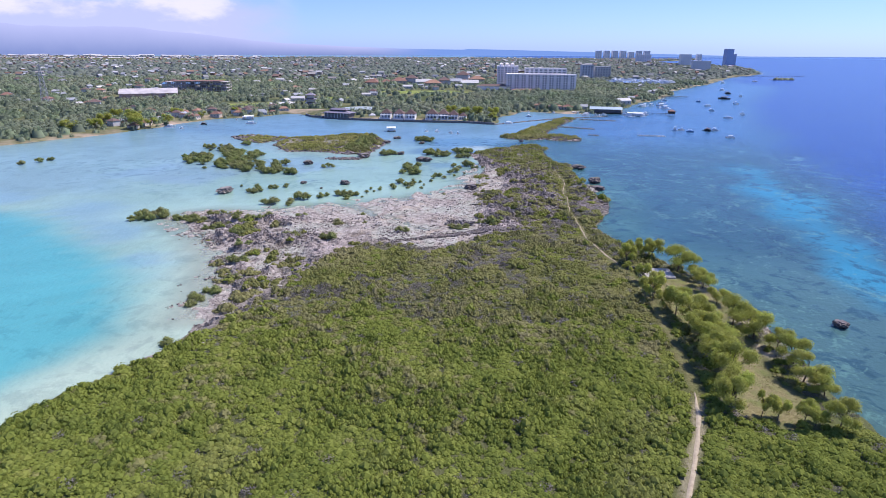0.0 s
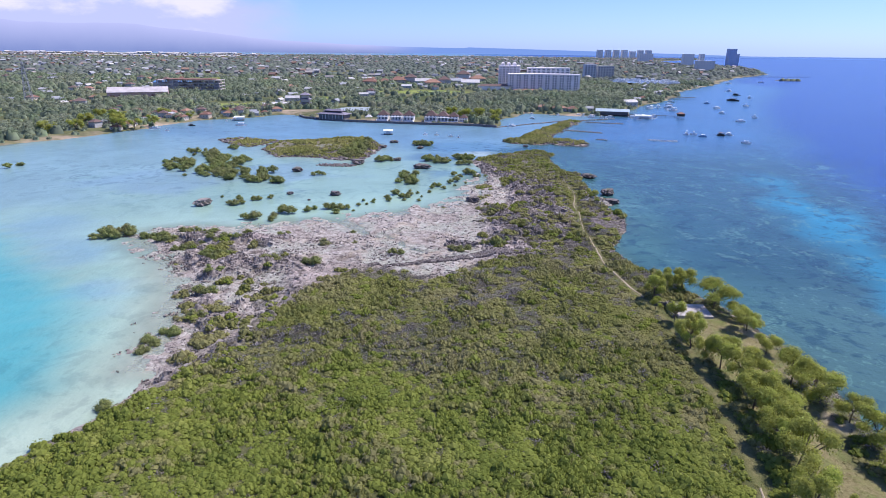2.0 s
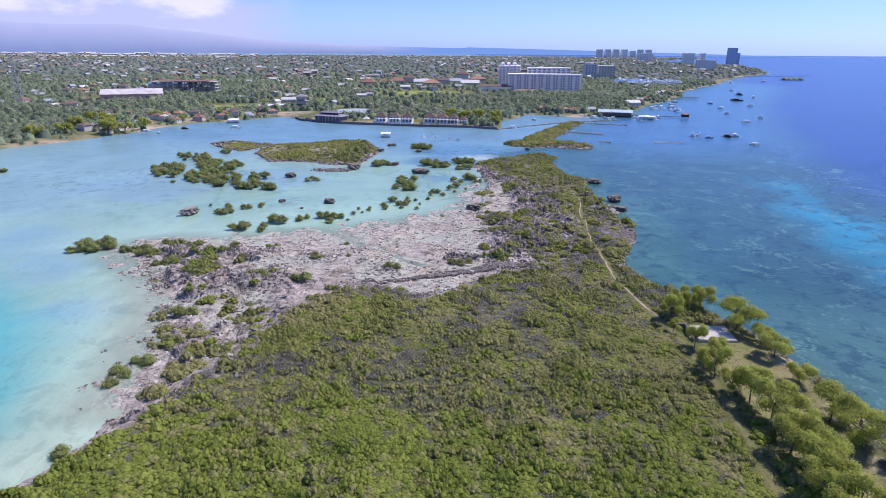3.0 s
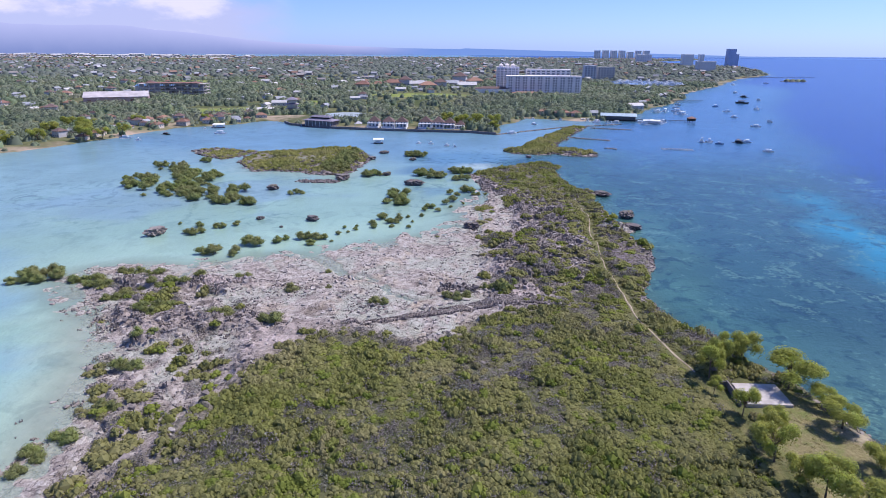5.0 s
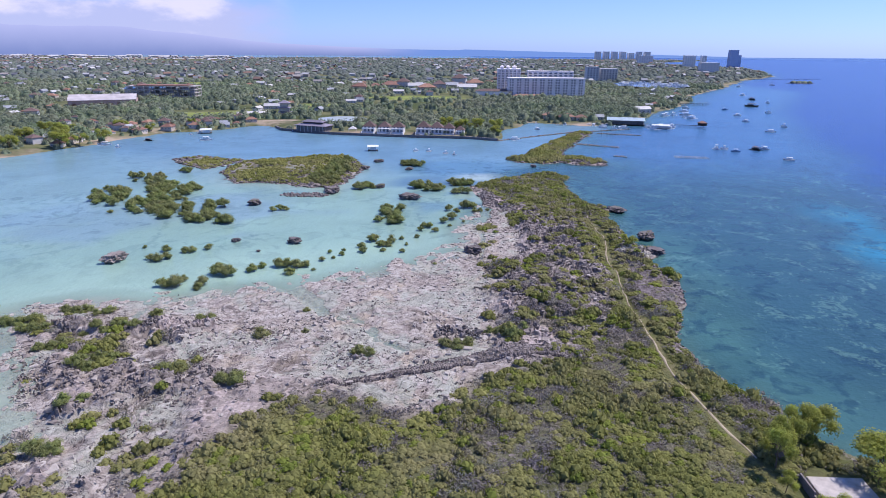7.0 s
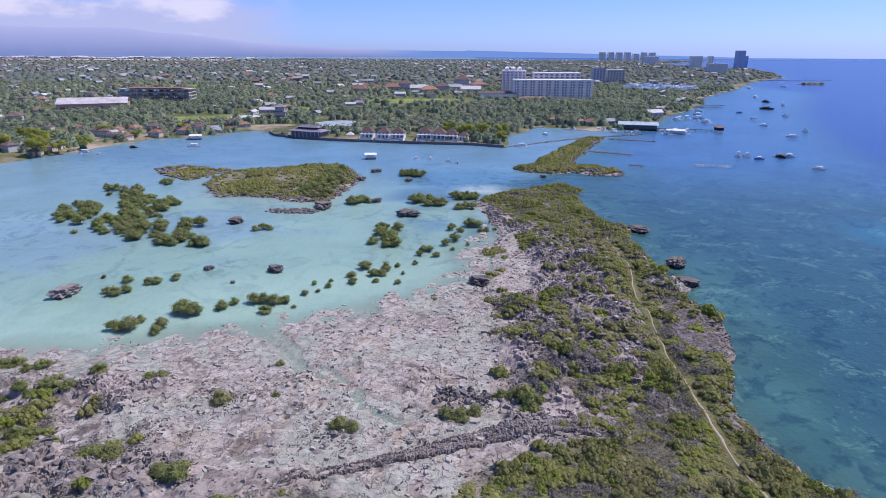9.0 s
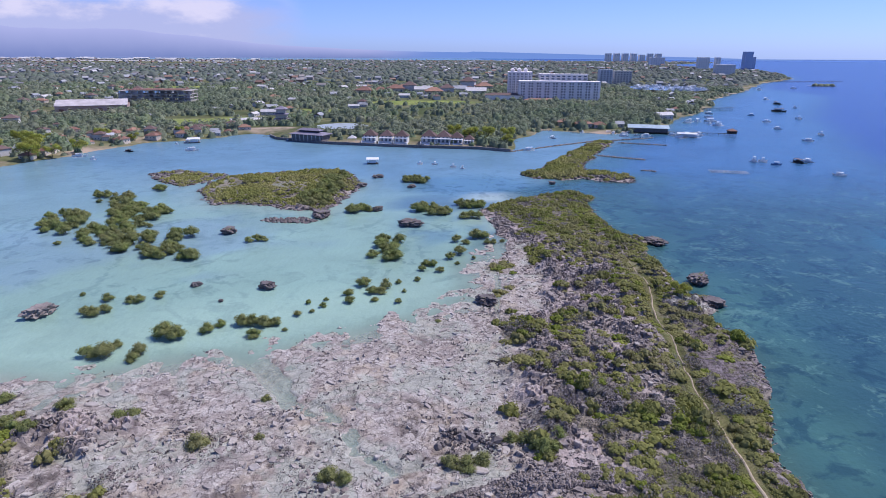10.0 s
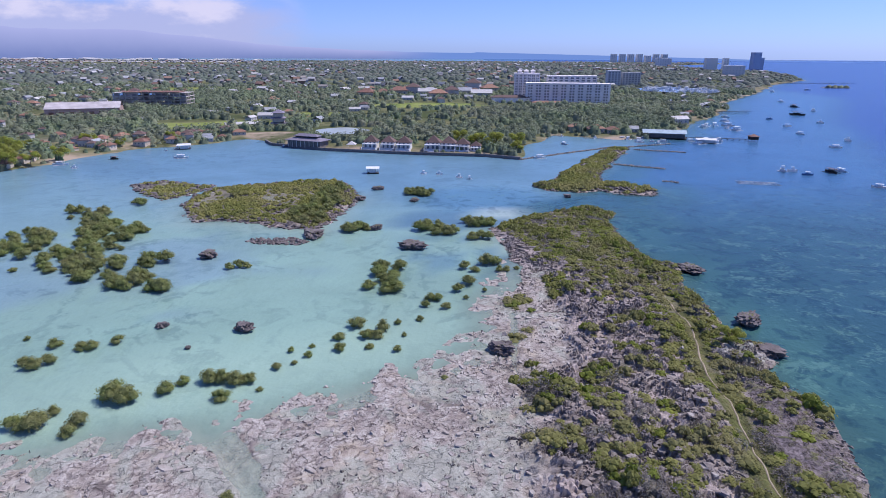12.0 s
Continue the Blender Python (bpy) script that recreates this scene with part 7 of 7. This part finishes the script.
for line, wide in (([(93, 477), (116, 464)], 0.9), ([(105, 432), (111, 429)], 0.8), ([(120, 530), (148, 520)], 0.8), ([(42, 490), (70, 512), (108, 540)], 0.8), ([(118, 541), (150, 556)], 0.7)):
    xs = [a for a, b in line]
    ys = [b for a, b in line]
    qx, qy = jitter(min(xs) - 2, max(xs) + 2, min(ys) - 2, max(ys) + 2, 0.75)
    pick = along(qx, qy, line) < wide
    qs = rng.uniform(0.4, 0.75, pick.sum())
    bv, bf = strew_rocks(blocks, qx[pick], qy[pick], np.full(pick.sum(), 0.0), qs, qs, qs * 1.1)
    tagged(new("breakwater", np_mesh("breakwater", bv, bf, M_KARST)), "low dark line of stones just above the water", "breakwater", "breakwaters", "stuff")

# ---- boats ----


def hull_mesh(ln, wd, ht, mat, name="hull"):
    """A boat hull, pointed at both ends, with a deck and a rising sheer."""
    bm = bmesh.new()
    rows = []
    for k in range(11):
        t = k / 10 * 2 - 1
        half = wd / 2 * max(0.03, (1 - abs(t) ** 2.6))
        sheer = ht * (1 + 0.5 * abs(t) ** 3)
        x = t * ln / 2
        rows.append([bm.verts.new(p) for p in ((x, -half, sheer), (x * 0.96, -half * 0.75, 0.1), (x * 0.92, 0, -0.3), (x * 0.96, half * 0.75, 0.1), (x, half, sheer), (x, 0, sheer - 0.08))])
    for a, b in zip(rows, rows[1:]):
        for i in range(6):
            j = (i + 1) % 6
            bm.faces.new((a[i], a[j], b[j], b[i]))
    bm.faces.new(rows[0][::-1])
    bm.faces.new(rows[-1])
    return bm_mesh(name, bm, mat)


def bangka(ln, roofmat, hullmat, cabin=0.5, wide=0.55):
    """An outrigger boat: slim hull, canopy on posts, two floats on curved booms."""
    ob = new("outrigger_boat")
    part("hull", hull_mesh(ln, ln * 0.14, 0.9, hullmat), ob)
    c = ln * cabin / 2
    boxed("cabin", hullmat, ob, -c * 0.9, -ln * 0.06, 0.8, c * 0.6, ln * 0.06, 1.7, bev=0.05)
    boxed("canopy", roofmat, ob, -c, -ln * 0.13, 2.3, c, ln * 0.13, 2.48, bev=0.05)
    for x in (-c * 0.95, 0, c * 0.95):
        for y in (-ln * 0.055, ln * 0.055):
            bm = bmesh.new()
            tube(bm, (x, y, 0.8), (x, y * 1.9, 2.32), 0.05, 0.05, 5)
            part("post", bm_mesh("post", bm, hullmat), ob)
    for y in (-ln * wide / 2, ln * wide / 2):
        bm = bmesh.new()
        tube(bm, (-ln * 0.4, y, 0.08), (ln * 0.38, y, 0.08), 0.16, 0.13, 6)
        part("float", bm_mesh("float", bm, hullmat), ob)
    for x in (-ln * 0.22, ln * 0.2):
        bm = bmesh.new()
        tube(bm, (x, -ln * wide / 2, 0.12), (x, 0, 1.05), 0.07, 0.09, 5)
        tube(bm, (x, 0, 1.05), (x, ln * wide / 2, 0.12), 0.09, 0.07, 5)
        part("boom", bm_mesh("boom", bm, hullmat), ob)
    return ob


M_BOAT = plain("boat_white", (0.78, 0.78, 0.78), 0.4, 0.12, 1.0)
KINDS = [("white outrigger boat with a white canopy moored on the water", bangka(10, M_BOAT, M_BOAT)),
         ("outrigger boat with a blue hull and pale canopy", bangka(9, M_BOAT, M_BLUE, 0.45)),
         ("dark timber outrigger boat under a brown canopy", bangka(11, M_THATCH, M_DARK, 0.6)),
         ("small white outrigger canoe", bangka(5, M_BOAT, M_BOAT, 0.3))]
BOATS = [(395, 854, 2, 1.2), (349, 762, 2, 1.3), (390, 806, 3, 1.2), (287, 664, 0, 0.8), (270, 613, 0, 0.8), (284, 577, 3, 1.1), (256, 545, 0, 0.8),
         (201, 458, 2, 0.85), (208, 461, 0, 0.75), (185, 451, 1, 0.65), (182, 460, 3, 1), (177, 460, 3, 1.2), (202, 422, 0, 0.65), (231, 635, 0, 1.2),
         (226, 665, 0, 1.1), (213, 656, 0, 0.9), (191, 573, 0, 0.9), (511, 1133, 0, 1.2), (595, 1184, 0, 1), (434, 1062, 1, 1), (410, 1025, 0, 1)]
BOATS2 = [(128, 577, 0, 0.8), (134, 574, 3, 0.8), (132, 563, 0, 0.7), (142, 566, 3, 0.7), (150, 568, 0, 0.7), (179, 566, 0, 1.2), (190, 572, 3, 1.1), (237, 664, 0, 1.1), (229, 648, 3, 1.1),
          (218, 662, 0, 1.0), (83, 590, 3, 0.6), (106, 583, 3, 0.7), (-171, 522, 0, 0.8), (-165, 523, 3, 0.8), (-174, 512, 3, 0.5), (-154, 487, 0, 0.85), (-190, 482, 2, 0.6), (-209, 463, 0, 0.8), (-196, 454, 3, 0.7), (54, 496, 0, 0.8), (78, 551, 0, 0.7), (-12, 446, 3, 0.7),
          (-4, 445, 3, 0.7), (6, 438, 3, 0.7), (11, 434, 3, 0.7), (125, 581, 0, 0.7), (135, 574, 0, 0.7), (140, 581, 1, 0.6), (144, 560, 0, 0.6),
          (170, 570, 0, 0.7), (183, 562, 0, 1.2), (172, 559, 0, 1.2), (-106, 530, 1, 0.5), (250, 700, 0, 0.9), (300, 720, 1, 0.8), (265, 735, 0, 0.9),
          (330, 690, 3, 1.2), (310, 845, 0, 1), (420, 930, 0, 1)]
first = {}
for x, y, k, s_ in BOATS + BOATS2:
    label, ob = KINDS[k]
    if k in first:
        ob = copy_thing(ob, Matrix.Identity(4))
    first[k] = True
    ob.matrix_basis = pose(x, y, 0.05, 0, 0, dice.uniform(-35, 35) + dice.choice((0, 0, 180, 90))) @ Matrix.Diagonal((s_, s_, s_, 1))
    tagged(ob, label, "boat", "boats on the water")


def float_house(w_, d_):
    ob = new("floating_house")
    boxed("raft", M_DARK, ob, -w_ / 2, -d_ / 2, -0.2, w_ / 2, d_ / 2, 0.45)
    for x in (-w_ / 2 + 0.4, 0, w_ / 2 - 0.4):
        for y in (-d_ / 2 + 0.4, d_ / 2 - 0.4):
            boxed("post", M_BOAT, ob, x - 0.12, y - 0.12, 0.45, x + 0.12, y + 0.12, 2.7)
    boxed("wall", M_BOAT, ob, -w_ / 2 + 1.2, -d_ / 2 + 0.9, 0.45, w_ / 2 - 1.4, d_ / 2 - 0.6, 2.2)
    bm = bmesh.new()
    gable(bm, -w_ / 2, -d_ / 2, w_ / 2, d_ / 2, 2.8, 0.7, 0.3)
    part("roof", bm_mesh("roof", bm, M_BOAT), ob)
    return tagged(ob, "floating house with white posts and a white roof", "houseboat", "floating houses")


for x, y, w_, d_, a in ((-38, 447, 6.2, 3.8, 5), (-166, 520, 7.5, 5, 20), (177, 561, 13, 5, -12)):
    float_house(w_, d_).matrix_basis = pose(x, y, 0, 0, 0, a)
pen = new("fish_pen")
bm = bmesh.new()
tube(bm, (-9.5, 0, 0.12), (9.5, 0, 0.12), 0.14, 0.14, 6)
pole = bm_mesh("pole", bm, M_BOAT)
bm = bmesh.new()
tube(bm, (0, -3, 0.26), (0, 3, 0.26), 0.12, 0.12, 6)
cross = bm_mesh("crosspiece", bm, M_BOAT)
for y in (-2.8, 0, 2.8):
    part("pole", pole, pen, "", pose(0, y, 0))
for k in range(7):
    part("crosspiece", cross, pen, "", pose(-7.5 + k * 2.5, 0, 0.05))
pen.matrix_basis = pose(149, 429, 0, 0, 0, -12)
tagged(pen, "floating fish pen of poles with white crosspieces", "fish pen")

# wooded islet off the far point, with a low causeway towards it
v8, f8 = strew_rocks(domes, *[np.array(q, float) for q in zip(*[(672 + 3.6 * k, 1256 + 4 * (k % 3), 0) for k in range(10)])], np.full(10, 5.5), np.full(10, 5.0), np.full(10, 3.8))
isle = new("wooded_islet")
tagged(isle, "small wooded islet on the sea off the far point", "islet")
tagged(part("trees", np_mesh("trees", v8, f8, M_WOOD, True), isle), kind="stuff")
bm = bmesh.new()
bmesh.ops.create_circle(bm, cap_ends=True, segments=28, radius=1.0)
for v in bm.verts:
    v.co = Vector((v.co.x * 26, v.co.y * 10, 0.5)) * (1 + 0.15 * noise.noise(v.co * 2))
bmesh.ops.solidify(bm, geom=bm.faces[:], thickness=1.5)
part("shore", bm_mesh("shore", bm, M_KARST), isle, "", pose(688, 1258, 0))
plank_pier("causeway", 600, 1395, 830, 1428, 4, "long low dark causeway running out to sea", 1.0)

# marina
bm = bmesh.new()
bmesh.ops.create_circle(bm, cap_ends=True, segments=48, radius=1.0)
for v in bm.verts:
    v.co = Vector((v.co.x * 58, v.co.y * 72, 0)) * (1 + 0.15 * noise.noise(v.co * 2 + Vector((3, 1, 2))))
basin_ob = new("marina_water", bm_mesh("marina_water", bm, plain("marina_basin", (0.17, 0.25, 0.36), 0.15, 0.1, 0.02, 0.5)))
basin_ob.location = (345, 1085, 4.7)
tagged(basin_ob, "blue marina basin full of boats", "water", kind="structure")
q = np.random.default_rng(4)
for k in range(64):
    a, b = q.uniform(0, 2 * math.pi), math.sqrt(q.uniform(0, 0.85))
    ob = copy_thing(KINDS[int(q.choice((0, 0, 0, 3)))][1], Matrix.Identity(4))
    s_ = float(q.uniform(0.9, 1.6))
    ob.matrix_basis = pose(345 + 56 * b * math.cos(a), 1085 + 70 * b * math.sin(a), 4.75, 0, 0, float(q.uniform(0, 360))) @ Matrix.Diagonal((s_, s_, s_, 1))
    tagged(ob, "white boat moored in the marina", "boat", "boats in the marina")

# ---- power pylon ----
pylon = new("power_pylon")
tagged(pylon, "grey steel lattice power pylon among the trees", "pylon")
H, B = 40.0, 3.6
for sx1 in (-1, 1):
    for sy1 in (-1, 1):
        bm = bmesh.new()
        tube(bm, (sx1 * B, sy1 * B, -2), (sx1 * 0.5, sy1 * 0.5, H), 0.26, 0.16, 5)
        part("leg", bm_mesh("leg", bm, M_TIN), pylon)
for k in range(9):
    z0, z1 = H * k / 9, H * (k + 1) / 9
    w0, w1 = B + (0.5 - B) * k / 9, B + (0.5 - B) * (k + 1) / 9
    for a, b in (((-1, -1), (1, -1)), ((1, -1), (1, 1)), ((1, 1), (-1, 1)), ((-1, 1), (-1, -1))):
        for p, q in ((a, b), (b, a)):
            bm = bmesh.new()
            tube(bm, (p[0] * w0, p[1] * w0, z0), (q[0] * w1, q[1] * w1, z1), 0.1, 0.1, 4)
            part("brace", bm_mesh("brace", bm, M_TIN), pylon)
for z in (H * 0.72, H * 0.84, H * 0.96):
    bm = bmesh.new()
    tube(bm, (-6, 0, z), (6, 0, z), 0.2, 0.2, 5)
    part("crossarm", bm_mesh("crossarm", bm, M_TIN), pylon)
pylon.matrix_basis = pose(-397, 612, 2, 0, 0, 20)
